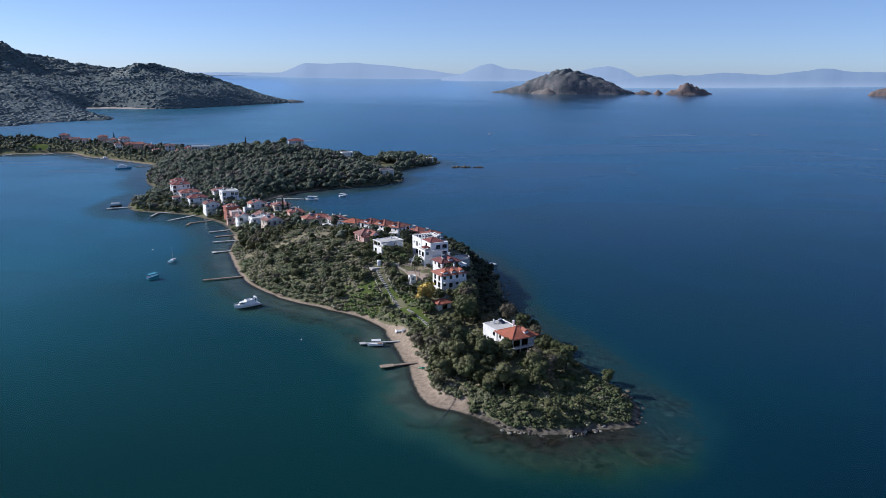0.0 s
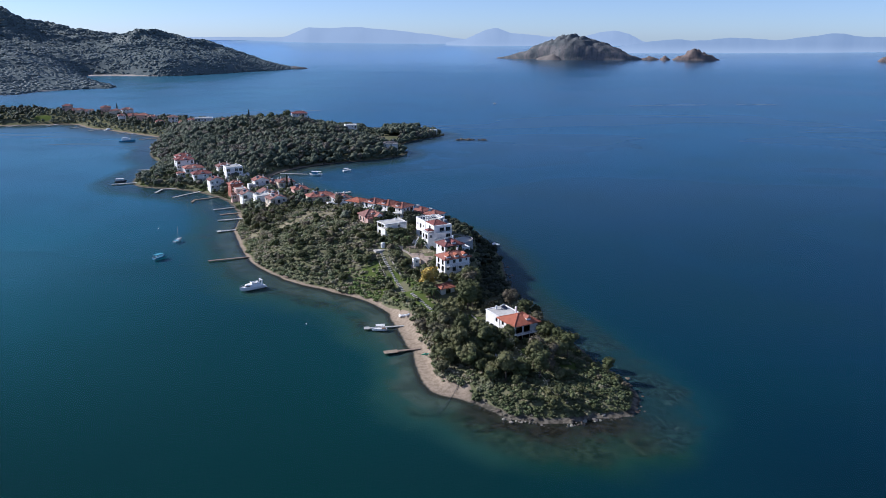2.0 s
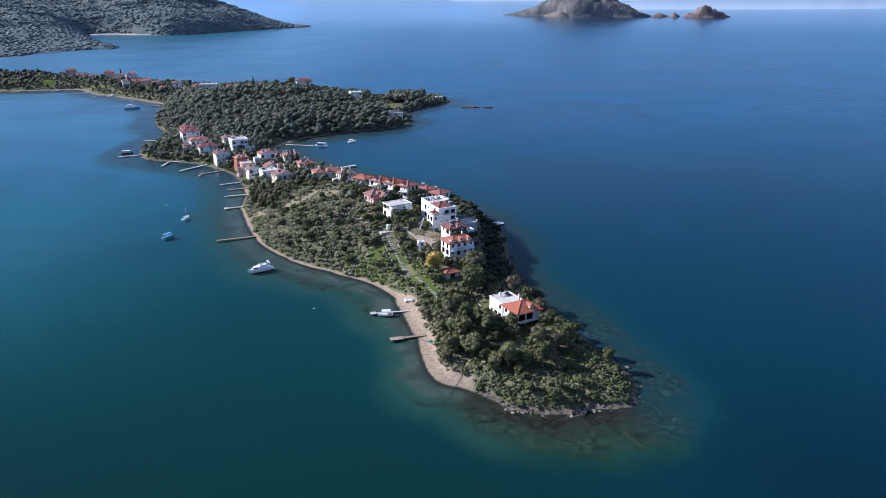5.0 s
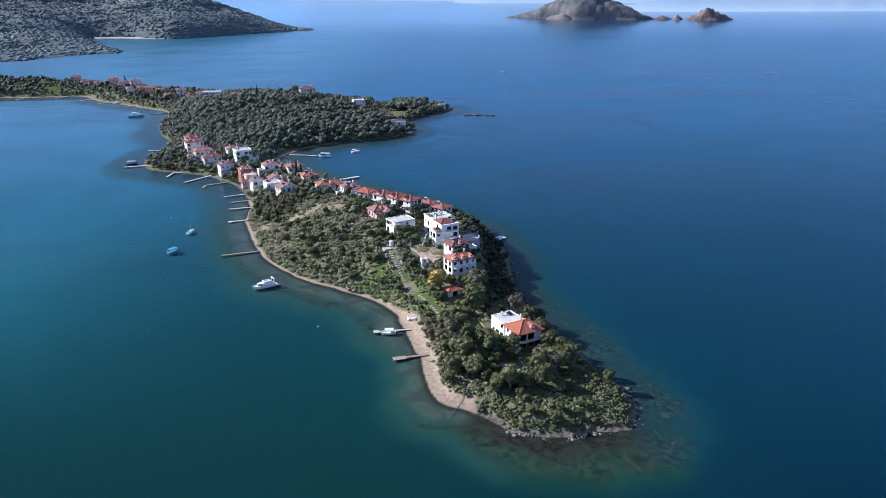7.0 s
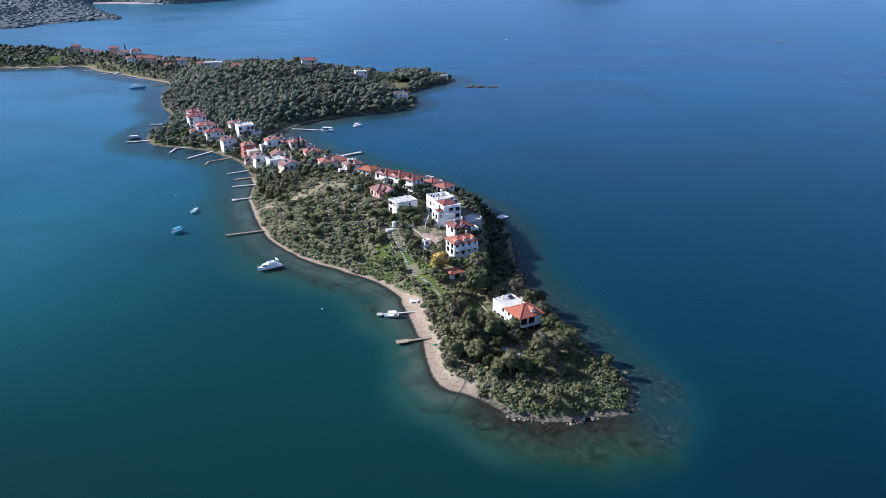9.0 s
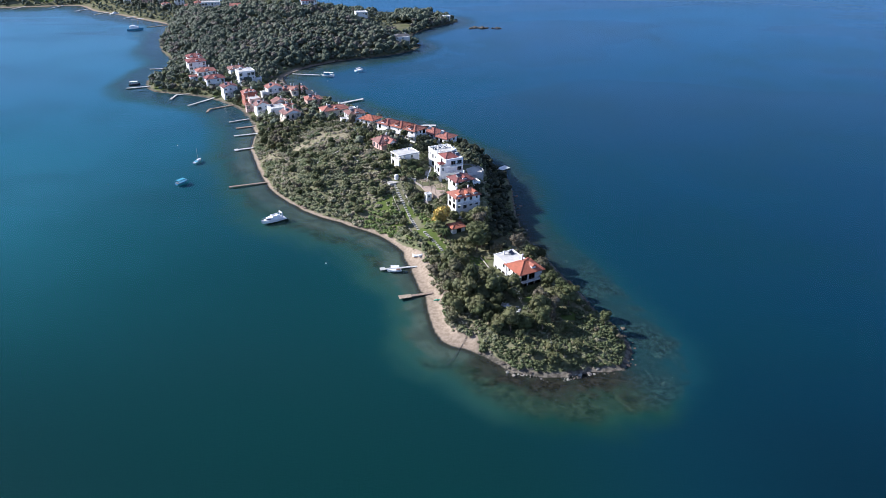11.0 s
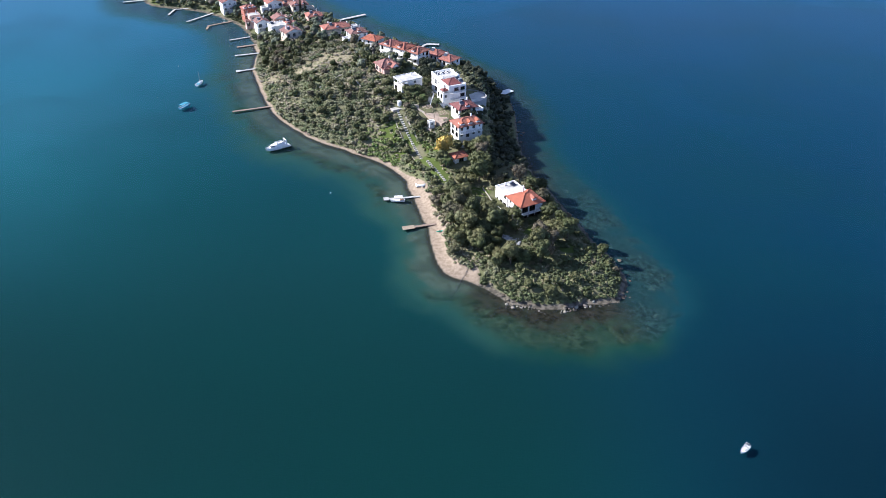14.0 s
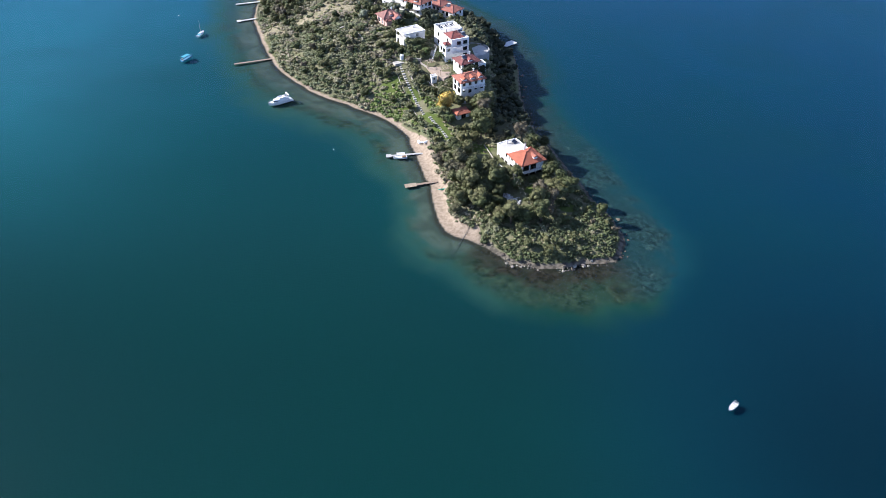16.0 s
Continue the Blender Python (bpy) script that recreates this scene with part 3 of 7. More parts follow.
def build_ground():
    # close steps along the near shore, wide ones out at sea
    along = np.concatenate([np.arange(GX0, -560, 5.0), np.arange(-560, -130, GSTEP), np.arange(-130, 70, 1.0), np.arange(70, 330.1, 10.0)])
    away = np.concatenate([np.arange(GY0, 165, 5.0), np.arange(165, 330, 1.0), np.arange(330, 950, GSTEP), np.arange(950, 1060.1, 5.0)])
    x, y = np.meshgrid(along, away)
    land, inland, sandy, sunk = land_at(x, y)
    edge = np.minimum.reduce([x - x.min(), x.max() - x, y - y.min(), y.max() - y])
    height = np.where((inland < 0) & (edge < 30), -1.0 * (1 - edge / 30) + land * (edge / 30), land)
    points = np.stack([x, y, height], -1).reshape(-1, 3)
    me = mesh_of("ground", points, grid_faces(*x.shape), GROUND, smooth=True)
    for name, values in (("lawn", stamp(LAWNS, x, y)), ("bare", stamp(BARE, x, y)), ("beach", sandy), ("sunk", sunk)):
        me.attributes.new(name, "FLOAT", "POINT").data.foreach_set("value", values.ravel().astype(np.float32))
    tagged(new("ground", me), "scrubby headland with sandy beach running into the sea bed", "ground", kind="structure")
    # the deep sea bed round it, out to the horizon
    rings = np.array([0, 300, 700, 1100, 1600, 2200, 2800, 3200, 3600, 4000, 4300, 4600, 4760, RIM, RIM])
    turn = np.linspace(0, math.tau, 97)
    r, a = np.meshgrid(rings, turn, indexing="ij")
    z = sea_level(r) - 1.1
    z[-1] = sea_level(np.array([RIM]))[0] + 0.5
    points = np.stack([r * np.cos(a), r * np.sin(a), z], -1).reshape(-1, 3)
    tagged(new("sea_bed", mesh_of("sea_bed", points, grid_faces(*r.shape)[:, ::-1], DEEP, smooth=True)), "sea bed carrying the open water's colour and painted sheen", "sea bed", kind="structure")
    rings = np.array([0, 40, 80, 120, 170, 230, 300, 400, 550, 750, 1000, 1300, 1700, 2100, 2500, 2800, 3000, 3150, 3300, 3450, 3600, 3800, 4000, 4200, 4400, 4550, 4650, 4730, 4790, RIM])
    turn = np.linspace(0, math.tau, 145)
    r, a = np.meshgrid(rings, turn, indexing="ij")
    points = np.stack([r * np.cos(a), r * np.sin(a), sea_level(r)], -1).reshape(-1, 3)
    tagged(new("water", mesh_of("water", points, grid_faces(*r.shape)[:, ::-1], WATER, smooth=True)), "calm blue-green sea with light ripples", "sea", kind="structure")


build_ground()

# ---- far land ----


def far_land(name, ring, spots, material, label, step, rise, power=3.0, soft=60.0, lift=0.0, kind="structure", rough=0.06, canopy=0.0):
    """Hills within a coast; returns the grid for planting."""
    ring = curve_through(ring + [ring[0]], step)
    x, y = np.meshgrid(np.arange(ring[:, 0].min() - step, ring[:, 0].max() + step, step), np.arange(ring[:, 1].min() - step, ring[:, 1].max() + step, step))
    d = reach(x, y, ring) * np.where(inside(x, y, ring), 1, -1)
    top = spread(x, y, spots, power, soft)
    wild = 1 + rough * 2 * bumps(x, y, 0.9 / step * 0.35, 1.0) + rough * bumps(x, y, 0.9 / step * 0.9, 5.0)
    z = np.where(d > 0, 1.5 + top * wild * (1 - np.exp(-(np.maximum(d, 0) / rise) ** 1.1)), -3.0) + lift
    z += canopy * (0.6 * bumps(x, y, 0.23, 3.0) + 0.7 * bumps(x, y, 0.42, 7.0)) * soft_step(d, 12, 40)
    keep = d.reshape(-1) > -1.6 * step
    faces = grid_faces(*x.shape)
    faces = faces[keep[faces].all(1)]
    used = np.unique(faces)
    index = np.full(x.size, -1)
    index[used] = np.arange(len(used))
    points = np.stack(far_place(x, y, z), -1).reshape(-1, 3)[used]
    ob = tagged(new(name, mesh_of(name, points, index[faces], material, smooth=True)), label, "hill", kind=kind)
    return ob, x, y, z, d


# the ground between takes the same haze-tinted green as the far pines
HILL_HAZY = foliage("hazy_pine_canopy", (0.118, 0.152, 0.154), (0.134, 0.168, 0.164), (0.106, 0.138, 0.144), 0.006, grain=0.16, thin=0.02)
def island_material(name, scrub, dry, rock):
    """Scrub over dry ground, with bare rock breaking out in vertical streaks."""
    m = Nodes(name)
    colour = m.mix(m.step(m.noise(0.012, 4), 0.42, 0.60), scrub, dry)
    streak = m.noise(1.0, 4, 0.6, 0.4, m.node("Mapping", Vector=m.position(), Scale=(0.05, 0.02, 0.012)).outputs[0])
    low = m.step(m.node("SeparateXYZ", Vector=m.position()).outputs[2], 75.0, 58.0)
    bare = m.math("MAXIMUM", m.math("MULTIPLY", m.step(streak, 0.42, 0.56), low), m.step(m.noise(0.03, 4, 0.6), 0.60, 0.72, 0.0, 0.6))
    colour = m.mix(bare, colour, rock)
    colour = m.mix(m.step(m.noise(0.09, 4, 0.65), 0.5, 0.7, 0.0, 0.5), colour, tuple(0.5 * v for v in scrub))
    return m.end(m.plain(colour, 0.95, 0.0, m.bump(m.noise(0.06, 5, 0.65), 1.0, 4.0)))


# blue-grey distance haze is mixed into these scrub and rock tones
ISLAND_HAZY = island_material("hazy_island_slope", (0.102, 0.116, 0.124), (0.124, 0.130, 0.134), (0.172, 0.164, 0.164))
ISLET_ROCK = island_material("red_brown_islet_rock", (0.130, 0.120, 0.118), (0.170, 0.140, 0.128), (0.205, 0.160, 0.145))
CLIFF_SOIL = surface("pale_cliff", (0.22, 0.195, 0.18), (0.16, 0.145, 0.135), 0.02, 0.1, 0.95, bump=0.8)
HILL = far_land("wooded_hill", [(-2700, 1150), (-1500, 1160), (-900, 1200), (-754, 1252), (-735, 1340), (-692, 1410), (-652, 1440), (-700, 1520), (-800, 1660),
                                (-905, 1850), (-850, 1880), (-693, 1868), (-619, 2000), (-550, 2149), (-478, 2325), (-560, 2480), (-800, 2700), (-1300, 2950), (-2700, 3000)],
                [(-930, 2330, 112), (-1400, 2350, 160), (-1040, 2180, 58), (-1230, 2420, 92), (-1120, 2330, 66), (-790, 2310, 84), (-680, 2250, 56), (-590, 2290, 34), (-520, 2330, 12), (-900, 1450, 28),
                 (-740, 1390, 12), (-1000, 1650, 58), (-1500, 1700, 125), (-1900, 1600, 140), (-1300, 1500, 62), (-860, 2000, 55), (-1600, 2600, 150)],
                HILL_HAZY, "hazy blue-green pine-covered hills falling to a rocky cape", 6.5, 70.0, soft=40.0, canopy=0.7)
far_land("island", [(225, 3560), (330, 3470), (440, 3420), (520, 3340), (680, 3330), (800, 3340), (880, 3400), (860, 3520), (700, 3620), (480, 3640), (300, 3620)],
         [(535, 3470, 108), (580, 3480, 96), (640, 3480, 92), (700, 3475, 74), (760, 3470, 48), (470, 3480, 84), (410, 3480, 52), (330, 3520, 22), (840, 3440, 14), (260, 3560, 8)], ISLAND_HAZY,
         "bare rocky island with hazy blue-grey slopes", 7.0, 26.0, soft=30.0, rough=0.08)
far_land("island_cliff", [(395, 3400), (440, 3398), (480, 3370), (505, 3330), (470, 3318), (420, 3360)], [(480, 3345, 26), (440, 3375, 16)], CLIFF_SOIL,
         "pale grey sea cliff at the foot of the island", 8.0, 14.0, soft=12.0, rough=0.2)
far_land("rocky_islet", [(1010, 3395), (1030, 3372), (1070, 3352), (1160, 3350), (1225, 3385), (1180, 3430), (1070, 3430)],
         [(1020, 3390, 8), (1040, 3390, 20), (1056, 3390, 10), (1082, 3390, 34), (1112, 3390, 46), (1142, 3390, 34), (1185, 3390, 17), (1215, 3388, 5)], ISLET_ROCK,
         "small red-brown rocky islet with a steep crag", 5.0, 6.0, soft=6.0, rough=0.22)
far_land("rocky_islet", [(955, 3400), (972, 3380), (995, 3380), (1004, 3400), (985, 3418)], [(965, 3398, 8), (982, 3398, 17), (996, 3398, 9)], ISLET_ROCK,
         "brown rock stack beside the islet", 4.0, 5.0, soft=5.0, rough=0.3)
far_land("rocky_islet", [(862, 3400), (900, 3376), (950, 3382), (948, 3415), (890, 3422)], [(885, 3395, 7), (920, 3395, 12), (940, 3395, 8)], ISLET_ROCK,
         "low chain of brown rocks beside the island", 5.0, 6.0, soft=8.0, rough=0.3)
far_land("rocky_islet", [(1885, 3300), (1990, 3270), (2120, 3270), (2200, 3330), (2100, 3400), (1950, 3380)], [(1950, 3330, 22), (2000, 3330, 28), (2080, 3330, 44)], ISLET_ROCK,
         "brown rocky islet far out", 8.0, 14.0, soft=16.0, rough=0.2)


def far_range(name, skyline, distance, depth, foot, material, label):
    """A mountain range on the far shore: a ridge with spurs and hollows, given by headings and heights."""
    u = np.linspace(skyline[0][0], skyline[-1][0], 260)
    crest = np.interp(u, [p[0] for p in skyline], [p[1] for p in skyline])
    crest = np.convolve(np.pad(crest, 2, mode="edge"), np.ones(5) / 5, "valid")
    crest = crest + 2.2 * bumps(u * 900, u * 0, 0.12, 1.0) + 1.3 * bumps(u * 900, u * 0, 0.33, 2.0)
    s = np.linspace(0, 1, 14)
    uu, ss = np.meshgrid(u, s, indexing="ij")
    spur = 1 + 0.10 * np.sin(uu * 90 + 3 * np.sin(uu * 41)) * ss * (1 - ss) * 1.6
    z = foot + (crest[:, None] - foot) * ss ** (0.75 * spur)
    far = distance + depth * (ss + 0.12 * np.sin(uu * 70 + 2 * np.sin(uu * 37)) * ss * (1 - ss))
    points = np.stack([uu * far, far, z], -1).reshape(-1, 3)
    me = mesh_of(name, points, grid_faces(*uu.shape), material, smooth=True)
    return tagged(new(name, me), label, "mountains", kind="structure")


def heading(across):
    return (across - 784) / 1284.4


def crest(down, far=4700.0):
    return 92 + (129 - down) / 1284.4 * far


# the low left end is no land: it stands for pale haze on the horizon
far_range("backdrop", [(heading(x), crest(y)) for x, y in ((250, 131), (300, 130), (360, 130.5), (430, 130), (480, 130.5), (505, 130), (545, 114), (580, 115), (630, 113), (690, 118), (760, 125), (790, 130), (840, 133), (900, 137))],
          4590, 110, 10, FAR_HAZE, "pale blue mountain range with a low haze band on the far shore")
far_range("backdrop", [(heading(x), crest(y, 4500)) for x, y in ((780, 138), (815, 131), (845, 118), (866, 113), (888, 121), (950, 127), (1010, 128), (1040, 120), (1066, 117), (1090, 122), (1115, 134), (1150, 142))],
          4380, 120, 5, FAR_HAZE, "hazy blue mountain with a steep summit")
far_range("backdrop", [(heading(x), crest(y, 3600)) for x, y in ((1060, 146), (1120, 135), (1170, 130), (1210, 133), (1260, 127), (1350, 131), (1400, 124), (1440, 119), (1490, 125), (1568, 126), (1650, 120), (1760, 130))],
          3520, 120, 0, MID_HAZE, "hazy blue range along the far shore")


def far_strip(line, wide, material, label):
    """A low pale beach along a far shore."""
    line = curve_through(line, 12.0)
    side = np.gradient(line, axis=0)
    side = np.stack([-side[:, 1], side[:, 0]], 1) / np.linalg.norm(side, axis=1)[:, None] * wide / 2
    rows = np.stack([line - side * 1.6, line - side, line + side, line + side * 1.6], 1)
    z = np.tile([-1.0, 1.2, 2.4, 0.5], (len(line), 1)) + 0.5 * bumps(line[:, :1], line[:, 1:], 0.05, 2.0)
    points = np.stack(far_place(rows[..., 0], rows[..., 1], z), -1).reshape(-1, 3)
    tagged(new("beach", mesh_of("beach", points, grid_faces(len(line), 4), material)), label, "beach", kind="structure")


PALE_SAND = surface("far_pale_sand", (0.50, 0.45, 0.40), (0.36, 0.31, 0.27), 0.05, 0.4, 0.95)
far_strip([(-800, 1236), (-772, 1268), (-745, 1330), (-718, 1385)], 10.0, PALE_SAND, "narrow pale beach below the pine hill")
far_strip([(-896, 1852), (-850, 1872), (-770, 1868), (-705, 1864)], 12.0, PALE_SAND, "pale beach at the head of the far bay")
far_land("rocky_cape", [(-500, 2296), (-470, 2300), (-440, 2330), (-452, 2350), (-495, 2350)], [(-480, 2325, 6), (-455, 2335, 4)], ISLAND_HAZY,
         "dark rocks at the tip of the far cape", 7.0, 9.0, soft=10.0, rough=0.3)

# ---- houses ----

TAKEN = []  # places where nothing grows: x, y, radius
WINDOWS = {}
luck = random.Random(11)


def window_meshes(wide, high, frame_material):
    key = (wide, high, frame_material.name)
    if key not in WINDOWS:
        b = 0.07
        bm = boxes((-wide / 2, 0, 0, wide / 2, 0.09, b), (-wide / 2, 0, high - b, wide / 2, 0.09, high), (-wide / 2, 0, b, -wide / 2 + b, 0.09, high - b),
                   (wide / 2 - b, 0, b, wide / 2, 0.09, high - b), (-b / 2, 0.01, b, b / 2, 0.08, high - b))
        me = bpy.data.meshes.new("window")
        bm.to_mesh(me)
        bm.free()
        me.materials.append(frame_material)
        bm = boxes((-wide / 2 + b, 0.04, b, wide / 2 - b, 0.05, high - b))
        pane = bpy.data.meshes.new("pane")
        bm.to_mesh(pane)
        bm.free()
        pane.materials.append(GLASS)
        WINDOWS[key] = me, pane
    return WINDOWS[key]


def pierced_wall(bm, side, cx, cy, w, d, t, long, low, high, holes):
    """One wall in one piece, with its openings cut through it."""
    def spot(s, deep, z):
        if side == "front":
            return cx - w / 2 + s, cy - d / 2 + deep, z
        if side == "back":
            return cx - w / 2 + s, cy + d / 2 - deep, z
        if side == "left":
            return cx - w / 2 + deep, cy - d / 2 + t + s, z
        return cx + w / 2 - deep, cy - d / 2 + t + s, z

    across = sorted({0.0, long} | {round(h[1] + e * h[3] / 2, 3) for h in holes for e in (-1, 1)})
    up = sorted({low, high} | {round(h[2] + e, 3) for h in holes for e in (0.0, h[4])})
    made = {}

    def vert(i, j, k):
        if (i, j, k) not in made:
            made[i, j, k] = bm.verts.new(spot(across[i], k * t, up[j]))
        return made[i, j, k]

    def solid(i, j):
        if not (0 <= i < len(across) - 1 and 0 <= j < len(up) - 1):
            return False
        s, z = (across[i] + across[i + 1]) / 2, (up[j] + up[j + 1]) / 2
        return not any(abs(s - h[1]) < h[3] / 2 and h[2] < z < h[2] + h[4] for h in holes)

    for i in range(len(across) - 1):
        for j in range(len(up) - 1):
            if not solid(i, j):
                continue
            for k in (0, 1):
                bm.faces.new((vert(i, j, k), vert(i + 1, j, k), vert(i + 1, j + 1, k), vert(i, j + 1, k)))
            for ni, nj, p, q in ((i - 1, j, (i, j), (i, j + 1)), (i + 1, j, (i + 1, j), (i + 1, j + 1)), (i, j - 1, (i, j), (i + 1, j)), (i, j + 1, (i, j + 1), (i + 1, j + 1))):
                if not solid(ni, nj):
                    bm.faces.new((vert(*p, 0), vert(*q, 0), vert(*q, 1), vert(*p, 1)))


def walls(parent, cx, cy, z0, w, d, floors, tall, material, frame_material=FRAME, counts=(3, 2, 2), sink=3.0, label=""):
    """Four walls with real openings, and the windows that stand in them. Front is towards -y."""
    t = 0.3
    holes = []
    for side, count in (("front", counts[0]), ("left", counts[1]), ("right", counts[2]), ("back", 0)):
        long = w if side in ("front", "back") else d - 2 * t
        own = []
        for f in range(floors if count else 0):
            for k in range(count):
                lot = luck.random()
                if lot < 0.22:
                    continue
                wide, high, sill = (0.8, 1.0, 1.1) if lot < 0.42 else (1.2, 1.3, 0.9) if lot < 0.7 else (1.5, 2.1, 0.1) if lot < 0.88 else (2.1, 2.1, 0.1)
                wide = round(min(wide, long / count - 0.5), 1)
                own.append((side, (k + 0.5) * long / count, z0 + f * tall + sill, wide, high, f, k))
        holes += own
        bm = bmesh.new()
        pierced_wall(bm, side, cx, cy, w, d, t, long, z0 - sink, z0 + floors * tall, own)
        body = part("wall", bm, material, parent, label)
    # floors between the storeys, so that no light falls through the house
    for f in range(floors + 1):
        z = z0 + f * tall
        part("floor", boxes((cx - w / 2 + t, cy - d / 2 + t, z - 0.2, cx + w / 2 - t, cy + d / 2 - t, z - 0.05)), material, parent)
    for side, s, z, wide, high, f, k in holes:
        me, pane = window_meshes(wide, high, frame_material)
        if side == "front":
            m = pose(cx - w / 2 + s, cy - d / 2 + 0.08, z)
        elif side == "left":
            m = pose(cx - w / 2 + 0.08, cy - d / 2 + t + s, z, 0, 0, -90)
        else:
            m = pose(cx + w / 2 - 0.08, cy - d / 2 + t + s, z, 0, 0, 90)
        window = part("window", me, None, parent, m=m)
        part("pane", pane, None, window)
    return body


def gable_roof(parent, turn, z, w, d, rise, material, over, label, name):
    """Two tiled slopes over plastered gable ends."""
    a, b = w / 2 + over * 0.6, d / 2 + over
    drop = rise * over / (d / 2)
    bm = bmesh.new()
    for s in (-1, 1):
        v = [bm.verts.new((x, y, q)) for x in (-a, a) for y, q in ((0, z + rise + 0.16), (s * b, z - drop + 0.16), (s * b, z - drop), (0, z + rise))]
        for f in ((0, 1, 2, 3), (7, 6, 5, 4), (0, 4, 5, 1), (1, 5, 6, 2), (2, 6, 7, 3), (3, 7, 4, 0)):
            bm.faces.new([v[i] for i in f])
    roof = part(name, bm, material, parent, label, m=turn)
    for x in (-w / 2 + 0.15, w / 2 - 0.15):
        bm = bmesh.new()
        v = [bm.verts.new((x + t, y, q)) for t in (-0.15, 0.15) for y, q in ((-d / 2 + 0.02, z - 0.02), (d / 2 - 0.02, z - 0.02), (0, z + rise - 0.03))]
        for f in ((0, 1, 2), (5, 4, 3), (0, 3, 4, 1), (1, 4, 5, 2), (2, 5, 3, 0)):
            bm.faces.new([v[i] for i in f])
        part("gable", bm, WHITE, roof)
    part("ridge_cap", tube(bmesh.new(), [(-a - 0.03, 0, z + rise + 0.16), (a + 0.03, 0, z + rise + 0.16)], [0.13, 0.13], 6), material, roof)
    return roof


def pitched_roof(parent, cx, cy, z, w, d, rise, material, hip=True, over=0.6, along="x", label="", name="roof"):
    """A tiled roof with eaves, a closed underside and ridge caps."""
    if along == "y":
        turn = pose(cx, cy, 0, 0, 0, 90)
        w, d = d, w
    else:
        turn = pose(cx, cy, 0)
    if not hip:
        return gable_roof(parent, turn, z, w, d, rise, material, over, label, name)
    a, b = w / 2 + over, d / 2 + over
    r = max(a - b, 0.3) if hip else a
    bm = bmesh.new()
    low = [bm.verts.new((x, y, z - 0.12)) for x, y in ((-a, -b), (a, -b), (a, b), (-a, b))]
    rim = [bm.verts.new((x, y, z + 0.08)) for x, y in ((-a, -b), (a, -b), (a, b), (-a, b))]
    ridge = [bm.verts.new((-r, 0, z + rise)), bm.verts.new((r, 0, z + rise))]
    bm.faces.new(low[::-1])
    for i in range(4):
        bm.faces.new((low[i], low[(i + 1) % 4], rim[(i + 1) % 4], rim[i]))
    bm.faces.new((rim[0], rim[1], ridge[1], ridge[0]))
    bm.faces.new((rim[2], rim[3], ridge[0], ridge[1]))
    bm.faces.new((rim[1], rim[2], ridge[1]))
    bm.faces.new((rim[3], rim[0], ridge[0]))
    roof = part(name, bm, material, parent, label, m=turn)
    caps = bmesh.new()
    tube(caps, [(-r - 0.05, 0, z + rise), (r + 0.05, 0, z + rise)], [0.14, 0.14], 6)
    if hip:
        for e, x, y in ((-r, -a, -b), (-r, -a, b), (r, a, -b), (r, a, b)):
            tube(caps, [(e, 0, z + rise), (x, y, z + 0.1)], [0.12, 0.12], 5)
    part("ridge_cap", caps, material, roof)
    return roof


def flat_roof(parent, cx, cy, z, w, d, material=ROOF_FLAT, rim=WHITE, high=0.5):
    part("roof", boxes((cx - w / 2 + 0.2, cy - d / 2 + 0.2, z, cx + w / 2 - 0.2, cy + d / 2 - 0.2, z + 0.15)), material, parent)
    h = z + high
    part("parapet", boxes((cx - w / 2 - 0.1, cy - d / 2 - 0.1, z, cx + w / 2 + 0.1, cy - d / 2 + 0.2, h), (cx - w / 2 - 0.1, cy + d / 2 - 0.2, z, cx + w / 2 + 0.1, cy + d / 2 + 0.1, h),
                          (cx - w / 2 - 0.1, cy - d / 2 + 0.2, z, cx - w / 2 + 0.2, cy + d / 2 - 0.2, h), (cx + w / 2 - 0.2, cy - d / 2 + 0.2, z, cx + w / 2 + 0.1, cy + d / 2 - 0.2, h)), rim, parent)


def chimney(parent, x, y, z, high=1.4):
    bm = boxes((x - 0.28, y - 0.22, z, x + 0.28, y + 0.22, z + high), bevel=0.03)
    box(bm, x - 0.36, y - 0.3, z + high, x + 0.36, y + 0.3, z + high + 0.1)
    box(bm, x - 0.18, y - 0.14, z + high + 0.1, x + 0.18, y + 0.14, z + high + 0.28)
    part("chimney", bm, WHITE, parent)


def water_heater(parent, x, y, z, turn=0):
    """Tilted panels with a tank on a stand."""
    m = pose(x, y, z, 0, 0, turn)
    stand = bmesh.new()
    v = [stand.verts.new((x, y, z)) for x in (-0.85, 0.85) for y, z in ((-0.75, -0.6), (-0.75, 0.15), (0.75, 0.85), (0.75, -0.6))]
    for f in ((0, 1, 2, 3), (7, 6, 5, 4), (1, 5, 6, 2), (3, 2, 6, 7), (0, 4, 5, 1), (0, 3, 7, 4)):
        stand.faces.new([v[i] for i in f])
    base = part("solar_heater", stand, STEEL, parent, "solar water heater with a white tank", m=m)
    bm = boxes((-0.95, -0.95, -0.03, 0.95, 0.95, 0.03))
    part("solar_panel", bm, PANEL, base, m=pose(0, 0, 0.6, 24, 0, 0))
    tank = bmesh.new()
    tube(tank, [(-0.9, 0.8, 1.15), (-0.8, 0.8, 1.15), (0.8, 0.8, 1.15), (0.9, 0.8, 1.15)], [0.15, 0.28, 0.28, 0.15], 10)
    part("tank", tank, TANK, base)


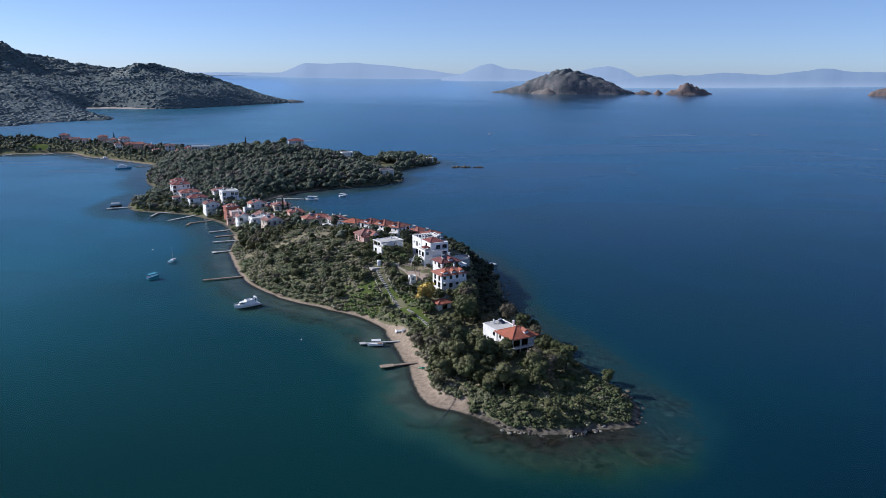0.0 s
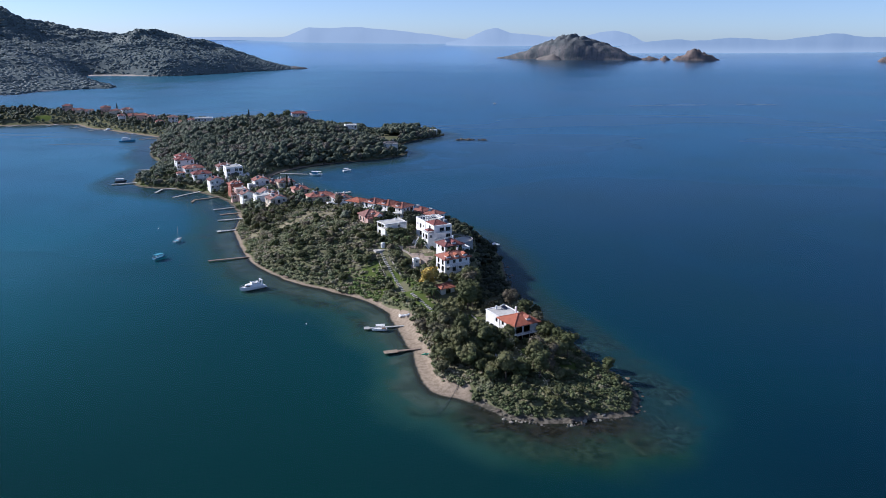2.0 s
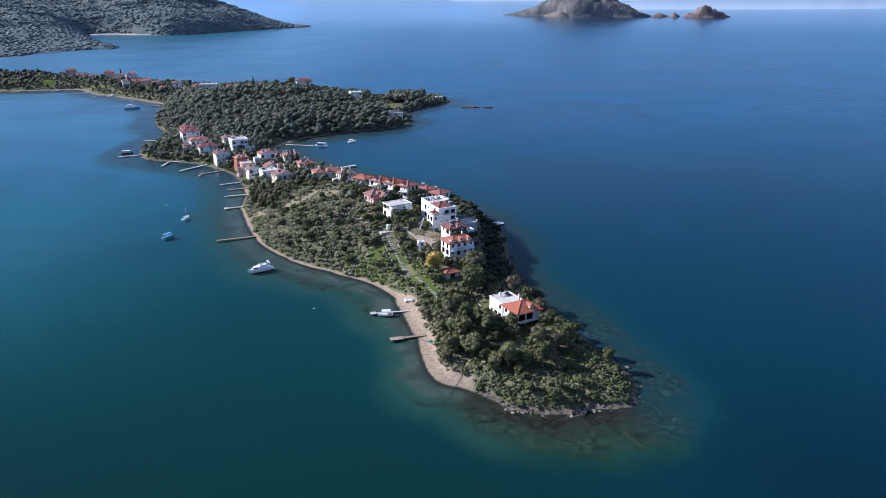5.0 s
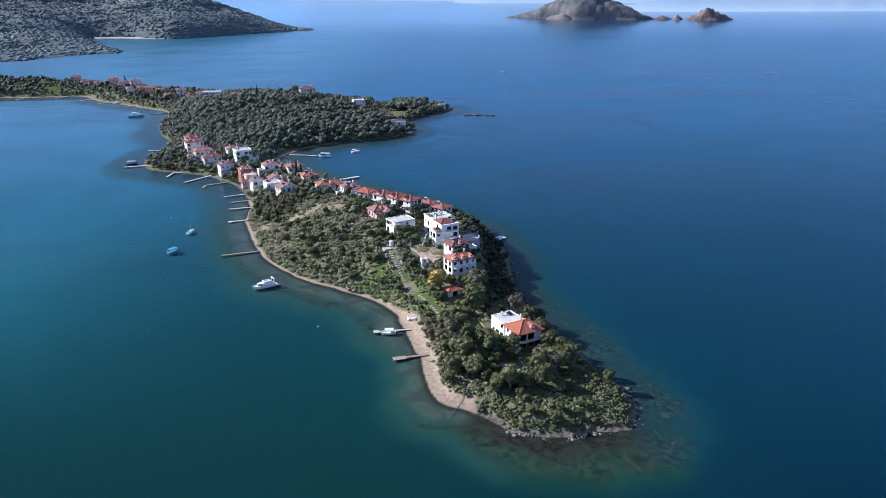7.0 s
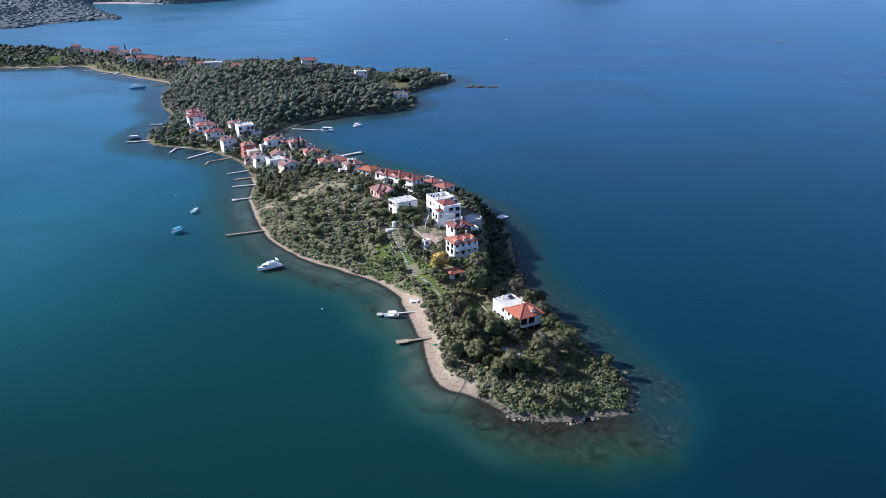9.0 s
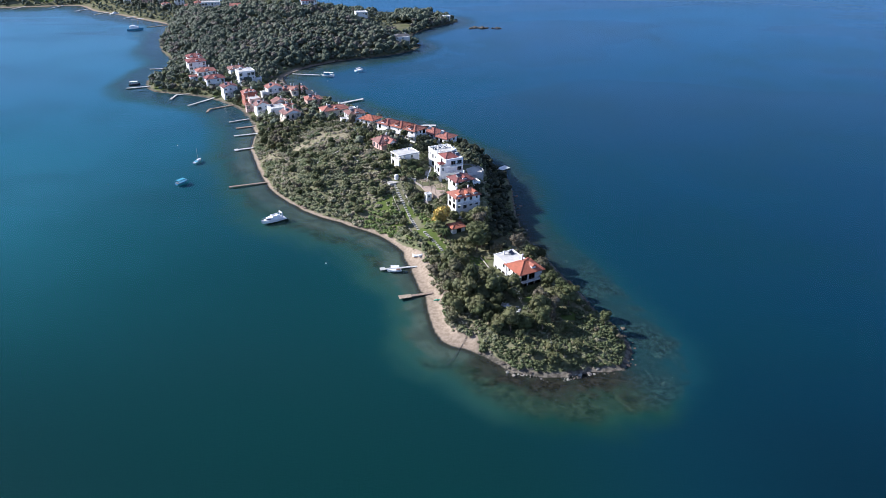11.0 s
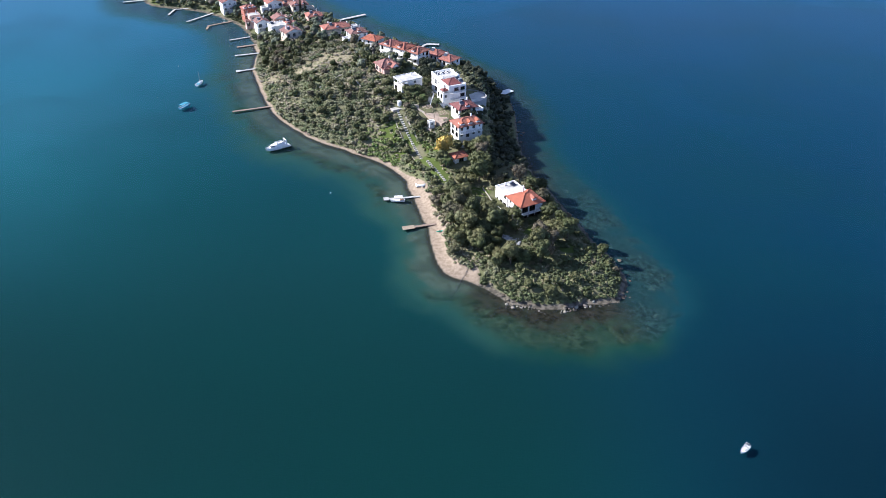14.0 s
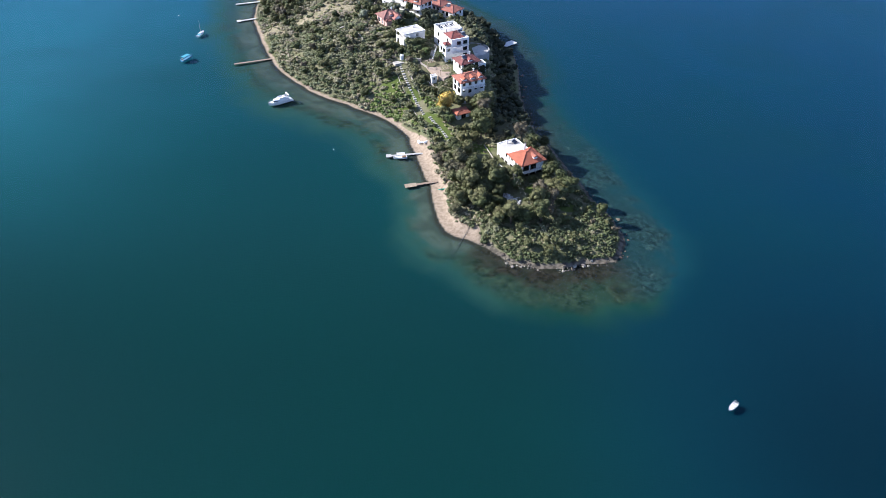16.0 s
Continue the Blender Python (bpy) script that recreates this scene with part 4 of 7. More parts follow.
def balcony(parent, x0, x1, y, z, deep, material=WHITE):
    slab = part("balcony", boxes((x0, y - deep, z - 0.15, x1, y + 0.02, z)), material, parent)
    bars = [(x0, y - deep, z + 0.9, x1, y - deep + 0.06, z + 0.97), (x0, y - deep, z + 0.45, x1, y - deep + 0.04, z + 0.49)]
    n = max(2, int((x1 - x0) / 1.1))
    for k in range(n + 1):
        x = x0 + (x1 - x0 - 0.06) * k / n
        bars.append((x, y - deep + 0.005, z, x + 0.06, y - deep + 0.055, z + 0.9))
    part("railing", boxes(*bars), STEEL, slab)


def dormer(parent, x, y, z, wide, long, material):
    """A small gabled dormer looking out to the front."""
    bm = boxes((x - wide / 2, y, z - 0.6, x + wide / 2, y + long, z + 0.7))
    part("dormer", bm, WHITE, parent)
    bm = bmesh.new()
    a, z1 = wide / 2 + 0.2, z + 0.62
    v = [bm.verts.new(p) for p in ((x - a, y - 0.2, z1), (x, y - 0.2, z1 + 0.75), (x + a, y - 0.2, z1), (x - a, y + long, z1), (x, y + long, z1 + 0.75), (x + a, y + long, z1))]
    for f in ((0, 1, 4, 3), (1, 2, 5, 4), (0, 3, 5, 2), (0, 2, 1), (3, 4, 5)):
        bm.faces.new([v[i] for i in f])
    part("dormer_roof", bm, material, parent)


def house(x, y, turn, w, d, floors, roof, wall, tiles, label, base=None, tall=2.9, rise=2.0, counts=None, heaters=0, fires=1, balconies=0, group="village houses", along="x", dormers=0, category="house", annex=False):
    z = ground_z(x, y) + 0.1 if base is None else base
    ob = thing("house", pose(x, y, z, 0, 0, turn), label, category, group)
    counts = counts or (max(2, round(w / 3)), max(2, round(d / 3.2)), max(2, round(d / 3.2)))
    walls(ob, 0, 0, 0, w, d, floors, tall, wall, PALE_FRAME if wall is not WHITE or group == "village houses" else FRAME, counts)
    top = floors * tall
    if roof == "flat":
        flat_roof(ob, 0, 0, top, w, d, rim=wall)
        for k in range(heaters):
            water_heater(ob, -w / 4 + k * w / 2.2, d / 5, top + 0.15, 15)
    else:
        pitched_roof(ob, 0, 0, top, w, d, rise, tiles, roof == "hip", along=along)
        for k in range(heaters):
            water_heater(ob, -w / 5 + k * w / 2.5, -d / 7, top + rise * 0.62, 10)
        for k in range(dormers):
            dormer(ob, (k + 0.5) * w / dormers - w / 2, -d / 2 + 0.3, top + 0.5, 1.8, d / 3, tiles)
    for k in range(fires):
        chimney(ob, w / 4 - k * w / 2, d / 6, top + (0.1 if roof == "flat" else rise * 0.5), 1.5)
    for f in range(balconies):
        balcony(ob, -w / 2 + 0.4, w / 2 - 0.4, -d / 2, tall * (f + 1) - 0.05, 1.4)
    if annex:
        side, aw, ad = (-1 if int(w * 10) % 2 else 1), w * 0.42, d * 0.5
        ax = side * (w / 2 + aw / 2 - 0.05)
        walls(ob, ax, -d / 2 + ad / 2 + 0.6, 0, aw, ad, 1, tall, wall, PALE_FRAME, (1, 1, 1), label="lower wing")
        if int(d * 10) % 3:
            flat_roof(ob, ax, -d / 2 + ad / 2 + 0.6, tall, aw, ad, rim=wall, high=0.7)
        else:
            pitched_roof(ob, ax, -d / 2 + ad / 2 + 0.6, tall, aw, ad, 1.0, tiles or ROOF_RED, True, 0.4, name="wing_roof")
        part("terrace", boxes((-w / 2 + 0.3, -d / 2 - 2.6, -2.5, w / 2 - 0.3, -d / 2 - 0.02, 0.05), (-w / 2 + 0.3, -d / 2 - 2.6, 0.05, w / 2 - 0.3, -d / 2 - 2.4, 0.75)), wall, ob)
    TAKEN.append((x, y, 0.5 * max(w, d) + (2.2 if annex else 1.2)))
    return ob


def point_villa():
    """The house on the point: a white flat-roofed block behind a wing with an orange hipped roof."""
    ob = thing("house", pose(24.3, 225.6, 3.0, 0, 0, 30), "two-storey villa with white flat-roofed block and orange tiled wing", "house", "houses on the point")
    walls(ob, 0, 0, 0, 9.2, 8.6, 2, 2.9, WHITE, FRAME, (0, 3, 3))
    roof = pitched_roof(ob, 0, 0, 5.8, 9.2, 8.6, 2.4, ROOF_ORANGE, True, 0.85, label="orange clay tiled hip roof")
    dormer(ob, 1.4, -3.6, 6.7, 1.6, 2.6, ROOF_ORANGE)
    chimney(ob, 1.2, 3.4, 6.6, 2.2)
    walls(ob, -0.8, 8.45, 0, 8.2, 8.2, 2, 2.95, WHITE, FRAME, (2, 3, 3))
    flat_roof(ob, -0.8, 8.45, 5.9, 8.2, 8.2, high=0.35)
    chimney(ob, -1.6, 11.0, 6.0, 1.2)
    water_heater(ob, 1.0, 10.0, 6.05, 20)
    balcony(ob, -4.4, 4.4, -4.3, 2.85, 1.4)
    for x in (-4.2, -1.4, 1.4, 4.2):
        part("veranda_post", boxes((x - 0.1, -5.65, -1.0, x + 0.1, -5.45, 2.7)), FRAME, ob)
    for x, z in ((-2.9, 0.1), (0.0, 0.1), (2.9, 0.1), (-2.9, 3.0), (0.2, 3.0)):
        me, pane = window_meshes(2.4, 2.2, FRAME)
        window = part("window", me, None, ob, m=pose(x, -4.42, z))
        part("pane", pane, None, window)
        # no real shutter: a dark panel behind the pane for the unlit room
        part("shutter", boxes((x - 1.18, -4.335, z + 0.02, x + 1.18, -4.31, z + 2.18)), DARK_BOAT, ob)
    balcony(ob, -4.9, -2.6, 4.3, 2.9, 0.9)
    part("terrace", boxes((-7.4, 3.5, -1.4, -4.95, 9.5, 0.35), (-7.4, 9.5, -1.4, -4.95, 9.7, 1.2), (-7.6, 3.5, -1.4, -7.4, 9.7, 1.2)), WHITE, ob)
    TAKEN.extend([(24.3, 225.6, 6.5), (19.5, 232.5, 6.8), (27, 219, 3), (14.6, 231.0, 3.6), (16.8, 225.6, 3.4), (12.0, 236.0, 2.6)])


def hilltop_block():
    """A tall white house in steps, with terraces on its sunny side."""
    ob = thing("apartment_house", pose(-3.4, 302.5, 13.4, 0, 0, 27), "tall white stepped apartment house with dark red roof patches", "apartment house", "houses on the ridge")
    walls(ob, 0, 0, 0, 8.4, 8.4, 3, 2.95, WHITE, FRAME, (0, 3, 2))
    pitched_roof(ob, -0.8, 0.5, 8.85, 5.6, 6.8, 1.5, ROOF_DARK, True, 0.5)
    water_heater(ob, 2.9, -1.5, 8.85, 10)
    water_heater(ob, 2.9, 1.8, 8.85, 10)
    walls(ob, -5.55, -0.8, 0, 2.7, 6.4, 2, 2.9, WHITE, FRAME, (1, 2, 0), label="lower white wing")
    part("terrace_roof", boxes((-6.8, -3.9, 5.8, -4.25, 2.3, 5.95)), ROOF_FLAT, ob)
    pitched_roof(ob, -5.6, -2.5, 6.9, 2.2, 2.2, 0.8, ROOF_DARK, True, 0.3, name="porch_roof")
    part("porch_post", boxes((-6.6, -3.6, 5.95, -6.4, -3.4, 6.8)), WHITE, ob)
    part("porch_post", boxes((-4.8, -3.6, 5.95, -4.6, -3.4, 6.8)), WHITE, ob)
    part("porch_post", boxes((-6.6, -1.6, 5.95, -6.4, -1.4, 6.8)), WHITE, ob)
    for f in (1, 2):
        balcony(ob, -3.8, 3.8, -4.2, 2.95 * f, 1.3)
    for x, z in ((2.4, 0.2), (2.4, 3.15), (2.4, 6.1), (-0.6, 6.1)):
        me, pane = window_meshes(2.0, 1.7, FRAME)
        window = part("window", me, None, ob, m=pose(x, -4.32, z))
        part("pane", pane, None, window)
        # dark sheet between pane and solid wall, in place of a dim interior
        part("shutter", boxes((x - 0.98, -4.235, z + 0.02, x + 0.98, -4.21, z + 1.68)), DARK_BOAT, ob)
    part("stair_tower", boxes((3.2, 2.6, 8.85, 4.2, 4.2, 10.6), bevel=0.03), WHITE, ob)
    chimney(ob, -3.2, 3.4, 8.9, 1.8)
    TAKEN.extend([(-2.6, 301.5, 6.5), (-7.5, 298, 5)])
    ob = thing("apartment_house", pose(-7.2, 313.4, 14.2, 0, 0, 27), "white flat-roofed block with roof terrace and railings", "apartment house", "houses on the ridge")
    walls(ob, 0, 0, 0, 9.6, 9.4, 2, 3.4, WHITE, FRAME, (3, 3, 3))
    flat_roof(ob, 0, 0, 6.8, 9.6, 9.4, high=0.8)
    for k in range(3):
        water_heater(ob, -3 + 2.6 * k, 1.5, 6.95, 0)
    part("pergola", boxes(*[(-4 + 1.2 * k, -3.6, 8.9, -3.9 + 1.2 * k, -0.4, 9.05) for k in range(7)], (-4.2, -3.6, 8.75, 4.0, -3.45, 8.9), (-4.2, -0.5, 8.75, 4.0, -0.35, 8.9),
                          (-4.2, -3.6, 6.95, -4.05, -3.45, 8.75), (3.85, -3.6, 6.95, 4.0, -3.45, 8.75), (-4.2, -0.5, 6.95, -4.05, -0.35, 8.75), (3.85, -0.5, 6.95, 4.0, -0.35, 8.75)), PALE_FRAME, ob)
    TAKEN.append((-7.2, 313.4, 7))


def cube_house():
    """A white flat-roofed house with a lower wing and a shaded roof terrace."""
    ob = thing("house", pose(-24.2, 312.2, 14.7, 0, 0, 33), "white flat-roofed house with a shaded corner terrace", "house", "houses on the ridge")
    walls(ob, 1.6, 0, 0, 7.4, 7.4, 2, 2.65, WHITE, PALE_FRAME, (1, 0, 2))
    walls(ob, -3.75, 0, 0, 3.3, 7.4, 1, 2.65, WHITE, FRAME, (1, 2, 0))
    part("terrace", boxes((-5.3, -3.6, 2.65, -2.15, 3.6, 2.75)), ROOF_FLAT, ob)
    part("parapet", boxes((-5.4, -3.7, 2.65, -5.2, 3.7, 3.4), (-5.2, -3.7, 2.65, -2.15, -3.5, 3.4)), WHITE, ob)
    for x, y in ((-5.3, -3.6), (-5.3, 0.0), (-5.3, 3.5), (-3.6, -3.6)):
        part("column", boxes((x - 0.1, y - 0.1, 3.4 if y < 3 else 2.7, x + 0.1, y + 0.1, 5.3)), WHITE, ob)
    part("roof", boxes((-5.7, -4.0, 5.3, 5.6, 4.0, 5.55), bevel=0.03), ROOF_FLAT, ob, "pale flat roof slab with wide eaves")
    part("roof_curb", boxes((-5.5, -3.8, 5.55, 5.4, -3.6, 5.75), (-5.5, 3.6, 5.55, 5.4, 3.8, 5.75), (-5.5, -3.6, 5.55, -5.3, 3.6, 5.75), (5.2, -3.6, 5.55, 5.4, 3.6, 5.75)), WHITE, ob)
    chimney(ob, 2.5, 1.5, 5.55, 0.9)
    TAKEN.append((-24.2, 312.2, 6.8))


def round_terrace():
    """A grey terrace on a curved retaining wall over the cliff."""
    ob = thing("terrace", pose(4.2, 306.0, 0), "round grey concrete terrace on a curved retaining wall", "terrace")
    bm, out = bmesh.new(), []
    for k in range(19):
        a = radians(-80 + 10 * k)
        out.append((7.4 * math.cos(a), 7.4 * math.sin(a)))
    for (ax, ay), (bx, by) in zip(out, out[1:]):
        v = [bm.verts.new(p) for p in ((ax, ay, 3), (bx, by, 3), (bx, by, 14.3), (ax, ay, 14.3), (ax * 0.95, ay * 0.95, 14.3), (bx * 0.95, by * 0.95, 14.3), (ax * 0.95, ay * 0.95, 3), (bx * 0.95, by * 0.95, 3))]
        for f in ((0, 1, 2, 3), (3, 2, 5, 4), (4, 5, 7, 6)):
            bm.faces.new([v[i] for i in f])
    bmesh.ops.remove_doubles(bm, verts=bm.verts[:], dist=0.001)
    part("retaining_wall", bm, GREY_WALL, ob)
    bm = bmesh.new()
    low = [bm.verts.new((0.94 * p, 0.94 * q, 13.3)) for p, q in out]
    top = [bm.verts.new((0.94 * p, 0.94 * q, 13.6)) for p, q in out]
    bm.faces.new(low[::-1])
    bm.faces.new(top)
    for i in range(len(out)):
        j = (i + 1) % len(out)
        bm.faces.new((low[i], low[j], top[j], top[i]))
    part("paving", bm, ROOF_FLAT, ob)
    TAKEN.append((4.5, 306, 7))


PALE_STEP = surface("pale_step_stone", (0.46, 0.44, 0.40), (0.34, 0.325, 0.295), 0.8, 5.0, 0.9, vary=0.3)


def stair_path():
    """The long flight of pale slabs from the beach up to the ridge, and the low wall beside it."""
    way = curve_through([(-28.0, 296.0), (-25.2, 288.0), (-21.5, 279.0), (-17.5, 269.5), (-13.5, 260.5), (-9.5, 253.0), (-5.5, 245.5), (-4.0, 241.0)], 1.25)
    ob = thing("stairway", pose(0, 0, 0), "long garden stairway of pale stone slabs", "stairway", kind="structure")
    bm = boxes((-0.56, -0.38, -0.5, 0.56, 0.38, 0.12), bevel=0.03)
    slab = bpy.data.meshes.new("step")
    bm.to_mesh(slab)
    bm.free()
    slab.materials.append(PALE_STEP)
    for (ax, ay), (bx, by) in zip(way, way[1:]):
        part("step", slab, None, ob, m=pose(ax, ay, ground_z(ax, ay) + 0.16, 0, 0, math.degrees(math.atan2(by - ay, bx - ax)) + 90 + random.uniform(-7, 7)) @ Matrix.Diagonal((random.uniform(0.75, 1.2), random.uniform(0.7, 1.1), 1, 1)))
        TAKEN.append((ax, ay, 1.3 if ay > 272 else 2.4))


def low_wall(points, high, thick, material, label, z=None, name="garden_wall"):
    ob = thing(name, pose(0, 0, 0), label, "wall", kind="structure")
    line = curve_through(points, 2.0)
    bm = bmesh.new()
    rows = []
    for i, (x, y) in enumerate(line):
        a, b = line[max(i - 1, 0)], line[min(i + 1, len(line) - 1)]
        n = np.array([-(b - a)[1], (b - a)[0]]) / max(np.linalg.norm(b - a), 1e-6) * thick / 2
        g = ground_z(x, y) if z is None else z
        rows.append([bm.verts.new((x + n[0], y + n[1], g - 1.2)), bm.verts.new((x + n[0], y + n[1], g + high)), bm.verts.new((x - n[0], y - n[1], g + high)), bm.verts.new((x - n[0], y - n[1], g - 1.2))])
    for a, b in zip(rows, rows[1:]):
        for i in range(3):
            bm.faces.new((a[i], a[i + 1], b[i + 1], b[i]))
    bm.faces.new(rows[0])
    bm.faces.new(rows[-1][::-1])
    part("wall", bm, material, ob)


TAKEN.extend([(1.5, 252.5, 4.2), (2.5, 248.0, 2.5), (-0.5, 257.0, 3.6), (-4.5, 262.0, 3.5), (2, 268.5, 4.0), (-2.5, 266, 3.0)])
point_villa()
house(2.6, 275.3, 28, 10.9, 7.6, 2, "hip", WHITE, ROOF_ORANGE, "white two-storey villa with orange tiled hip roof and dormers", base=10.6, tall=2.6, rise=2.0, heaters=0, fires=2, balconies=1, group="houses on the ridge", dormers=3)
house(1.4, 289.4, 30, 8.6, 7.4, 2, "hip", WHITE, ROOF_DARK, "white house with dark red tiled roof below the apartment block", base=12.0, tall=2.5, rise=2.0, heaters=1, fires=1, balconies=1, group="houses on the ridge", annex=True, dormers=1)
hilltop_block()
round_terrace()
cube_house()
cottage = house(-36.2, 334.5, 32, 8.6, 7.4, 1, "hip", PINK, ROOF_RED, "pink cottage with red tiled roof and white front gable", base=15.2, tall=3.1, rise=2.4, group="houses on the ridge", dormers=1)
walls(cottage, 1.7, -5.15, 0, 3.6, 3.0, 1, 3.1, PINK, PALE_FRAME, (1, 1, 1), label="gabled front wing")
pitched_roof(cottage, 1.7, -4.0, 3.1, 3.6, 5.4, 1.5, ROOF_RED, False, 0.35, "y", name="wing_roof")
walls(cottage, -2.6, -4.75, 0, 3.0, 2.2, 1, 2.4, PINK, PALE_FRAME, (1, 1, 0), label="low porch")
pitched_roof(cottage, -2.6, -4.75, 2.4, 3.0, 2.2, 0.7, ROOF_RED, True, 0.3, name="porch_roof")
house(-0.2, 259.4, 28, 5.4, 4.4, 1, "hip", WHITE, ROOF_ORANGE, "small garden house with orange tiled roof", base=6.0, tall=2.6, rise=1.3, fires=0, group="houses on the ridge", counts=(1, 1, 1))
house(-12.5, 284.5, 25, 2.4, 2.0, 1, "flat", WHITE, None, "little white garden hut with flat roof", base=9.0, tall=2.3, fires=0, group="houses on the ridge", counts=(1, 1, 1), category="hut")
for x, y, b, rf in ((-37.0, 366.0, 12.0, ROOF_RED), (-29.6, 360.6, 12.3, ROOF_ORANGE), (-22.2, 355.2, 12.2, ROOF_ORANGE)):
    house(x, y, -37, 7.2, 9.0, 2, "hip", WHITE, rf, "white terraced house with red tiled roof and front gable", base=b, tall=2.7, rise=1.9, group="terraced houses", balconies=1, fires=0, dormers=1)
    TAKEN.append((x - 4.2, y - 5.6, 4.6))
for x, y, b in ((-13.2, 362.5, 8.2), (-6.4, 354.5, 8.4)):
    house(x, y, -38, 7.6, 8.0, 2, "hip", WHITE, ROOF_RED, "white terraced house with red tiled hip roof", base=b, tall=2.8, rise=1.8, group="terraced houses", heaters=1, fires=0)
house(-48.5, 384.5, -30, 9.0, 8.0, 2, "hip", WHITE, ROOF_ORANGE, "white house with orange tiled hip roof above the terraces", base=8.2, tall=2.8, rise=1.7, group="terraced houses", fires=0)
TAKEN.extend([(-38, 357, 4), (-31, 351, 4.5), (-25, 346, 4), (-35, 361, 4), (-27, 353, 4), (-42, 361, 3.5)])
TAKEN.append((-46, 630, 6))
VILLAGE = ((-59.5, 401.0, 30, 9.5, 8.5, 2, "hip", WHITE, ROOF_RED, 6.2), (-74.0, 416.0, 28, 15.0, 8.5, 2, "hip", CREAM, ROOF_RED, 4.0),
           (-91.5, 443.0, 25, 9.0, 8.0, 2, "hip", PINK, ROOF_RED, 2.4), (-105.0, 464.0, 25, 10.0, 8.5, 2, "hip", CREAM, ROOF_RED, 2.8),
           (-114.0, 474.0, 25, 9.0, 8.0, 1, "hip", CREAM, ROOF_ORANGE, 2.8), (-121.5, 465.5, 30, 9.5, 8.0, 2, "gable", WHITE, ROOF_RED, 3.6),
           (-97.5, 405.0, 35, 9.5, 8.5, 3, "gable", CREAM, ROOF_RED, 2.0), (-109.8, 422.5, 30, 9.0, 8.0, 2, "flat", WHITE, None, 2.4),
           (-121.0, 430.5, 30, 7.5, 7.0, 2, "gable", WHITE, ROOF_RED, 1.9), (-134.0, 452.0, 32, 8.0, 7.0, 2, "hip", RED_WALL, ROOF_RED, 3.4),
           (-151.8, 468.5, 32, 9.0, 8.0, 2, "gable", WHITE, ROOF_DARK, 2.8), (-147.5, 494.0, 30, 11.0, 9.5, 3, "flat", WHITE, None, 4.0),
           (-158.5, 510.5, 30, 10.0, 8.5, 2, "hip", WHITE, ROOF_RED, 4.6), (-168.0, 490.0, 30, 12.0, 8.5, 2, "hip", WHITE, ROOF_DARK, 3.0),
           (-178.5, 504.5, 30, 12.5, 9.0, 2, "hip", WHITE, ROOF_RED, 4.4), (-188.8, 516.5, 30, 12.0, 10.0, 4, "hip", WHITE, ROOF_DARK, 2.4),
           (-194.5, 530.0, 30, 10.0, 9.0, 3, "hip", WHITE, ROOF_DARK, 5.5), (-113.5, 444.0, 30, 8.0, 7.0, 1, "gable", PINK, ROOF_RED, 3.0),
           (-128.0, 441.0, 30, 6.5, 6.0, 2, "flat", PINK, None, 2.4), (-104.0, 432.0, 28, 7.5, 6.5, 1, "hip", CREAM, ROOF_RED, 3.2),
           (-70.0, 424.0, 28, 8.0, 7.0, 1, "hip", WHITE, ROOF_DARK, 4.0))
WALL_WORD = {WHITE.name: "white", CREAM.name: "cream", PINK.name: "pink", RED_WALL.name: "brick-red"}
for x, y, turn, w, d, n, rf, wl, tl, b in VILLAGE:
    words = {1: "single-storey", 2: "two-storey", 3: "three-storey", 4: "four-storey"}[n]
    house(x, y, turn, w, d, n, rf, wl, tl, f"{WALL_WORD[wl.name]} {words} house with " + ("flat roof terrace" if rf == "flat" else f"red tiled {rf} roof"), base=b,
          heaters=int(w) % 2, balconies=1 if n > 1 else 0, fires=1 + int(d * 2) % 2, dormers=(1 + int(w) % 3) if rf == "hip" else 0, annex=n < 4 and wl is not RED_WALL and int(w * 2) % 3 != 0, along="y" if rf == "gable" else "x", rise=2.0 if rf == "hip" else 1.7)
# out on the wooded headland and the far neck of land
house(-50.5, 641.0, 14, 12.0, 9.0, 2, "hip", WHITE, ROOF_SLATE, "white seaside house with dark hipped roof and wide windows", base=2.4, tall=3.1, rise=1.6, fires=1, counts=(5, 3, 3), balconies=2, group="headland houses")
house(-14.5, 757.0, 20, 7.0, 4.5, 1, "flat", WHITE, None, "small white hut with flat roof on the headland tip", base=3.2, tall=2.6, fires=0, counts=(2, 1, 1), group="headland houses", category="hut")
house(-143.5, 711.0, 20, 14.0, 9.0, 2, "hip", WHITE, ROOF_DARK, "white house with dark red roof among the hilltop trees", base=21.4, group="headland houses")
house(-96.5, 726.0, 20, 11.0, 8.0, 1, "flat", WHITE, None, "low white house half hidden by trees", base=11.4, group="headland houses", fires=0)
house(-257.5, 773.0, 15, 18.0, 10.0, 2, "flat", WHITE, None, "white house with wide flat roofs above the trees", base=9.5, group="headland houses")
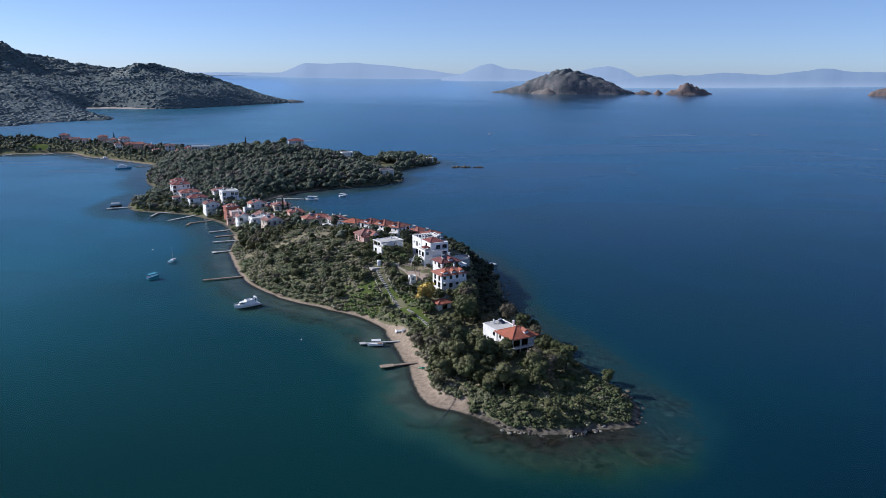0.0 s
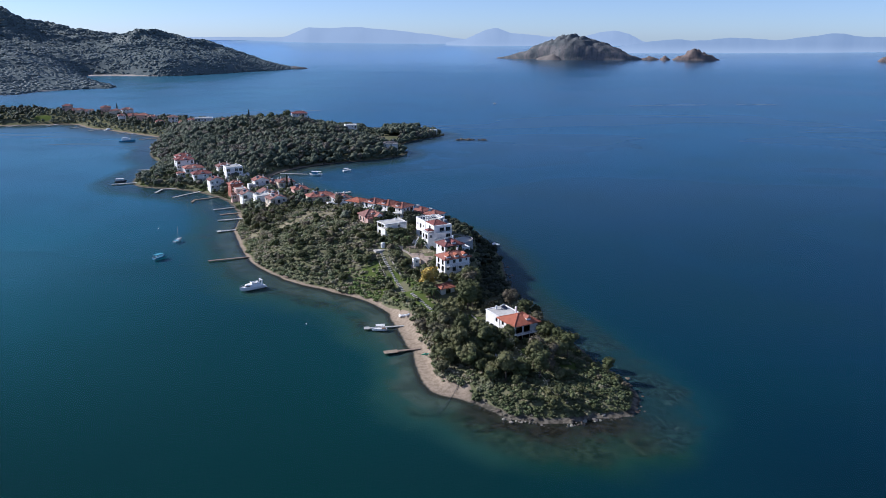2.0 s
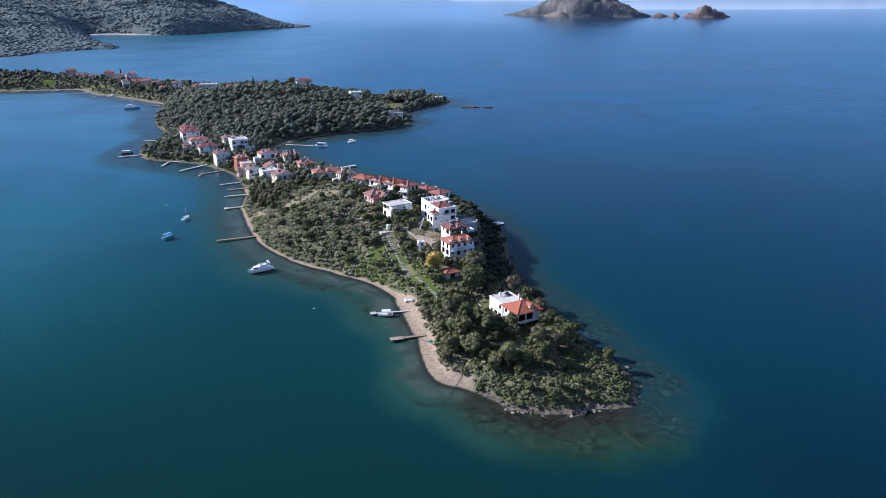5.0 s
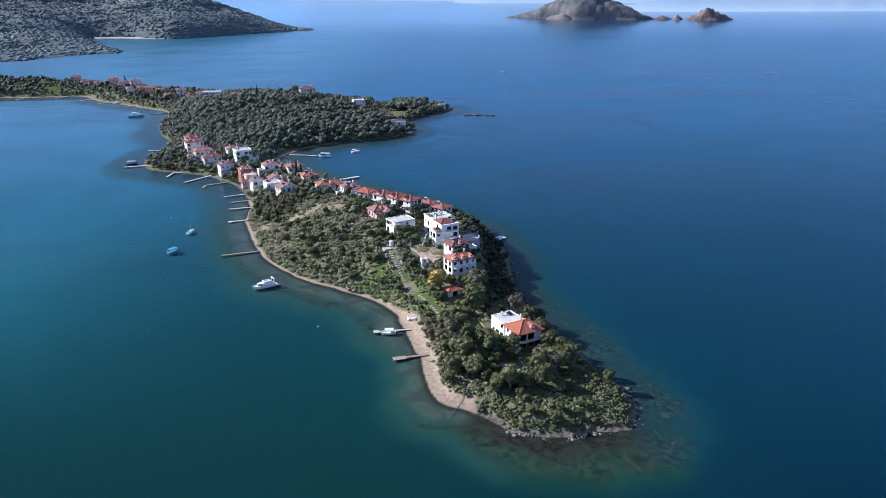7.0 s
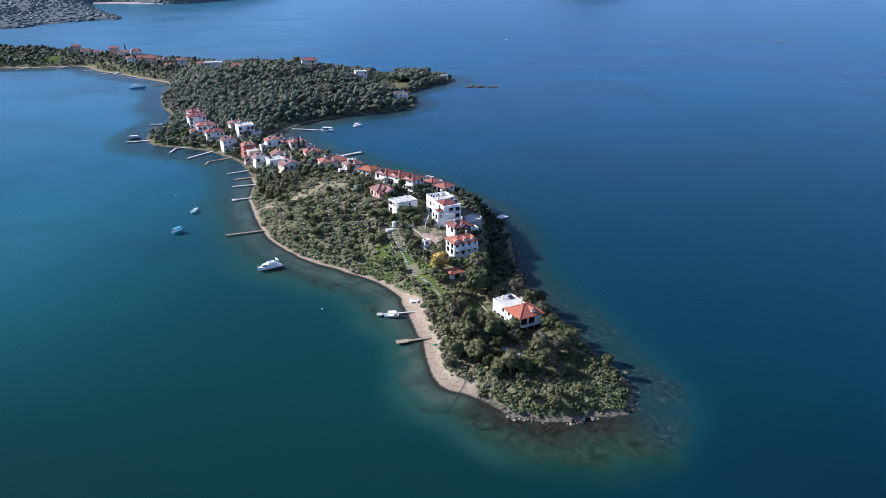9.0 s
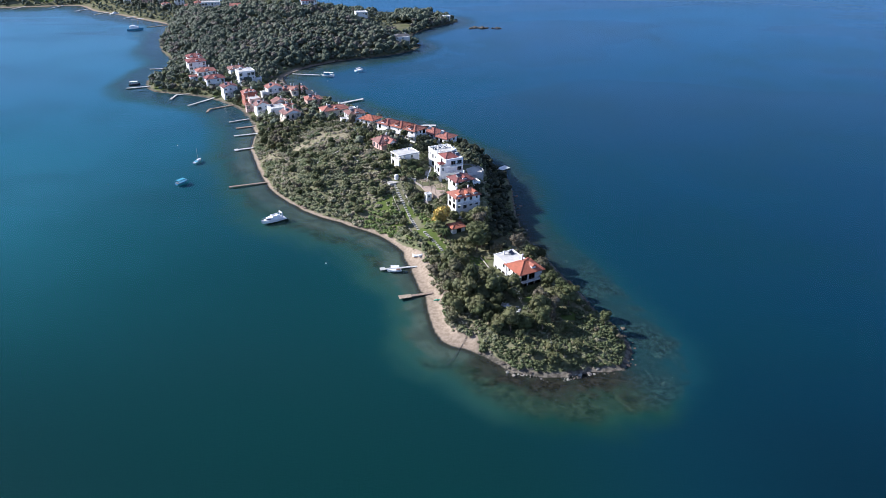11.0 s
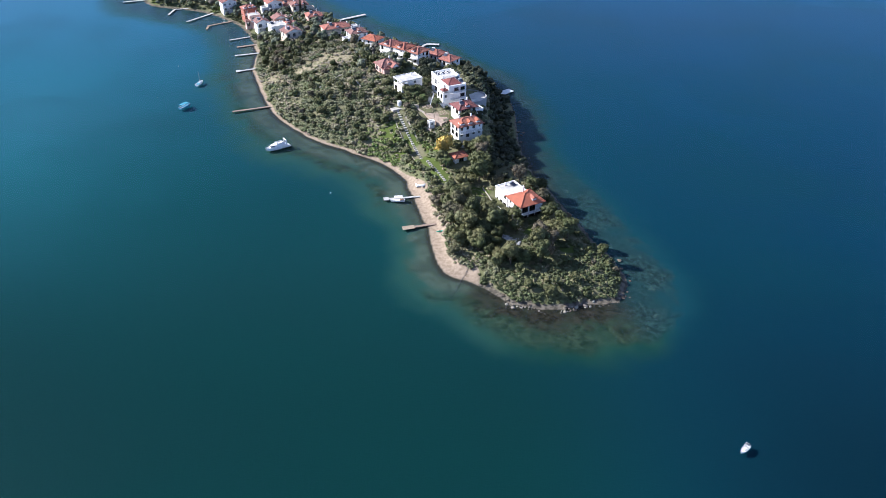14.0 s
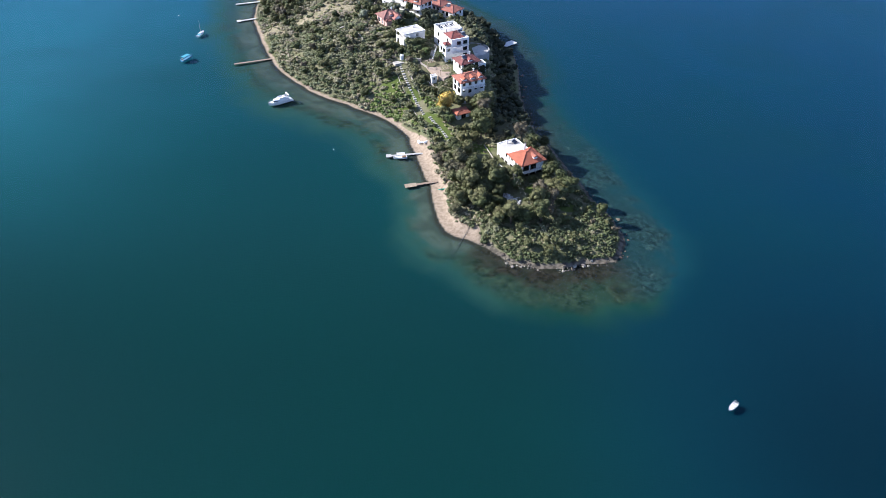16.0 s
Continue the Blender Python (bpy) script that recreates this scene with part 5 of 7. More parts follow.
for k, (x, y, b, w, wl, tl) in enumerate(((-225, 748, 12.5, 12, WHITE, ROOF_RED), (-307, 818, 5.0, 12, WHITE, ROOF_RED), (-318, 808, 4.0, 10, WHITE, ROOF_RED), (-345, 828, 6.0, 14, PINK, ROOF_RED),
                                         (-362, 842, 7.0, 12, PINK, ROOF_RED), (-378, 866, 8.5, 14, WHITE, ROOF_RED), (-398, 872, 8.5, 11, WHITE, ROOF_RED), (-412, 884, 9.0, 13, PINK, ROOF_RED),
                                         (-444, 880, 9.0, 14, CREAM, ROOF_RED), (-462, 892, 10.0, 12, PINK, ROOF_DARK), (-292, 804, 3.5, 9, WHITE, ROOF_RED), (-330, 820, 5.0, 10, CREAM, ROOF_RED), (-268, 790, 5.0, 10, WHITE, ROOF_RED), (-280, 800, 4.0, 9, WHITE, ROOF_RED),
                                         (-353, 850, 7.0, 11, WHITE, ROOF_RED), (-388, 858, 8.0, 10, CREAM, ROOF_RED), (-426, 872, 8.6, 11, WHITE, ROOF_RED), (-368, 826, 5.6, 9, WHITE, ROOF_RED))):
    house(x, y, 12 + 9 * (k % 3), w * 0.85, 8.0, 1 + k % 2, "hip" if k % 4 else "gable", wl, tl, f"{WALL_WORD[wl.name]} house with red roof on the far neck of land", base=b + 0.6, group="far houses", counts=(3, 2, 2), fires=k % 2, dormers=k % 3)
stair_path()
low_wall([(-19.0, 296.0), (-13.0, 290.0), (-7.0, 282.5)], 0.7, 0.4, STONE, "low stone wall edging the terraced garden")
low_wall([(-29.5, 293.0), (-27.0, 285.0), (-23.4, 276.5), (-19.4, 267.0), (-15.8, 259.5)], 0.25, 0.22, STONE, "narrow stone kerb running beside the garden stairway", name="kerb")
low_wall([(-24.0, 291.0), (-20.5, 283.0), (-16.5, 274.5)], 0.6, 0.35, STONE, "pale retaining wall of the stepped garden")
low_wall([(-25.5, 297.0), (-20.5, 297.5), (-17.0, 296.5)], 1.2, 0.3, CREAM, "ochre rendered wall at the head of the stairway")
low_wall([(-15.0, 284.0), (-10.0, 279.0), (-5.5, 273.0)], 0.8, 0.35, STONE, "grey stone wall holding up the villa garden")
low_wall([(-8.5, 276.5), (-5.0, 269.5), (1.0, 266.8), (7.5, 268.0)], 1.1, 0.35, WHITE, "white garden wall below the villa")
low_wall([(-31.1, 361.0), (-26.8, 349.6), (-22.8, 340.3)], 0.2, 2.0, PALE_STEP, "pale concrete path behind the pink cottage", name="path")
low_wall([(-13.2, 311.3), (-13.8, 302.6), (-14.5, 295.9)], 0.5, 1.6, PALE_STEP, "raised pale walk beside the apartment house", name="path")
TAKEN.extend([(x, y, 1.6) for x, y in ((-31.1, 361.0), (-26.8, 349.6), (-22.8, 340.3), (-13.2, 311.3), (-13.8, 302.6), (-14.5, 295.9))])
low_wall([(-13.5, 297.0), (-12.8, 303.0), (-12.0, 309.0)], 1.2, 0.35, WHITE, "white rendered wall beside the apartment block")
low_wall([(-51.5, 323.5), (-48.0, 318.5), (-45.5, 313.5)], 0.8, 0.4, STONE, "short pale stone wall on the scrubby slope")
low_wall([(-67.0, 322.0), (-58.0, 330.0), (-50.0, 338.0)], 0.5, 0.5, STONE, "old dry-stone wall across the hillside")
low_wall([(9.0, 240.5), (11.5, 233.5), (13.0, 228.5)], 0.45, 0.22, STONE, "low pale stone wall beside the villa lawn")
for points in (((-20, 299), (-8, 293.5), (-4.5, 286.5), (-8, 282.5), (-15, 291)),):
    ob = thing("terrace", pose(0, 0, 0), "paved garden terrace of reddish slabs", "terrace")
    bm = bmesh.new()
    top = [bm.verts.new((x, y, 11.3)) for x, y in points]
    low = [bm.verts.new((x, y, 7.5)) for x, y in points]
    bm.faces.new(top)
    for i in range(len(points)):
        j = (i + 1) % len(points)
        bm.faces.new((top[i], low[i], low[j], top[j]))
    part("paving", bm, PAVING, ob)
    TAKEN.extend([(-16, 295, 4), (-10, 290, 5)])

ob = thing("landing", pose(-28.4, 296.6, ground_z(-28.4, 296.6), 0, 0, 30), "pale stone landing at the head of the stairway", "landing", kind="structure")
for k in range(3):
    for j in range(2):
        part("slab", boxes((-2.4 + 1.62 * k, -1.4 + 1.42 * j, -0.8, -0.82 + 1.62 * k, 0.0 + 1.42 * j, 0.32 + 0.02 * ((k + j) % 2)), bevel=0.03), PALE_STEP, ob)
TAKEN.append((-28.4, 296.6, 2.4))
ob = thing("water_tank", pose(-27.2, 299.0, ground_z(-27.2, 299.0)), "round white water tank beside the stairway", "tank")
bm = bmesh.new()
tube(bm, [(0, 0, -0.3), (0, 0, 1.7), (0, 0, 2.0), (0, 0, 2.12)], [0.95, 0.95, 0.75, 0.3], 16)
part("body", bm, TANK, ob)
part("lid", tube(bmesh.new(), [(0, 0, 2.12), (0, 0, 2.2)], [0.3, 0.26], 10), PALE_FRAME, ob)
TAKEN.append((-27.2, 299.0, 1.4))


def pergola(x, y, turn, w, d, label):
    """Posts and beams over a terrace."""
    ob = thing("pergola", pose(x, y, 11.3, 0, 0, turn), label, "pergola")
    for px in (-w / 2, w / 2):
        for py in (-d / 2, d / 2):
            part("post", boxes((px - 0.08, py - 0.08, 0, px + 0.08, py + 0.08, 2.3)), DECK, ob)
    for py in (-d / 2, d / 2):
        part("beam", boxes((-w / 2 - 0.3, py - 0.08, 2.3, w / 2 + 0.3, py + 0.08, 2.46)), DECK, ob)
    for k in range(int(w / 0.6) + 1):
        part("slat", boxes((-w / 2 + 0.6 * k - 0.05, -d / 2 - 0.3, 2.464, -w / 2 + 0.6 * k + 0.05, d / 2 + 0.3, 2.56)), DECK, ob)


pergola(-8.2, 288.0, 30, 5.0, 3.4, "brown wooden pergola over the paved terrace")
pergola(-14.5, 294.0, 30, 3.6, 2.6, "small wooden pergola at the end of the terrace")

# ---- piers ----


def pier(a, b, wide, material, label, high=0.5, group="piers", head=None):
    (ax, ay), (bx, by) = a, b
    wide *= 0.78
    long = math.hypot(bx - ax, by - ay)
    ob = thing("pier", pose(ax, ay, 0, 0, 0, math.degrees(math.atan2(by - ay, bx - ax))), label, "pier", group)
    bm = boxes((0, -wide / 2, high - 0.12, long, wide / 2, high))
    box(bm, 0, -wide / 2 + 0.1, high - 0.3, long, -wide / 2 + 0.25, high - 0.12)
    box(bm, 0, wide / 2 - 0.25, high - 0.3, long, wide / 2 - 0.1, high - 0.12)
    part("deck", bm, material, ob)
    if head:
        part("pier_head", boxes((-0.2, -head[1] / 2, high - 0.14, head[0], head[1] / 2, high + 0.02)), material, ob)
    n = max(2, int(long / 3.0))
    bm = bmesh.new()
    tube(bm, [(0, 0, -2.2), (0, 0, high - 0.1)], [0.09, 0.08], 6)
    me = bpy.data.meshes.new("post")
    bm.to_mesh(me)
    bm.free()
    me.materials.append(POST)
    for k in range(n + 1):
        for s in (-1, 1):
            part("post", me, None, ob, m=pose(0.3 + (long - 0.6) * k / n, s * (wide / 2 - 0.18), 0))
    return ob


pier((-19.8, 217.0), (-6.5, 221.0), 1.5, DECK, "weathered wooden pier with a wider head on the beach", head=(4.2, 2.3))
pier((-28.6, 237.3), (-14.0, 240.0), 1.1, PALE_DECK, "narrow pale jetty with a square landing stage", head=(1.8, 2.2))
pier((-108.6, 315.6), (-92.0, 322.2), 1.6, DECK, "long dark wooden pier below the scrub slope")
pier((-230.4, 489.5), (-214.5, 496.5), 2.2, PALE_DECK, "pale concrete jetty off the green point", high=0.6)
pier((-235.5, 545.5), (-219.0, 548.5), 2.0, PALE_DECK, "white painted jetty beside the wood")
pier((-190.2, 463.5), (-190.0, 475.5), 1.7, PALE_DECK, "bent pale jetty, outer arm")
pier((-190.4, 475.0), (-179.0, 478.5), 1.7, PALE_DECK, "bent pale jetty, shore arm", high=0.47)
pier((-173.8, 450.0), (-162.5, 468.5), 1.7, PALE_DECK, "straight pale jetty for boats")
pier((-157.1, 435.8), (-157.8, 443.0), 1.6, DECK, "short crossing end of an angled jetty")
pier((-158.2, 442.4), (-145.5, 452.5), 1.6, DECK, "angled wooden jetty near the gardens", high=0.47)
pier((-137.6, 416.4), (-127.0, 423.0), 1.6, PALE_DECK, "short grey jetty off the shore")
pier((-130.2, 405.0), (-119.0, 410.5), 2.2, DECK, "low broken brown jetty", high=0.35)
pier((-127.4, 390.8), (-115.0, 395.5), 1.6, PALE_DECK, "short pale jetty by the rocks")
pier((-120.3, 367.2), (-110.5, 371.5), 1.8, PALE_DECK, "short pale jetty with a broad end", head=(1.8, 2.8))
pier((-103.0, 532.0), (-124.5, 535.0), 2.0, PALE_DECK, "long pale jetty in the bay")
pier((-63.5, 469.5), (-78.0, 457.5), 3.0, PALE_DECK, "wide white bathing platform on the east shore", high=0.6)
pier((-13.5, 413.9), (-21.2, 414.0), 2.8, PALE_DECK, "white bathing platform below the terraced houses", high=0.6)
pier((-21.2, 414.0), (-26.5, 402.5), 2.0, PALE_DECK, "slanting walkway out to the white bathing platform", high=0.57)
pier((-302.8, 713.0), (-280.5, 731.5), 2.0, DECK, "long dark pier near the neck of land")
pier((-344.7, 758.8), (-334.0, 776.0), 2.0, PALE_DECK, "pale pier on the far neck")
pier((-334.0, 752.0), (-322.0, 764.0), 2.0, PALE_DECK, "short pale pier on the far neck")
pier((-385.0, 780.0), (-376.0, 794.0), 2.0, PALE_DECK, "white pier on the far neck")
pier((-415.0, 800.0), (-405.0, 816.0), 2.0, PALE_DECK, "pale far pier by the gardens")
pier((-450.0, 818.0), (-446.0, 838.0), 2.0, PALE_DECK, "slim far pier by the wood")
pier((-490.0, 808.0), (-484.0, 828.0), 2.0, PALE_DECK, "slim pale far pier")
TAKEN.extend([(21.0, 343.0, 4.0), (18.5, 341.0, 3.0)])
pier((25.2, 347.0), (19.4, 341.8), 5.0, TANK, "square grey sunbathing deck under the cliff", high=0.6)

# ---- boats ----


def hull(bm, long, beam, high, bow=0.35, keel=-0.35, n=12):
    """A hull with a raked bow, a flat stern and a sheer that rises forward; the bow points to +x."""
    rows = []
    for k in range(n + 1):
        s = k / n
        half = beam / 2 * (1 - max(0.0, (s - 0.45) / 0.55) ** 2.2) * (0.9 + 0.1 * min(1, s * 4))
        half = max(half, 0.02)
        x = (s - 0.5) * long
        top = high + bow * s * s
        rake = 0.10 * long * max(0.0, s - 0.7) / 0.3
        rows.append([bm.verts.new(p) for p in ((x, -half, top), (x - rake * 0.5, -half * 0.86, 0.12), (x - rake, 0, keel * (1 - 0.6 * s)), (x - rake * 0.5, half * 0.86, 0.12), (x, half, top),
                                               (x, half * 0.88, top), (x, half * 0.86, top - 0.18), (x, -half * 0.86, top - 0.18), (x, -half * 0.88, top))])
    m = len(rows[0])
    for a, b in zip(rows, rows[1:]):
        for i in range(m):
            j = (i + 1) % m
            bm.faces.new((a[i], a[j], b[j], b[i]))
    bm.faces.new(rows[0][::-1])
    bm.faces.new(rows[-1])
    return bm


def boat(x, y, turn, long, beam, high, material, label, name="boat", group="moored boats"):
    ob = thing(name, pose(x, y, 0, 0, 0, turn), label, "boat", group)
    part("hull", hull(bmesh.new(), long, beam, high), material, ob)
    return ob


def rail(parent, points, high, name="railing", material=STEEL):
    bm = bmesh.new()
    tube(bm, [(x, y, z + high) for x, y, z in points], [0.03] * len(points), 5)
    for x, y, z in points:
        tube(bm, [(x, y, z), (x, y, z + high)], [0.025, 0.025], 4)
    part(name, bm, material, parent)


def awning(parent, x0, x1, half, low, high, material, name="awning"):
    bm = boxes((x0, -half, high, x1, half, high + 0.08), bevel=0.03)
    part(name, bm, material, parent)
    for x in (x0 + 0.1, x1 - 0.1):
        for s in (-1, 1):
            part("awning_post", tube(bmesh.new(), [(x, s * (half - 0.08), low), (x, s * (half - 0.08), high)], [0.035, 0.035], 5), STEEL, parent)


def motor_yacht():
    ob = boat(-79.2, 279.0, 216, 10.4, 3.7, 1.15, HULL, "white motor yacht with raised cabin and stern arch at anchor", "motor_yacht")
    bm = bmesh.new()
    low = [(-3.6, -1.55), (1.4, -1.45), (3.2, -0.7), (3.2, 0.7), (1.4, 1.45), (-3.6, 1.55)]
    a = [bm.verts.new((x, y, 1.1)) for x, y in low]
    b = [bm.verts.new((x * 0.86 - 0.25, y * 0.84, 2.25)) for x, y in low]
    bm.faces.new(a[::-1])
    bm.faces.new(b)
    for i in range(6):
        bm.faces.new((a[i], a[(i + 1) % 6], b[(i + 1) % 6], b[i]))
    bmesh.ops.bevel(bm, geom=bm.edges[:], offset=0.08, segments=1, affect="EDGES")
    cabin = part("cabin", bm, HULL, ob)
    bm = bmesh.new()
    a = [bm.verts.new((x * 0.95 + 0.0, y * 0.97 + (0.04 if y > 0 else -0.04), 1.55)) for x, y in low[1:5]]
    b = [bm.verts.new((x * 0.895 - 0.15, y * 0.90 + (0.04 if y > 0 else -0.04), 2.02)) for x, y in low[1:5]]
    for i in range(3):
        bm.faces.new((a[i], a[i + 1], b[i + 1], b[i]))
    part("windscreen", bm, DARK_BOAT, cabin, "dark wrap-round windscreen")
    part("flybridge", boxes((-3.2, -1.2, 2.25, 0.2, 1.2, 2.33), (-3.2, -1.2, 2.33, 0.2, -1.08, 2.75), (-3.2, 1.08, 2.33, 0.2, 1.2, 2.75), (0.1, -1.2, 2.33, 0.25, 1.2, 2.95), bevel=0.02), HULL, cabin)
    part("seat", boxes((-2.6, -0.8, 2.33, -2.0, 0.8, 2.75), bevel=0.05), TANK, cabin)
    for s in (-1, 1):
        part("arch_leg", boxes((-4.2, s * 1.35 - 0.12, 1.0, -3.7, s * 1.35 + 0.12, 3.3), bevel=0.05), HULL, ob)
    part("arch_top", boxes((-4.25, -1.5, 3.3, -3.6, 1.5, 3.5), bevel=0.05), HULL, ob)
    part("swim_platform", boxes((-6.0, -1.6, 0.25, -5.1, 1.6, 0.37), bevel=0.03), HULL, ob)
    rail(ob, [(0.5, -1.72, 1.25), (2.0, -1.55, 1.3), (3.5, -1.05, 1.38), (4.9, -0.3, 1.45), (4.9, 0.3, 1.45), (3.5, 1.05, 1.38), (2.0, 1.55, 1.3), (0.5, 1.72, 1.25)], 0.6)


motor_yacht()
ob = boat(-132.9, 320.8, 60, 6.6, 2.4, 0.75, HULL_BLUE, "blue wooden boat under a turquoise canvas awning")
awning(ob, -2.6, 1.6, 1.05, 0.7, 2.0, CANVAS)
part("deck", boxes((-2.9, -0.9, 0.5, 2.2, 0.9, 0.58)), BOAT_WOOD, ob)
part("gunwale", boxes((-3.2, -1.1, 0.76, 1.2, -1.0, 0.88), (-3.2, 1.0, 0.76, 1.2, 1.1, 0.88)), HULL, ob)
ob = boat(-134.8, 350.0, 78, 6.4, 2.1, 0.7, HULL, "small white sailing boat with turquoise deck and bare mast", "sailing_boat")
part("deck", boxes((-2.6, -0.85, 0.55, 1.8, 0.85, 0.72)), CANVAS, ob)
part("cabin", boxes((-0.6, -0.6, 0.68, 1.6, 0.6, 1.15), bevel=0.1), HULL, ob)
part("mast", tube(bmesh.new(), [(0.4, 0, 0.7), (0.4, 0, 7.4)], [0.07, 0.04], 6), STEEL, ob)
part("boom", tube(bmesh.new(), [(0.4, 0, 1.7), (-2.4, 0, 1.75)], [0.05, 0.04], 6), STEEL, ob)
ob = boat(72.6, 119.8, 222, 4.6, 1.9, 0.6, HULL, "small white open motorboat with a steel canopy frame", "motorboat")
ob.scale = (0.78, 0.78, 0.78)
part("cockpit", boxes((-1.9, -0.7, 0.42, 0.6, 0.7, 0.47)), GREY_WALL, ob)
part("console", boxes((0.0, -0.4, 0.45, 0.5, 0.4, 1.15), bevel=0.05), HULL, ob)
part("seat", boxes((-0.9, -0.6, 0.45, -0.5, 0.6, 0.85), bevel=0.05), TANK, ob)
bm = bmesh.new()
for x in (-1.8, -0.3):
    tube(bm, [(x, -0.8, 0.6), (x, -0.75, 1.9), (x, 0.75, 1.9), (x, 0.8, 0.6)], [0.03] * 4, 5)
for s in (-0.75, 0.75):
    tube(bm, [(-1.8, s, 1.9), (-0.3, s, 1.9)], [0.03, 0.03], 5)
part("canopy_frame", bm, PALE_FRAME, ob)
part("outboard_motor", boxes((-2.65, -0.2, 0.1, -2.3, 0.2, 1.0), bevel=0.06), DARK_BOAT, ob)
ob = boat(-23.4, 236.6, 188, 5.6, 2.1, 0.7, HULL, "white boat with a pale awning tied to the jetty")
awning(ob, -2.0, 1.2, 0.95, 0.7, 1.9, TANK)
part("deck", boxes((-2.4, -0.8, 0.5, 1.6, 0.8, 0.56)), BOAT_WOOD, ob)
ob = boat(-229.0, 501.0, 15, 7.6, 2.6, 0.8, DARK_BOAT, "dark boat with a pale flat awning by the jetty")
awning(ob, -3.2, 2.2, 1.2, 0.8, 2.3, TANK)
ob = boat(-97.5, 531.3, 172, 9.6, 3.2, 0.95, HULL, "white excursion boat with a long upper deck")
awning(ob, -4.4, 2.8, 1.45, 0.9, 2.6, TANK)
part("cabin", boxes((-1.5, -1.1, 0.8, 2.6, 1.1, 2.4), bevel=0.06), HULL_BLUE, ob)
ob = boat(-76.2, 548.3, 35, 7.0, 2.6, 0.85, HULL, "white motorboat with sun awning anchored in the bay")
awning(ob, -2.8, 1.0, 1.1, 0.8, 2.1, TANK)
ob = boat(-309.0, 700.0, 20, 15.0, 4.4, 1.5, HULL_BLUE, "blue and white cruise boat with two masts")
part("deckhouse", boxes((-5.0, -1.6, 1.4, 3.0, 1.6, 3.4), (-4.0, -1.4, 3.4, 0.5, 1.4, 4.4), bevel=0.1), HULL, ob)
part("mast", tube(bmesh.new(), [(3.2, 0, 1.4), (3.2, 0, 11.0)], [0.12, 0.06], 6), BOAT_WOOD, ob)
part("mast", tube(bmesh.new(), [(-1.5, 0, 3.1), (-1.5, 0, 9.0)], [0.1, 0.05], 6), BOAT_WOOD, ob)
ob = boat(-366, 786, 40, 9.0, 3.0, 0.9, HULL, "white boat tied up at the far neck of land")
part("cabin", boxes((-1.5, -1.0, 0.8, 1.8, 1.0, 2.2), bevel=0.06), HULL, ob)
for x, y, turn in ((72, 1127, 20), (-560, 1930, 70)):
    ob = boat(x, y, turn, 5.5, 2.0, 0.8, HULL, "small white boat far out on the water", "motorboat", "far boats")
    part("cabin", boxes((-0.6, -0.6, 0.7, 1.0, 0.6, 1.7), bevel=0.06), HULL, ob)
for x, y, turn in ((-15.2, 245.4, 20), (-13.7, 244.6, 50), (-16.6, 246.6, 110)):
    ob = thing("dinghy", pose(x, y, ground_z(x, y) + 0.62, 180, 0, turn), "white dinghy turned over on the sand", "boat", "beached dinghies")
    part("hull", hull(bmesh.new(), 2.7, 1.2, 0.45, 0.12, -0.12), HULL, ob)
    TAKEN.append((x, y, 1.8))
TAKEN.append((-5.8, 214.7, 2.4))
ob = thing("kayak", pose(-6.2, 214.7, ground_z(-6.2, 214.7) + 0.02, 0, 0, 14), "green plastic kayak pulled up on the beach", "kayak")
bm = bmesh.new()
tube(bm, [(-1.7, 0, 0.18), (-1.0, 0, 0.14), (0, 0, 0.12), (1.0, 0, 0.14), (1.7, 0, 0.18)], [0.04, 0.24, 0.3, 0.24, 0.04], 8)
part("hull", bm, GREEN_BOAT, ob)
part("seat", boxes((-0.4, -0.18, 0.38, 0.1, 0.18, 0.46), bevel=0.03), DARK_BOAT, ob)
ob = thing("rowing_boat", pose(-68.5, 292.8, 0.5, 0, 0, 140), "old wooden rowing boat lying on the shore", "boat")
part("hull", hull(bmesh.new(), 3.6, 1.3, 0.45, 0.15, -0.1), DECK, ob)
part("thwart", boxes((-0.3, -0.55, 0.3, 0.0, 0.55, 0.35)), DECK, ob)

for x, y in ((-50.0, 241.9), (-154.1, 374.5)):
    ob = thing("buoy", pose(x, y, 0), "small round white mooring buoy on the water", "buoy", "mooring buoys")
    part("float", tube(bmesh.new(), [(0, 0, -0.2), (0, 0, -0.04), (0, 0, 0.14), (0, 0, 0.26), (0, 0, 0.3)], [0.08, 0.24, 0.26, 0.15, 0.05], 10), HULL, ob, smooth=True)
    part("ring", tube(bmesh.new(), [(0, 0, 0.3), (0, 0, 0.38)], [0.04, 0.04], 6), STEEL, ob)
ob = thing("water_pipe", pose(0, 0, 0), "black plastic pipe running from the beach into the sea", "pipe")
way = curve_through([(4.6, 194.0), (3.4, 191.4), (1.6, 187.2), (0.2, 183.6), (-1.2, 180.6), (-2.7, 178.0)], 1.0)
part("hose", tube(bmesh.new(), [(x, y, max(ground_z(x, y), -0.06) + 0.1) for x, y in way], [0.05] * len(way), 6), DARK_BOAT, ob)
ob = thing("power_line", pose(0, 0, 0), "thin overhead power cables between two wooden posts", "power line")
ends = ((19.0, 212.5, 9.6), (30.8, 179.5, 5.2))
for x, y, z in ends:
    g = ground_z(x, y)
    post = part("post", tube(bmesh.new(), [(x, y, g - 0.5), (x, y, z + 0.4)], [0.13, 0.09], 7), POST, ob)
    part("crossarm", boxes((x - 0.7, y - 0.05, z, x + 0.7, y + 0.05, z + 0.12)), POST, post)
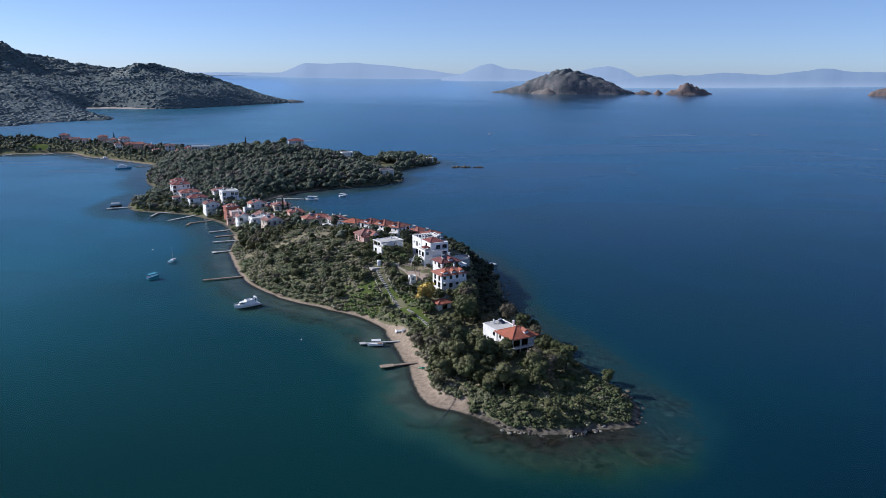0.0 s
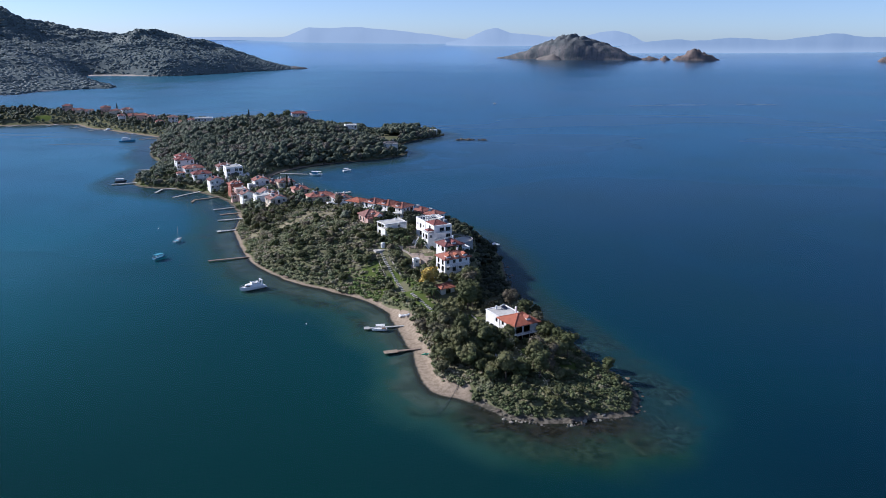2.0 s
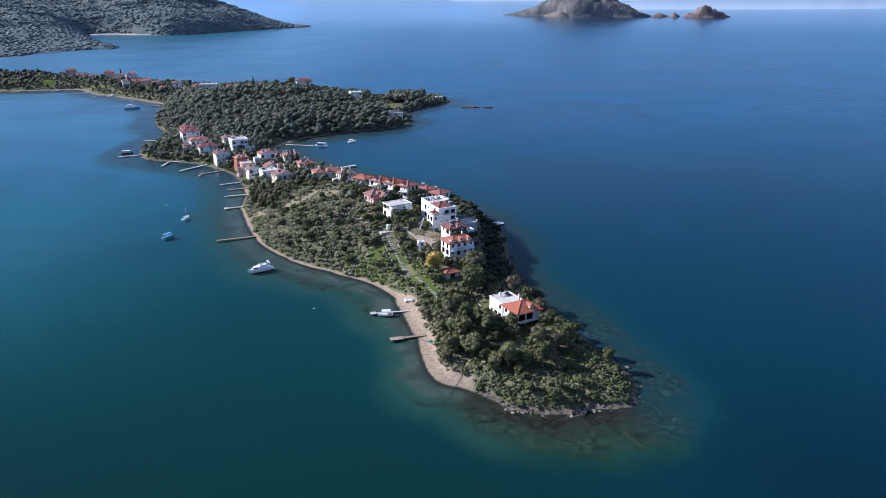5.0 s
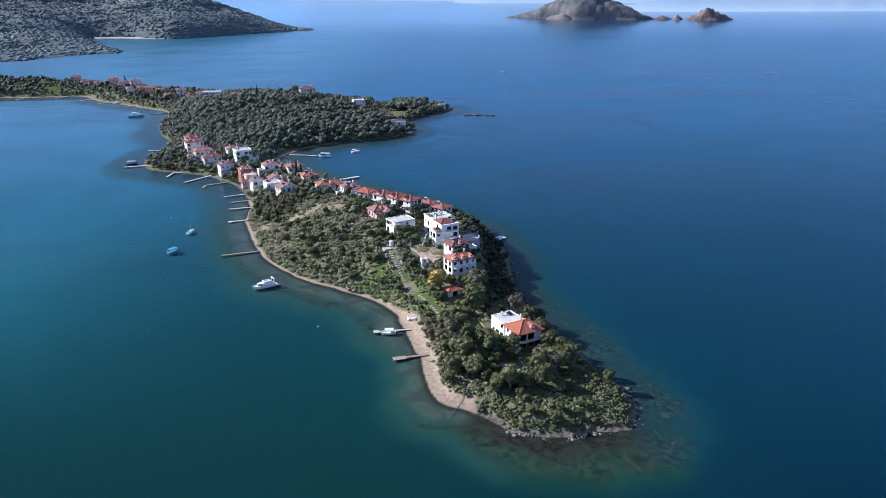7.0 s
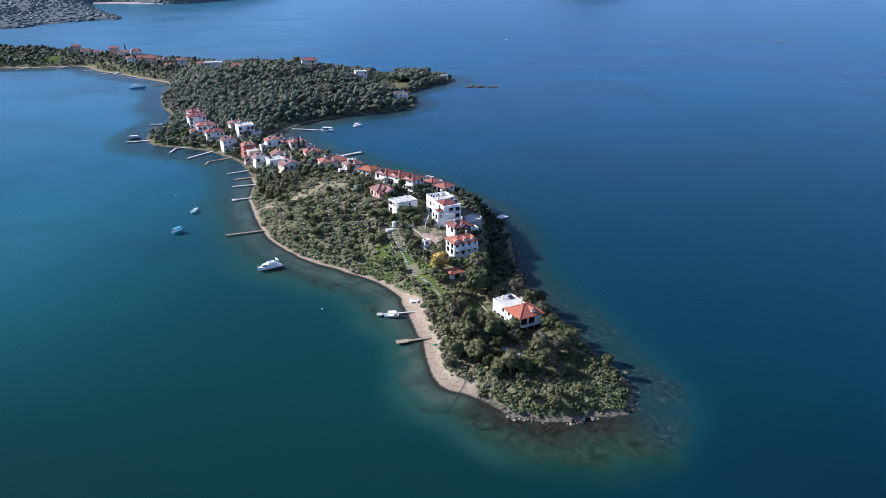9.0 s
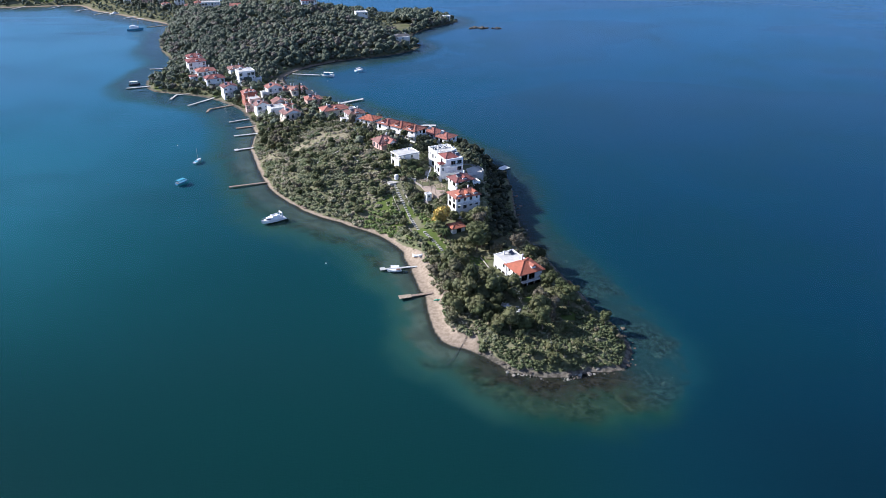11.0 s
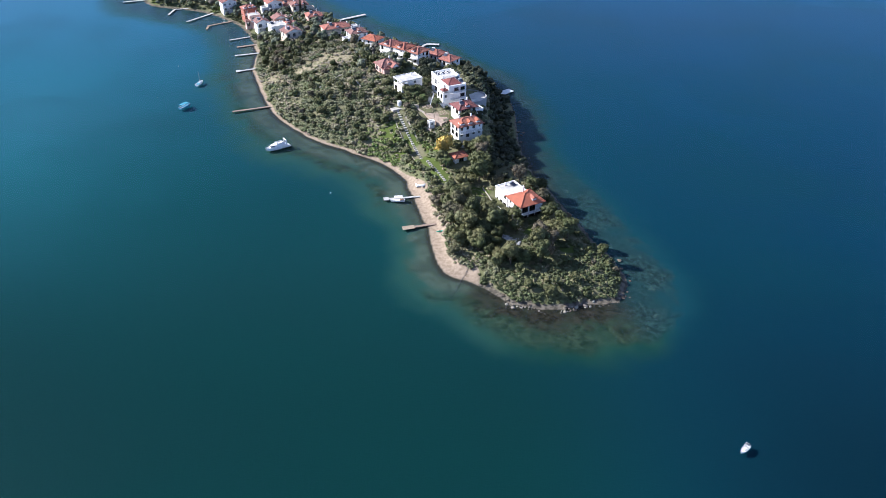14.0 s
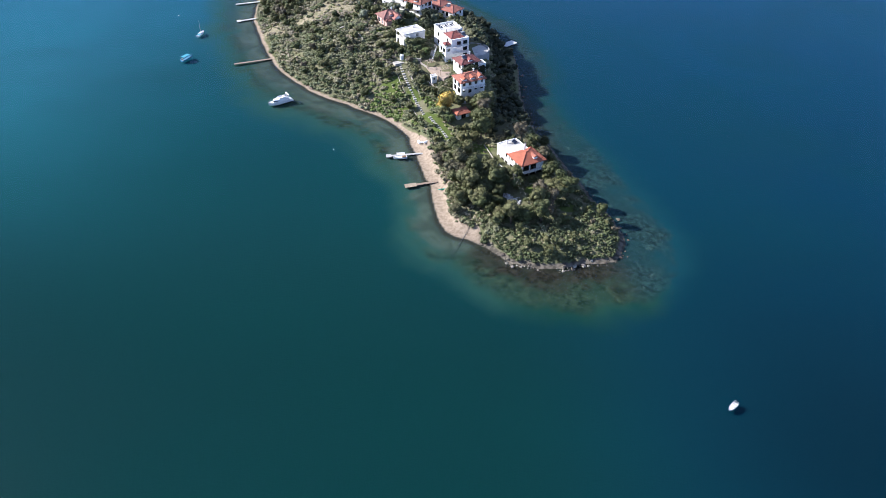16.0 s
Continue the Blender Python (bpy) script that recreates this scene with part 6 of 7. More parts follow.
for off in (-0.6, 0.0, 0.6):
    line = [tuple(p + (q - p) * k / 12 for p, q in zip(*ends)) for k in range(13)]
    part("cable", tube(bmesh.new(), [(x + off, y, z + 0.16 - 1.1 * (1 - (k / 6 - 1) ** 2)) for k, (x, y, z) in enumerate(line)], [0.008] * 13, 4), GREY_WALL, ob)

# ---- plants ----

ICO = bmesh.new()
bmesh.ops.create_icosphere(ICO, subdivisions=1, radius=1.0)
BALL = np.array([v.co for v in ICO.verts])
BALL_FACES = np.array([[v.index for v in f.verts] for f in ICO.faces])
ICO.free()
ICO = bmesh.new()
bmesh.ops.create_icosphere(ICO, subdivisions=2, radius=1.0)
ORB = np.array([v.co for v in ICO.verts])
ORB_FACES = np.array([[v.index for v in f.verts] for f in ICO.faces])
ICO.free()
dice = np.random.default_rng(7)
# leaf green darkened to stand in for the deep shade under the cliff
LEAF_SHADE = foliage("shade_dark_foliage", (0.038, 0.046, 0.026), (0.050, 0.057, 0.032), (0.032, 0.040, 0.024), 0.2)


def heart(shape, size):
    """A lumpy solid clump."""
    p = shape * dice.uniform(0.80, 1.18, (len(shape), 1))
    return p * size


def leafy(lobes, count, card, core=0.9, flat=0.55, fine=False):
    """Clumps of leaves: a lumpy heart to every lobe, with bent little sprays standing out all over it. Returns points and triangles."""
    lobes = np.array(lobes, float)
    area = (lobes[:, 3] * lobes[:, 5]) ** 1.0
    pick = dice.choice(len(lobes), count, p=area / area.sum())
    way = dice.normal(size=(count, 3))
    way[:, 2] += 0.35
    way /= np.linalg.norm(way, axis=1)[:, None]
    spot = lobes[pick, :3] + way * lobes[pick, 3:6] * dice.uniform(0.76, 1.16, (count, 1))
    face = way + dice.normal(size=(count, 3)) * flat
    face /= np.linalg.norm(face, axis=1)[:, None]
    u = np.cross(face, dice.normal(size=(count, 3)))
    u /= np.linalg.norm(u, axis=1)[:, None]
    v = np.cross(face, u)
    size = card * dice.uniform(0.6, 1.35, (count, 1))
    droop = face * size * 0.25
    quad = np.stack([spot - u * size, spot + v * size * 0.55 + droop, spot + u * size * 0.9, spot - v * size * 0.6 + droop], 1)
    points, faces = [quad.reshape(-1, 3)], []
    k = np.arange(count)[:, None] * 4
    faces.append(np.concatenate([k + [0, 1, 2], k + [0, 2, 3]]))
    n = count * 4
    if core:
        shape, sides = (ORB, ORB_FACES) if fine else (BALL, BALL_FACES)
        for lobe in lobes:
            points.append(lobe[:3] + heart(shape, core) * lobe[3:6])
            faces.append(sides + n)
            n += len(shape)
    return np.concatenate(points), np.concatenate(faces)


def lobes_of(wide, high, low, count, spread_out=0.55):
    """Uneven lobes that make up one crown."""
    out = [(0, 0, low + (high - low) * 0.5, wide * 0.36, wide * 0.36, (high - low) * 0.42)]
    for k in range(count):
        a = k * math.tau / count + dice.uniform(-0.5, 0.5)
        r = wide * spread_out * 0.5 * dice.uniform(0.75, 1.15)
        s = wide * dice.uniform(0.13, 0.26)
        out.append((r * math.cos(a), r * math.sin(a), low + (high - low) * dice.uniform(0.30, 0.78), s, s, s * dice.uniform(0.7, 0.95)))
    return out


def limbs(high, wide, thick):
    """A tapered trunk that forks into limbs."""
    bm = bmesh.new()
    lean = dice.uniform(-0.25, 0.25, 2)
    fork = (lean[0], lean[1], high * 0.38)
    tube(bm, [(0, 0, -0.6), (lean[0] * 0.4, lean[1] * 0.4, high * 0.18), fork], [thick, thick * 0.8, thick * 0.65], 7)
    for k in range(4):
        a = k * math.tau / 4 + dice.uniform(-0.5, 0.5)
        end = (wide * 0.3 * math.cos(a), wide * 0.3 * math.sin(a), high * dice.uniform(0.6, 0.8))
        mid = tuple(0.5 * (p + q) + (0, 0, 0.2)[i] for i, (p, q) in enumerate(zip(fork, end)))
        tube(bm, [fork, mid, end], [thick * 0.5, thick * 0.35, thick * 0.12], 5)
    return bm


def tree_kind(name, high, wide, cards, card, material, low=0.25, count=7, thick=0.2, shape=None):
    lobes = shape or lobes_of(wide, high, high * low, count)
    crown = mesh_of("crown", *leafy(lobes, cards, card, 0.8, 0.8, fine=True), material, smooth=True)
    bm = limbs(high, wide, thick)
    trunk = bpy.data.meshes.new("trunk")
    bm.to_mesh(trunk)
    bm.free()
    trunk.materials.append(BARK)
    return name, crown, trunk


def plant(kind, x, y, size, label, category="tree", group="", z=None):
    name, crown, trunk = kind
    z = ground_z(x, y) if z is None else z
    ob = thing(name, pose(x, y, z, 0, 0, dice.uniform(0, 360)), label, category, group)
    ob.scale = (size * dice.uniform(0.9, 1.1), size * dice.uniform(0.9, 1.1), size)
    part("trunk", trunk, None, ob)
    part("crown", crown, None, ob)
    return ob


def free(x, y, extra=0.0):
    return all((x - a) ** 2 + (y - b) ** 2 > (r + extra) ** 2 for a, b, r in TAKEN)


def sow(x0, x1, y0, y1, gap, accept):
    """Places on a jittered grid that suit."""
    out = []
    for j, y in enumerate(np.arange(y0, y1, gap * 0.87)):
        for x in np.arange(x0 + (j % 2) * gap / 2, x1, gap):
            px, py = x + dice.uniform(-0.4, 0.4) * gap, y + dice.uniform(-0.4, 0.4) * gap
            if accept(px, py):
                out.append((px, py))
    return out


def shore(x, y):
    return ground_z(x, y, DEPTH_IN)


def stamped(spots, x, y):
    return max(math.exp(-((x - a) ** 2 + (y - b) ** 2) / (r * r)) for a, b, r in spots)


def joined(kinds, places, name, label, material, sizes, heights=None, wide=1.0):
    """Many plants that nobody would count, in one mesh."""
    points, faces, tones, n = [], [], [], 0
    for i, (x, y) in enumerate(places):
        p, f = kinds[int(dice.integers(len(kinds)))]
        s, a = dice.uniform(*sizes), dice.uniform(0, math.tau)
        z = heights[i] if heights is not None else ground_z(x, y)
        q = p * (s * wide, s * wide, s * dice.uniform(0.85, 1.15))
        q = np.stack([q[:, 0] * math.cos(a) - q[:, 1] * math.sin(a), q[:, 0] * math.sin(a) + q[:, 1] * math.cos(a), q[:, 2]], 1) + (x, y, z)
        points.append(q)
        faces.append(f + n)
        tones.append(np.full(len(p), dice.random(), np.float32))
        n += len(p)
    me = mesh_of(name, np.concatenate(points), np.concatenate(faces), material, smooth=True)
    me.attributes.new("tone", "FLOAT", "POINT").data.foreach_set("value", np.concatenate(tones))
    return tagged(new(name, me), label, "vegetation", kind="stuff")


OAKS = [tree_kind("tree", 5.4, 5.2, 950, 0.20, LEAF, 0.12, 14) for _ in range(4)]
OAKS += [tree_kind("tree", 4.4, 5.6, 950, 0.20, LEAF, 0.08, 15) for _ in range(3)]
TALL = [tree_kind("tree", 7.6, 5.0, 1000, 0.20, LEAF, 0.2, 16, 0.26) for _ in range(3)]
BUSHES = [tree_kind("bush", 2.4, 3.6, 330, 0.18, LEAF, 0.0, 8, 0.08) for _ in range(4)]
CYPRESS = tree_kind("cypress", 11.0, 2.2, 700, 0.36, LEAF_DARK, shape=[(0, 0, 1.2 + 1.15 * k, 1.05 - 0.09 * k, 1.05 - 0.09 * k, 1.3) for k in range(9)], thick=0.18)
PINE = tree_kind("pine_tree", 8.0, 9.0, 900, 0.45, LEAF_DARK, 0.3, 10, 0.3)
BRONZE = tree_kind("autumn_tree", 5.0, 4.4, 700, 0.26, LEAF_BRONZE, 0.15, 8, 0.16)
YELLOW = tree_kind("autumn_tree", 5.4, 4.6, 480, 0.40, LEAF_YELLOW, 0.15, 7, 0.16)


def palm_kind():
    bm = bmesh.new()
    tube(bm, [(0, 0, -0.4), (0.15, 0.05, 1.6), (0.2, 0.1, 3.2)], [0.3, 0.26, 0.22], 8)
    trunk = bpy.data.meshes.new("trunk")
    bm.to_mesh(trunk)
    bm.free()
    trunk.materials.append(BARK)
    points, faces, n = [], [], 0
    for k in range(26):
        a, rise = k * 2.4, dice.uniform(0.1, 1.1)
        side = np.array([-math.sin(a), math.cos(a), 0])
        rows = []
        for s in np.linspace(0, 1, 6):
            c = np.array([0.2 + math.cos(a) * 2.3 * s, 0.1 + math.sin(a) * 2.3 * s, 3.2 + rise * 1.6 * s - 1.9 * s * s])
            w = 0.32 * math.sin(math.pi * (0.12 + 0.86 * s))
            rows += [c - side * w - (0, 0, 0.12 * s), c + (0, 0, 0.06), c + side * w - (0, 0, 0.12 * s)]
        points.append(np.array(rows))
        for r in range(5):
            for q in (0, 1):
                i = n + r * 3 + q
                faces += [(i, i + 1, i + 4), (i, i + 4, i + 3)]
        n += 18
    return "palm_tree", mesh_of("crown", np.concatenate(points), faces, LEAF_PALM), trunk


PALM = palm_kind()

# the wooded point
OPEN = [(28, 216.5), (6.6, 231), (18, 206.5), (20.5, 203.5), (37, 199.5)]
TAKEN.extend([(x, y, 2.8) for x, y in OPEN])
CLEARINGS = [(17.5, 207.5, 3.4), (41, 196, 5.5), (30, 187, 4.5), (22, 184, 3.5)]
spots = sow(-12, 58, 172, 268, 4.4, lambda x, y: not (x < 1 and 236 < y < 250) and shore(x, y) > (6.0 if x < 12 and y < 262 else 4.6 if y > 200 else 2.4) and ground_z(x, y) > 0.3 and dice.random() < (0.92 if y > 200 else 0.55) and free(x, y, 1.0) and stamped(LAWNS, x, y) < 0.45 and stamped(CLEARINGS, x, y) < 0.6 and x - 0.35 * (y - 262) > -9)
hollow = []
for x, y in spots:
    if x > 11 and y > 243:
        hollow.append((x, y))
        continue
    low = (y < 192 and x > 14) or (x > 34 and y < 205) or (y < 243 and shore(x, y) < 9 and x > 24) or any(abs(x - a) < 3.6 and -8 < y - b < 0 for a, b in OPEN)
    kind = random.choice(BUSHES if low and random.random() < 0.55 else OAKS if random.random() < 0.75 else TALL)
    plant(kind, x, y, dice.uniform(0.55, 0.95) if low else dice.uniform(0.5, 1.0) ** 0.8 * 1.42, "low grey-green bush on the rocky point" if kind in BUSHES else "rounded olive-green tree on the wooded point",
          "bush" if kind in BUSHES else "tree", "trees on the point")
for x, y, s in ((22.6, 219.6, 0.9), (26.2, 217.4, 0.95), (30.2, 218.8, 1.0), (31.6, 222.0, 1.0), (19.4, 222.8, 0.8)):
    plant(random.choice(BUSHES), x, y, s, "dark shrub before the villa's veranda", "bush", "villa shrubs")
for x, y, s in ((20.4, 219.6, 0.62), (31.8, 219.4, 0.62), (26.0, 217.6, 0.5), (13.2, 228.2, 0.5)):
    plant(random.choice(OAKS), x, y, s, "small olive-green tree in the villa garden", "tree", "villa trees")
# shade trees along the cliff and round the ridge houses
cliff = []
for x, y in sow(2, 30, 262, 372, 4.2, lambda x, y: shore(x, y) > 1.5 and free(x, y, 0.3) and x > 8 - 0.2 * max(0, y - 300)):
    cliff.append((x, y))
for x, y, s in ((-17.5, 326.0, 1.0), (-13.5, 331.0, 0.8)):
    plant(PINE, x, y, s * 0.8, "broad dark umbrella pine behind the white house", "tree", "ridge trees")
for x, y, s in ((-47.5, 348.0, 1.15), (-43.5, 343.5, 1.0), (-50.0, 353.0, 0.9), (-57.0, 374.0, 1.1), (-33.5, 345.0, 0.9), (-27.5, 349.0, 0.85), (-31.0, 322.5, 0.8)):
    plant(random.choice(TALL + OAKS), x, y, s, "round dark tree beside the ridge cottages", "tree", "ridge trees")
for x, y, s in ((8.8, 257.0, 1.25), (10.2, 251.5, 1.2), (8.6, 262.5, 1.2), (9.6, 246.5, 1.1)):
    plant(random.choice(TALL), x, y, s, "tall spreading tree at the rim of the hollow", "tree", "ridge trees")
plant(PALM, -4.6, 254.4, 1.15, "bushy green palm below the garden house", "palm", "garden palms")
for x, y, s in ((1.6, 250.8, 0.95), (4.8, 250.2, 1.1), (-1.0, 250.2, 0.8), (3.6, 246.8, 1.1), (6.6, 253.4, 1.2), (1.0, 246.4, 0.9), (7.4, 249.0, 1.2)):
    plant(random.choice(BUSHES), x, y, s, "dark rounded shrub below the garden house", "bush", "garden shrubs")
plant(BRONZE, 5.3, 263.8, 0.95, "bronze-leaved tree below the villa", "tree", "ridge trees")
plant(BRONZE, 9.0, 259.5, 0.8, "bronze-leaved tree below the villa", "tree", "ridge trees")
plant(PINE, -17.3, 342.0, 0.85, "big round dark tree beside the terraced houses", "tree", "ridge trees")
plant(PINE, 3.6, 283.4, 0.85, "dark pine in front of the red-roofed house", "tree", "ridge trees")
plant(YELLOW, -6.6, 262.6, 1.6, "tree in yellow autumn leaf below the villa", "tree", "ridge trees")
for x, y, s in ((-10.5, 297.5, 1.0), (-17.0, 300.5, 0.9), (-20.5, 302.5, 1.0), (-6.6, 256.4, 0.8)):
    plant(PALM, x, y, s * 1.1, "bushy green palm beside the terrace", "palm", "garden palms")
for x, y, s in ((-102, 455, 1.0), (-190.5, 703, 1.05), (-47, 735, 1.0), (-391, 868, 1.2), (-98.5, 452, 0.8)):
    plant(CYPRESS, x, y, s, "slender dark cypress standing above the roofs", "tree", "cypresses")
# shrubs that close round the feet of the ridge houses
for x, y, s in ((-3.0, 268.2, 0.8), (0.2, 267.4, 0.75), (3.4, 267.0, 0.8), (6.6, 268.4, 0.9), (9.4, 270.2, 1.0), (-6.2, 271.2, 0.8), (-5.4, 278.0, 0.7), (-8.6, 280.4, 0.8), (4.6, 263.6, 0.8), (8.0, 265.0, 1.0), (5.6, 259.6, 0.9),
                (-12.0, 276.0, 0.7), (-14.8, 279.6, 0.8), (-18.0, 287.0, 0.8), (-20.6, 289.4, 0.7), (-11.6, 281.2, 0.6), (-9.0, 274.0, 0.7), (-17.4, 281.6, 0.6), (-22.2, 293.2, 0.8), (-16.6, 303.6, 1.1),
                (-19.6, 306.4, 1.0), (-23.6, 304.6, 1.1), (-27.0, 304.8, 1.0), (-30.2, 307.2, 1.1), (-9.4, 299.6, 0.6), (-6.0, 295.6, 0.6), (-33.0, 303.0, 0.9), (-21.6, 300.2, 0.8), (-18.4, 299.4, 0.7)):
    plant(random.choice(BUSHES + OAKS[:1]), x, y, s, "rounded evergreen shrub in the terraced garden", "bush", "garden shrubs")
for x, y, s in ((-5.2, 269.0, 0.8), (-1.2, 266.4, 0.85), (2.8, 265.4, 0.8), (6.8, 266.6, 0.95), (10.6, 268.8, 1.0), (-7.8, 272.8, 0.7)):
    plant(random.choice(OAKS), x, y, s, "leafy green tree against the villa's garden wall", "tree", "ridge trees")
for x, y, s in ((23.0, 217.8, 0.8), (25.6, 216.6, 0.7), (30.4, 219.6, 0.9), (31.6, 222.4, 1.0), (20.6, 219.4, 0.8), (18.2, 221.6, 0.9), (27.8, 218.2, 0.55)):
    plant(random.choice(BUSHES), x, y, s, "garden shrub at the foot of the villa on the point", "bush", "garden shrubs")
for x, y in sow(-108, -4, 266, 392, 6.2, lambda x, y: shore(x, y) > 4 and free(x, y, 0.8) and stamped(BARE, x, y) < 0.5 and float(bumps(np.array(x), np.array(y), 0.09, 1.0)) > -0.1):
    plant(random.choice(BUSHES), x, y, dice.uniform(0.6, 1.25), "dense rounded bush on the scrubby slope", "bush", "slope bushes")
for x, y, s in ((-9.5, 244.0, 0.9), (-12.0, 249.6, 0.8), (-2.6, 242.6, 1.0), (-0.4, 238.6, 1.0), (-15.4, 254.6, 0.8), (-7.0, 240.4, 0.7), (-18.6, 259.2, 0.8), (-21.4, 263.6, 0.7), (-0.6, 246.6, 0.8), (-10.6, 252.6, 0.6), (-4.6, 238.4, 0.8)):
    plant(random.choice(BUSHES), x, y, s, "green shrub beside the foot of the stairway", "bush", "garden shrubs")
# garden trees of the village
spots = sow(-215, -10, 322, 545, 4.5, lambda x, y: shore(x, y) > 3.5 and free(x, y, -0.4) and (y > 398 + 0.2 * (x + 60) or (x > -52 and y > 338)) and (y < 520 or x > -212))
village = spots
# the scrub slope
SHRUBS = [leafy(lobes_of(2.7, 0.95, -0.25, 5), 78, 0.19, 0.84, 0.75) for _ in range(6)]
CLUMPS = [leafy(lobes_of(3.6, 1.6, -0.3, 8), 170, 0.19, 0.82, 0.75) for _ in range(5)]
TUFTS = [leafy(lobes_of(1.5, 0.55, -0.1, 2), 12, 0.17, 0.85) for _ in range(4)]
slope = sow(-120, 14, 256, 404, 1.85, lambda x, y: shore(x, y) > 1.7 and free(x, y, 0.5) and stamped(BARE, x, y) < 0.4 + 0.6 * dice.random() ** 2 and stamped(LAWNS, x, y) < 0.75 and y < 402 + 0.2 * (x + 60) and not (x > -8 and y < 262))
slope = [p for p in slope if dice.random() < 0.84 + 0.45 * float(bumps(np.array(p[0]), np.array(p[1]), 0.11, 3.0))]
for x, y in ((-67.0, 322.0), (-62.5, 326.0), (-58.0, 330.0), (-54.0, 334.0), (-50.0, 338.0)):
    TAKEN.append((x, y, 1.7))
slope = [p for p in slope if free(*p)]
green = [p for p in slope if stamped(GREENS, *p) > 0.35 + 0.4 * dice.random()]
straw = [p for p in slope if stamped(STRAW, *p) > 0.3 + 0.5 * dice.random()]
mixed = set(green) | set(straw)
joined(SHRUBS, green, "green_scrub", "fresh green shrubs beside the garden stairway", LEAF_GREEN, (0.45, 1.05), wide=1.35)
joined(SHRUBS, straw, "dry_brush", "pale straw-coloured dry brush on the hillside", LEAF_STRAW, (0.4, 0.85), wide=1.4)
scrub = [p for p in slope if p not in mixed]
thick = [p for p in scrub if float(bumps(np.array(p[0]), np.array(p[1]), 0.16, 5.0)) > 0.25]
joined(CLUMPS, thick[::2], "thick_scrub", "rounded clumps of taller scrub over the slope", LEAF_SCRUB, (0.55, 1.1), wide=1.2)
thick = set(thick[::2])
joined(SHRUBS, [p for p in scrub if p not in thick], "scrub", "dense grey-green scrub and bushes over the slope", LEAF_SCRUB, (0.5, 1.15), wide=1.45)
tip = sow(8, 54, 172, 206, 1.9, lambda x, y: shore(x, y) > 1.5 and ground_z(x, y) > 0.3 and free(x, y))
lots = dice.random(len(tip))
joined(SHRUBS, [p for p, k in zip(tip, lots) if k < 0.8], "heath", "green low bushes covering the tip of the point", LEAF_GARDEN, (0.45, 1.2))
joined(SHRUBS, [p for p, k in zip(tip, lots) if k >= 0.8], "heath", "brownish low scrub covering the tip of the point", LEAF_SCRUB, (0.4, 1.0))
fringe = sow(12, 58, 170, 300, 1.8, lambda x, y: 0.6 < shore(x, y) < 5.0 and free(x, y) and ground_z(x, y) > 0.15 and not (x < 14 and y < 262))
joined(SHRUBS, [p for p in fringe if shore(*p) > 2.0], "shore_scrub", "wind-cut bushes along the rocky shore", LEAF_GARDEN, (0.4, 0.95))
verge = sow(-30, 14, 186, 262, 1.8, lambda x, y: (4.6 if y < 228 else 5.6) < shore(x, y) < 10.5 and free(x, y) and x < 14 and not (y > 228 and stamped(LAWNS, x, y) > 0.7))
joined(SHRUBS, verge, "beach_scrub", "bushes growing down to the top of the beach", LEAF_SCRUB, (0.5, 1.25))
tufts = sow(-122, 50, 180, 420, 2.4, lambda x, y: shore(x, y) > (5.0 if y < 250 and x < 12 else 2.6) and ground_z(x, y) > 0.9 and free(x, y, 0.1) and dice.random() > 0.5 * stamped(BARE, x, y))
joined(TUFTS, tufts, "undergrowth", "low tufts of dry grass and herbs between the bushes", LEAF_DRY, (0.7, 1.3), wide=1.4)
for x, y in sow(-112, 0, 268, 396, 7.0, lambda x, y: dice.random() < (0.9 if y > 352 or x > -34 else 0.4) and shore(x, y) > 5 and free(x, y, 1.5) and stamped(BARE, x, y) < 0.4 and y < 398 + 0.2 * (x + 60)):
    plant(random.choice(OAKS + BUSHES), x, y, dice.uniform(0.5, 0.85), "small round tree standing in the scrub", "tree", "slope trees")
for x, y in sow(-120, -84, 352, 408, 5.2, lambda x, y: shore(x, y) > 4 and free(x, y, 1.0) and stamped(BARE, x, y) < 0.6):
    plant(random.choice(OAKS), x, y, dice.uniform(0.6, 0.95), "dark round tree above the western shore", "tree", "slope trees")
# the wooded headland beyond the bay
WOODS = []
for _ in range(6):
    p, f = leafy(lobes_of(6.4, 6.0, 0.3, 7), 60, 0.34, 0.95, 0.5)
    WOODS.append((p, f))
FAR_WOODS = [leafy(lobes_of(7.2, 6.4, 0.3, 5), 26, 0.4, 0.98, 0.4) for _ in range(5)]
DENSE = [leafy(lobes_of(7.2, 6.4, 0.3, 8), 240, 0.30, fine=True) for _ in range(4)]
# trees east of the ridge get the leaf with shade in its colour
joined(DENSE, [p for p in cliff if shore(*p) > 15.0 or (p[1] > 312 and shore(*p) > 12)], "cliff_wood", "evergreen trees along the top of the cliff, darkened for shade", LEAF_SHADE, (0.34, 0.55))
joined(DENSE, hollow, "hollow_wood", "evergreen thicket in the hollow below the villa, darkened for shade", LEAF_SHADE, (0.32, 0.5))
joined(DENSE, [p for p in cliff if shore(*p) <= 13.0], "cliff_wood", "evergreen thicket at the foot of the cliff, darkened for shade", LEAF_SHADE, (0.40, 0.66))
hedge = sow(-222, -112, 400, 545, 2.7, lambda x, y: 2.2 < shore(x, y) < 7.0 and x < -0.62 * (y - 400) - 96 and free(x, y, -0.5) and dice.random() < 0.75)
joined(SHRUBS, hedge, "hedge", "mixed shrubs along the village shore", LEAF_GARDEN, (0.6, 1.35), wide=1.2)
edge = sow(-212, -112, 512, 570, 3.9, lambda x, y: shore(x, y) > 3.0 and free(x, y, -0.2) and reach(np.array([x]), np.array([y]), BAY_SAND)[0] > 11)
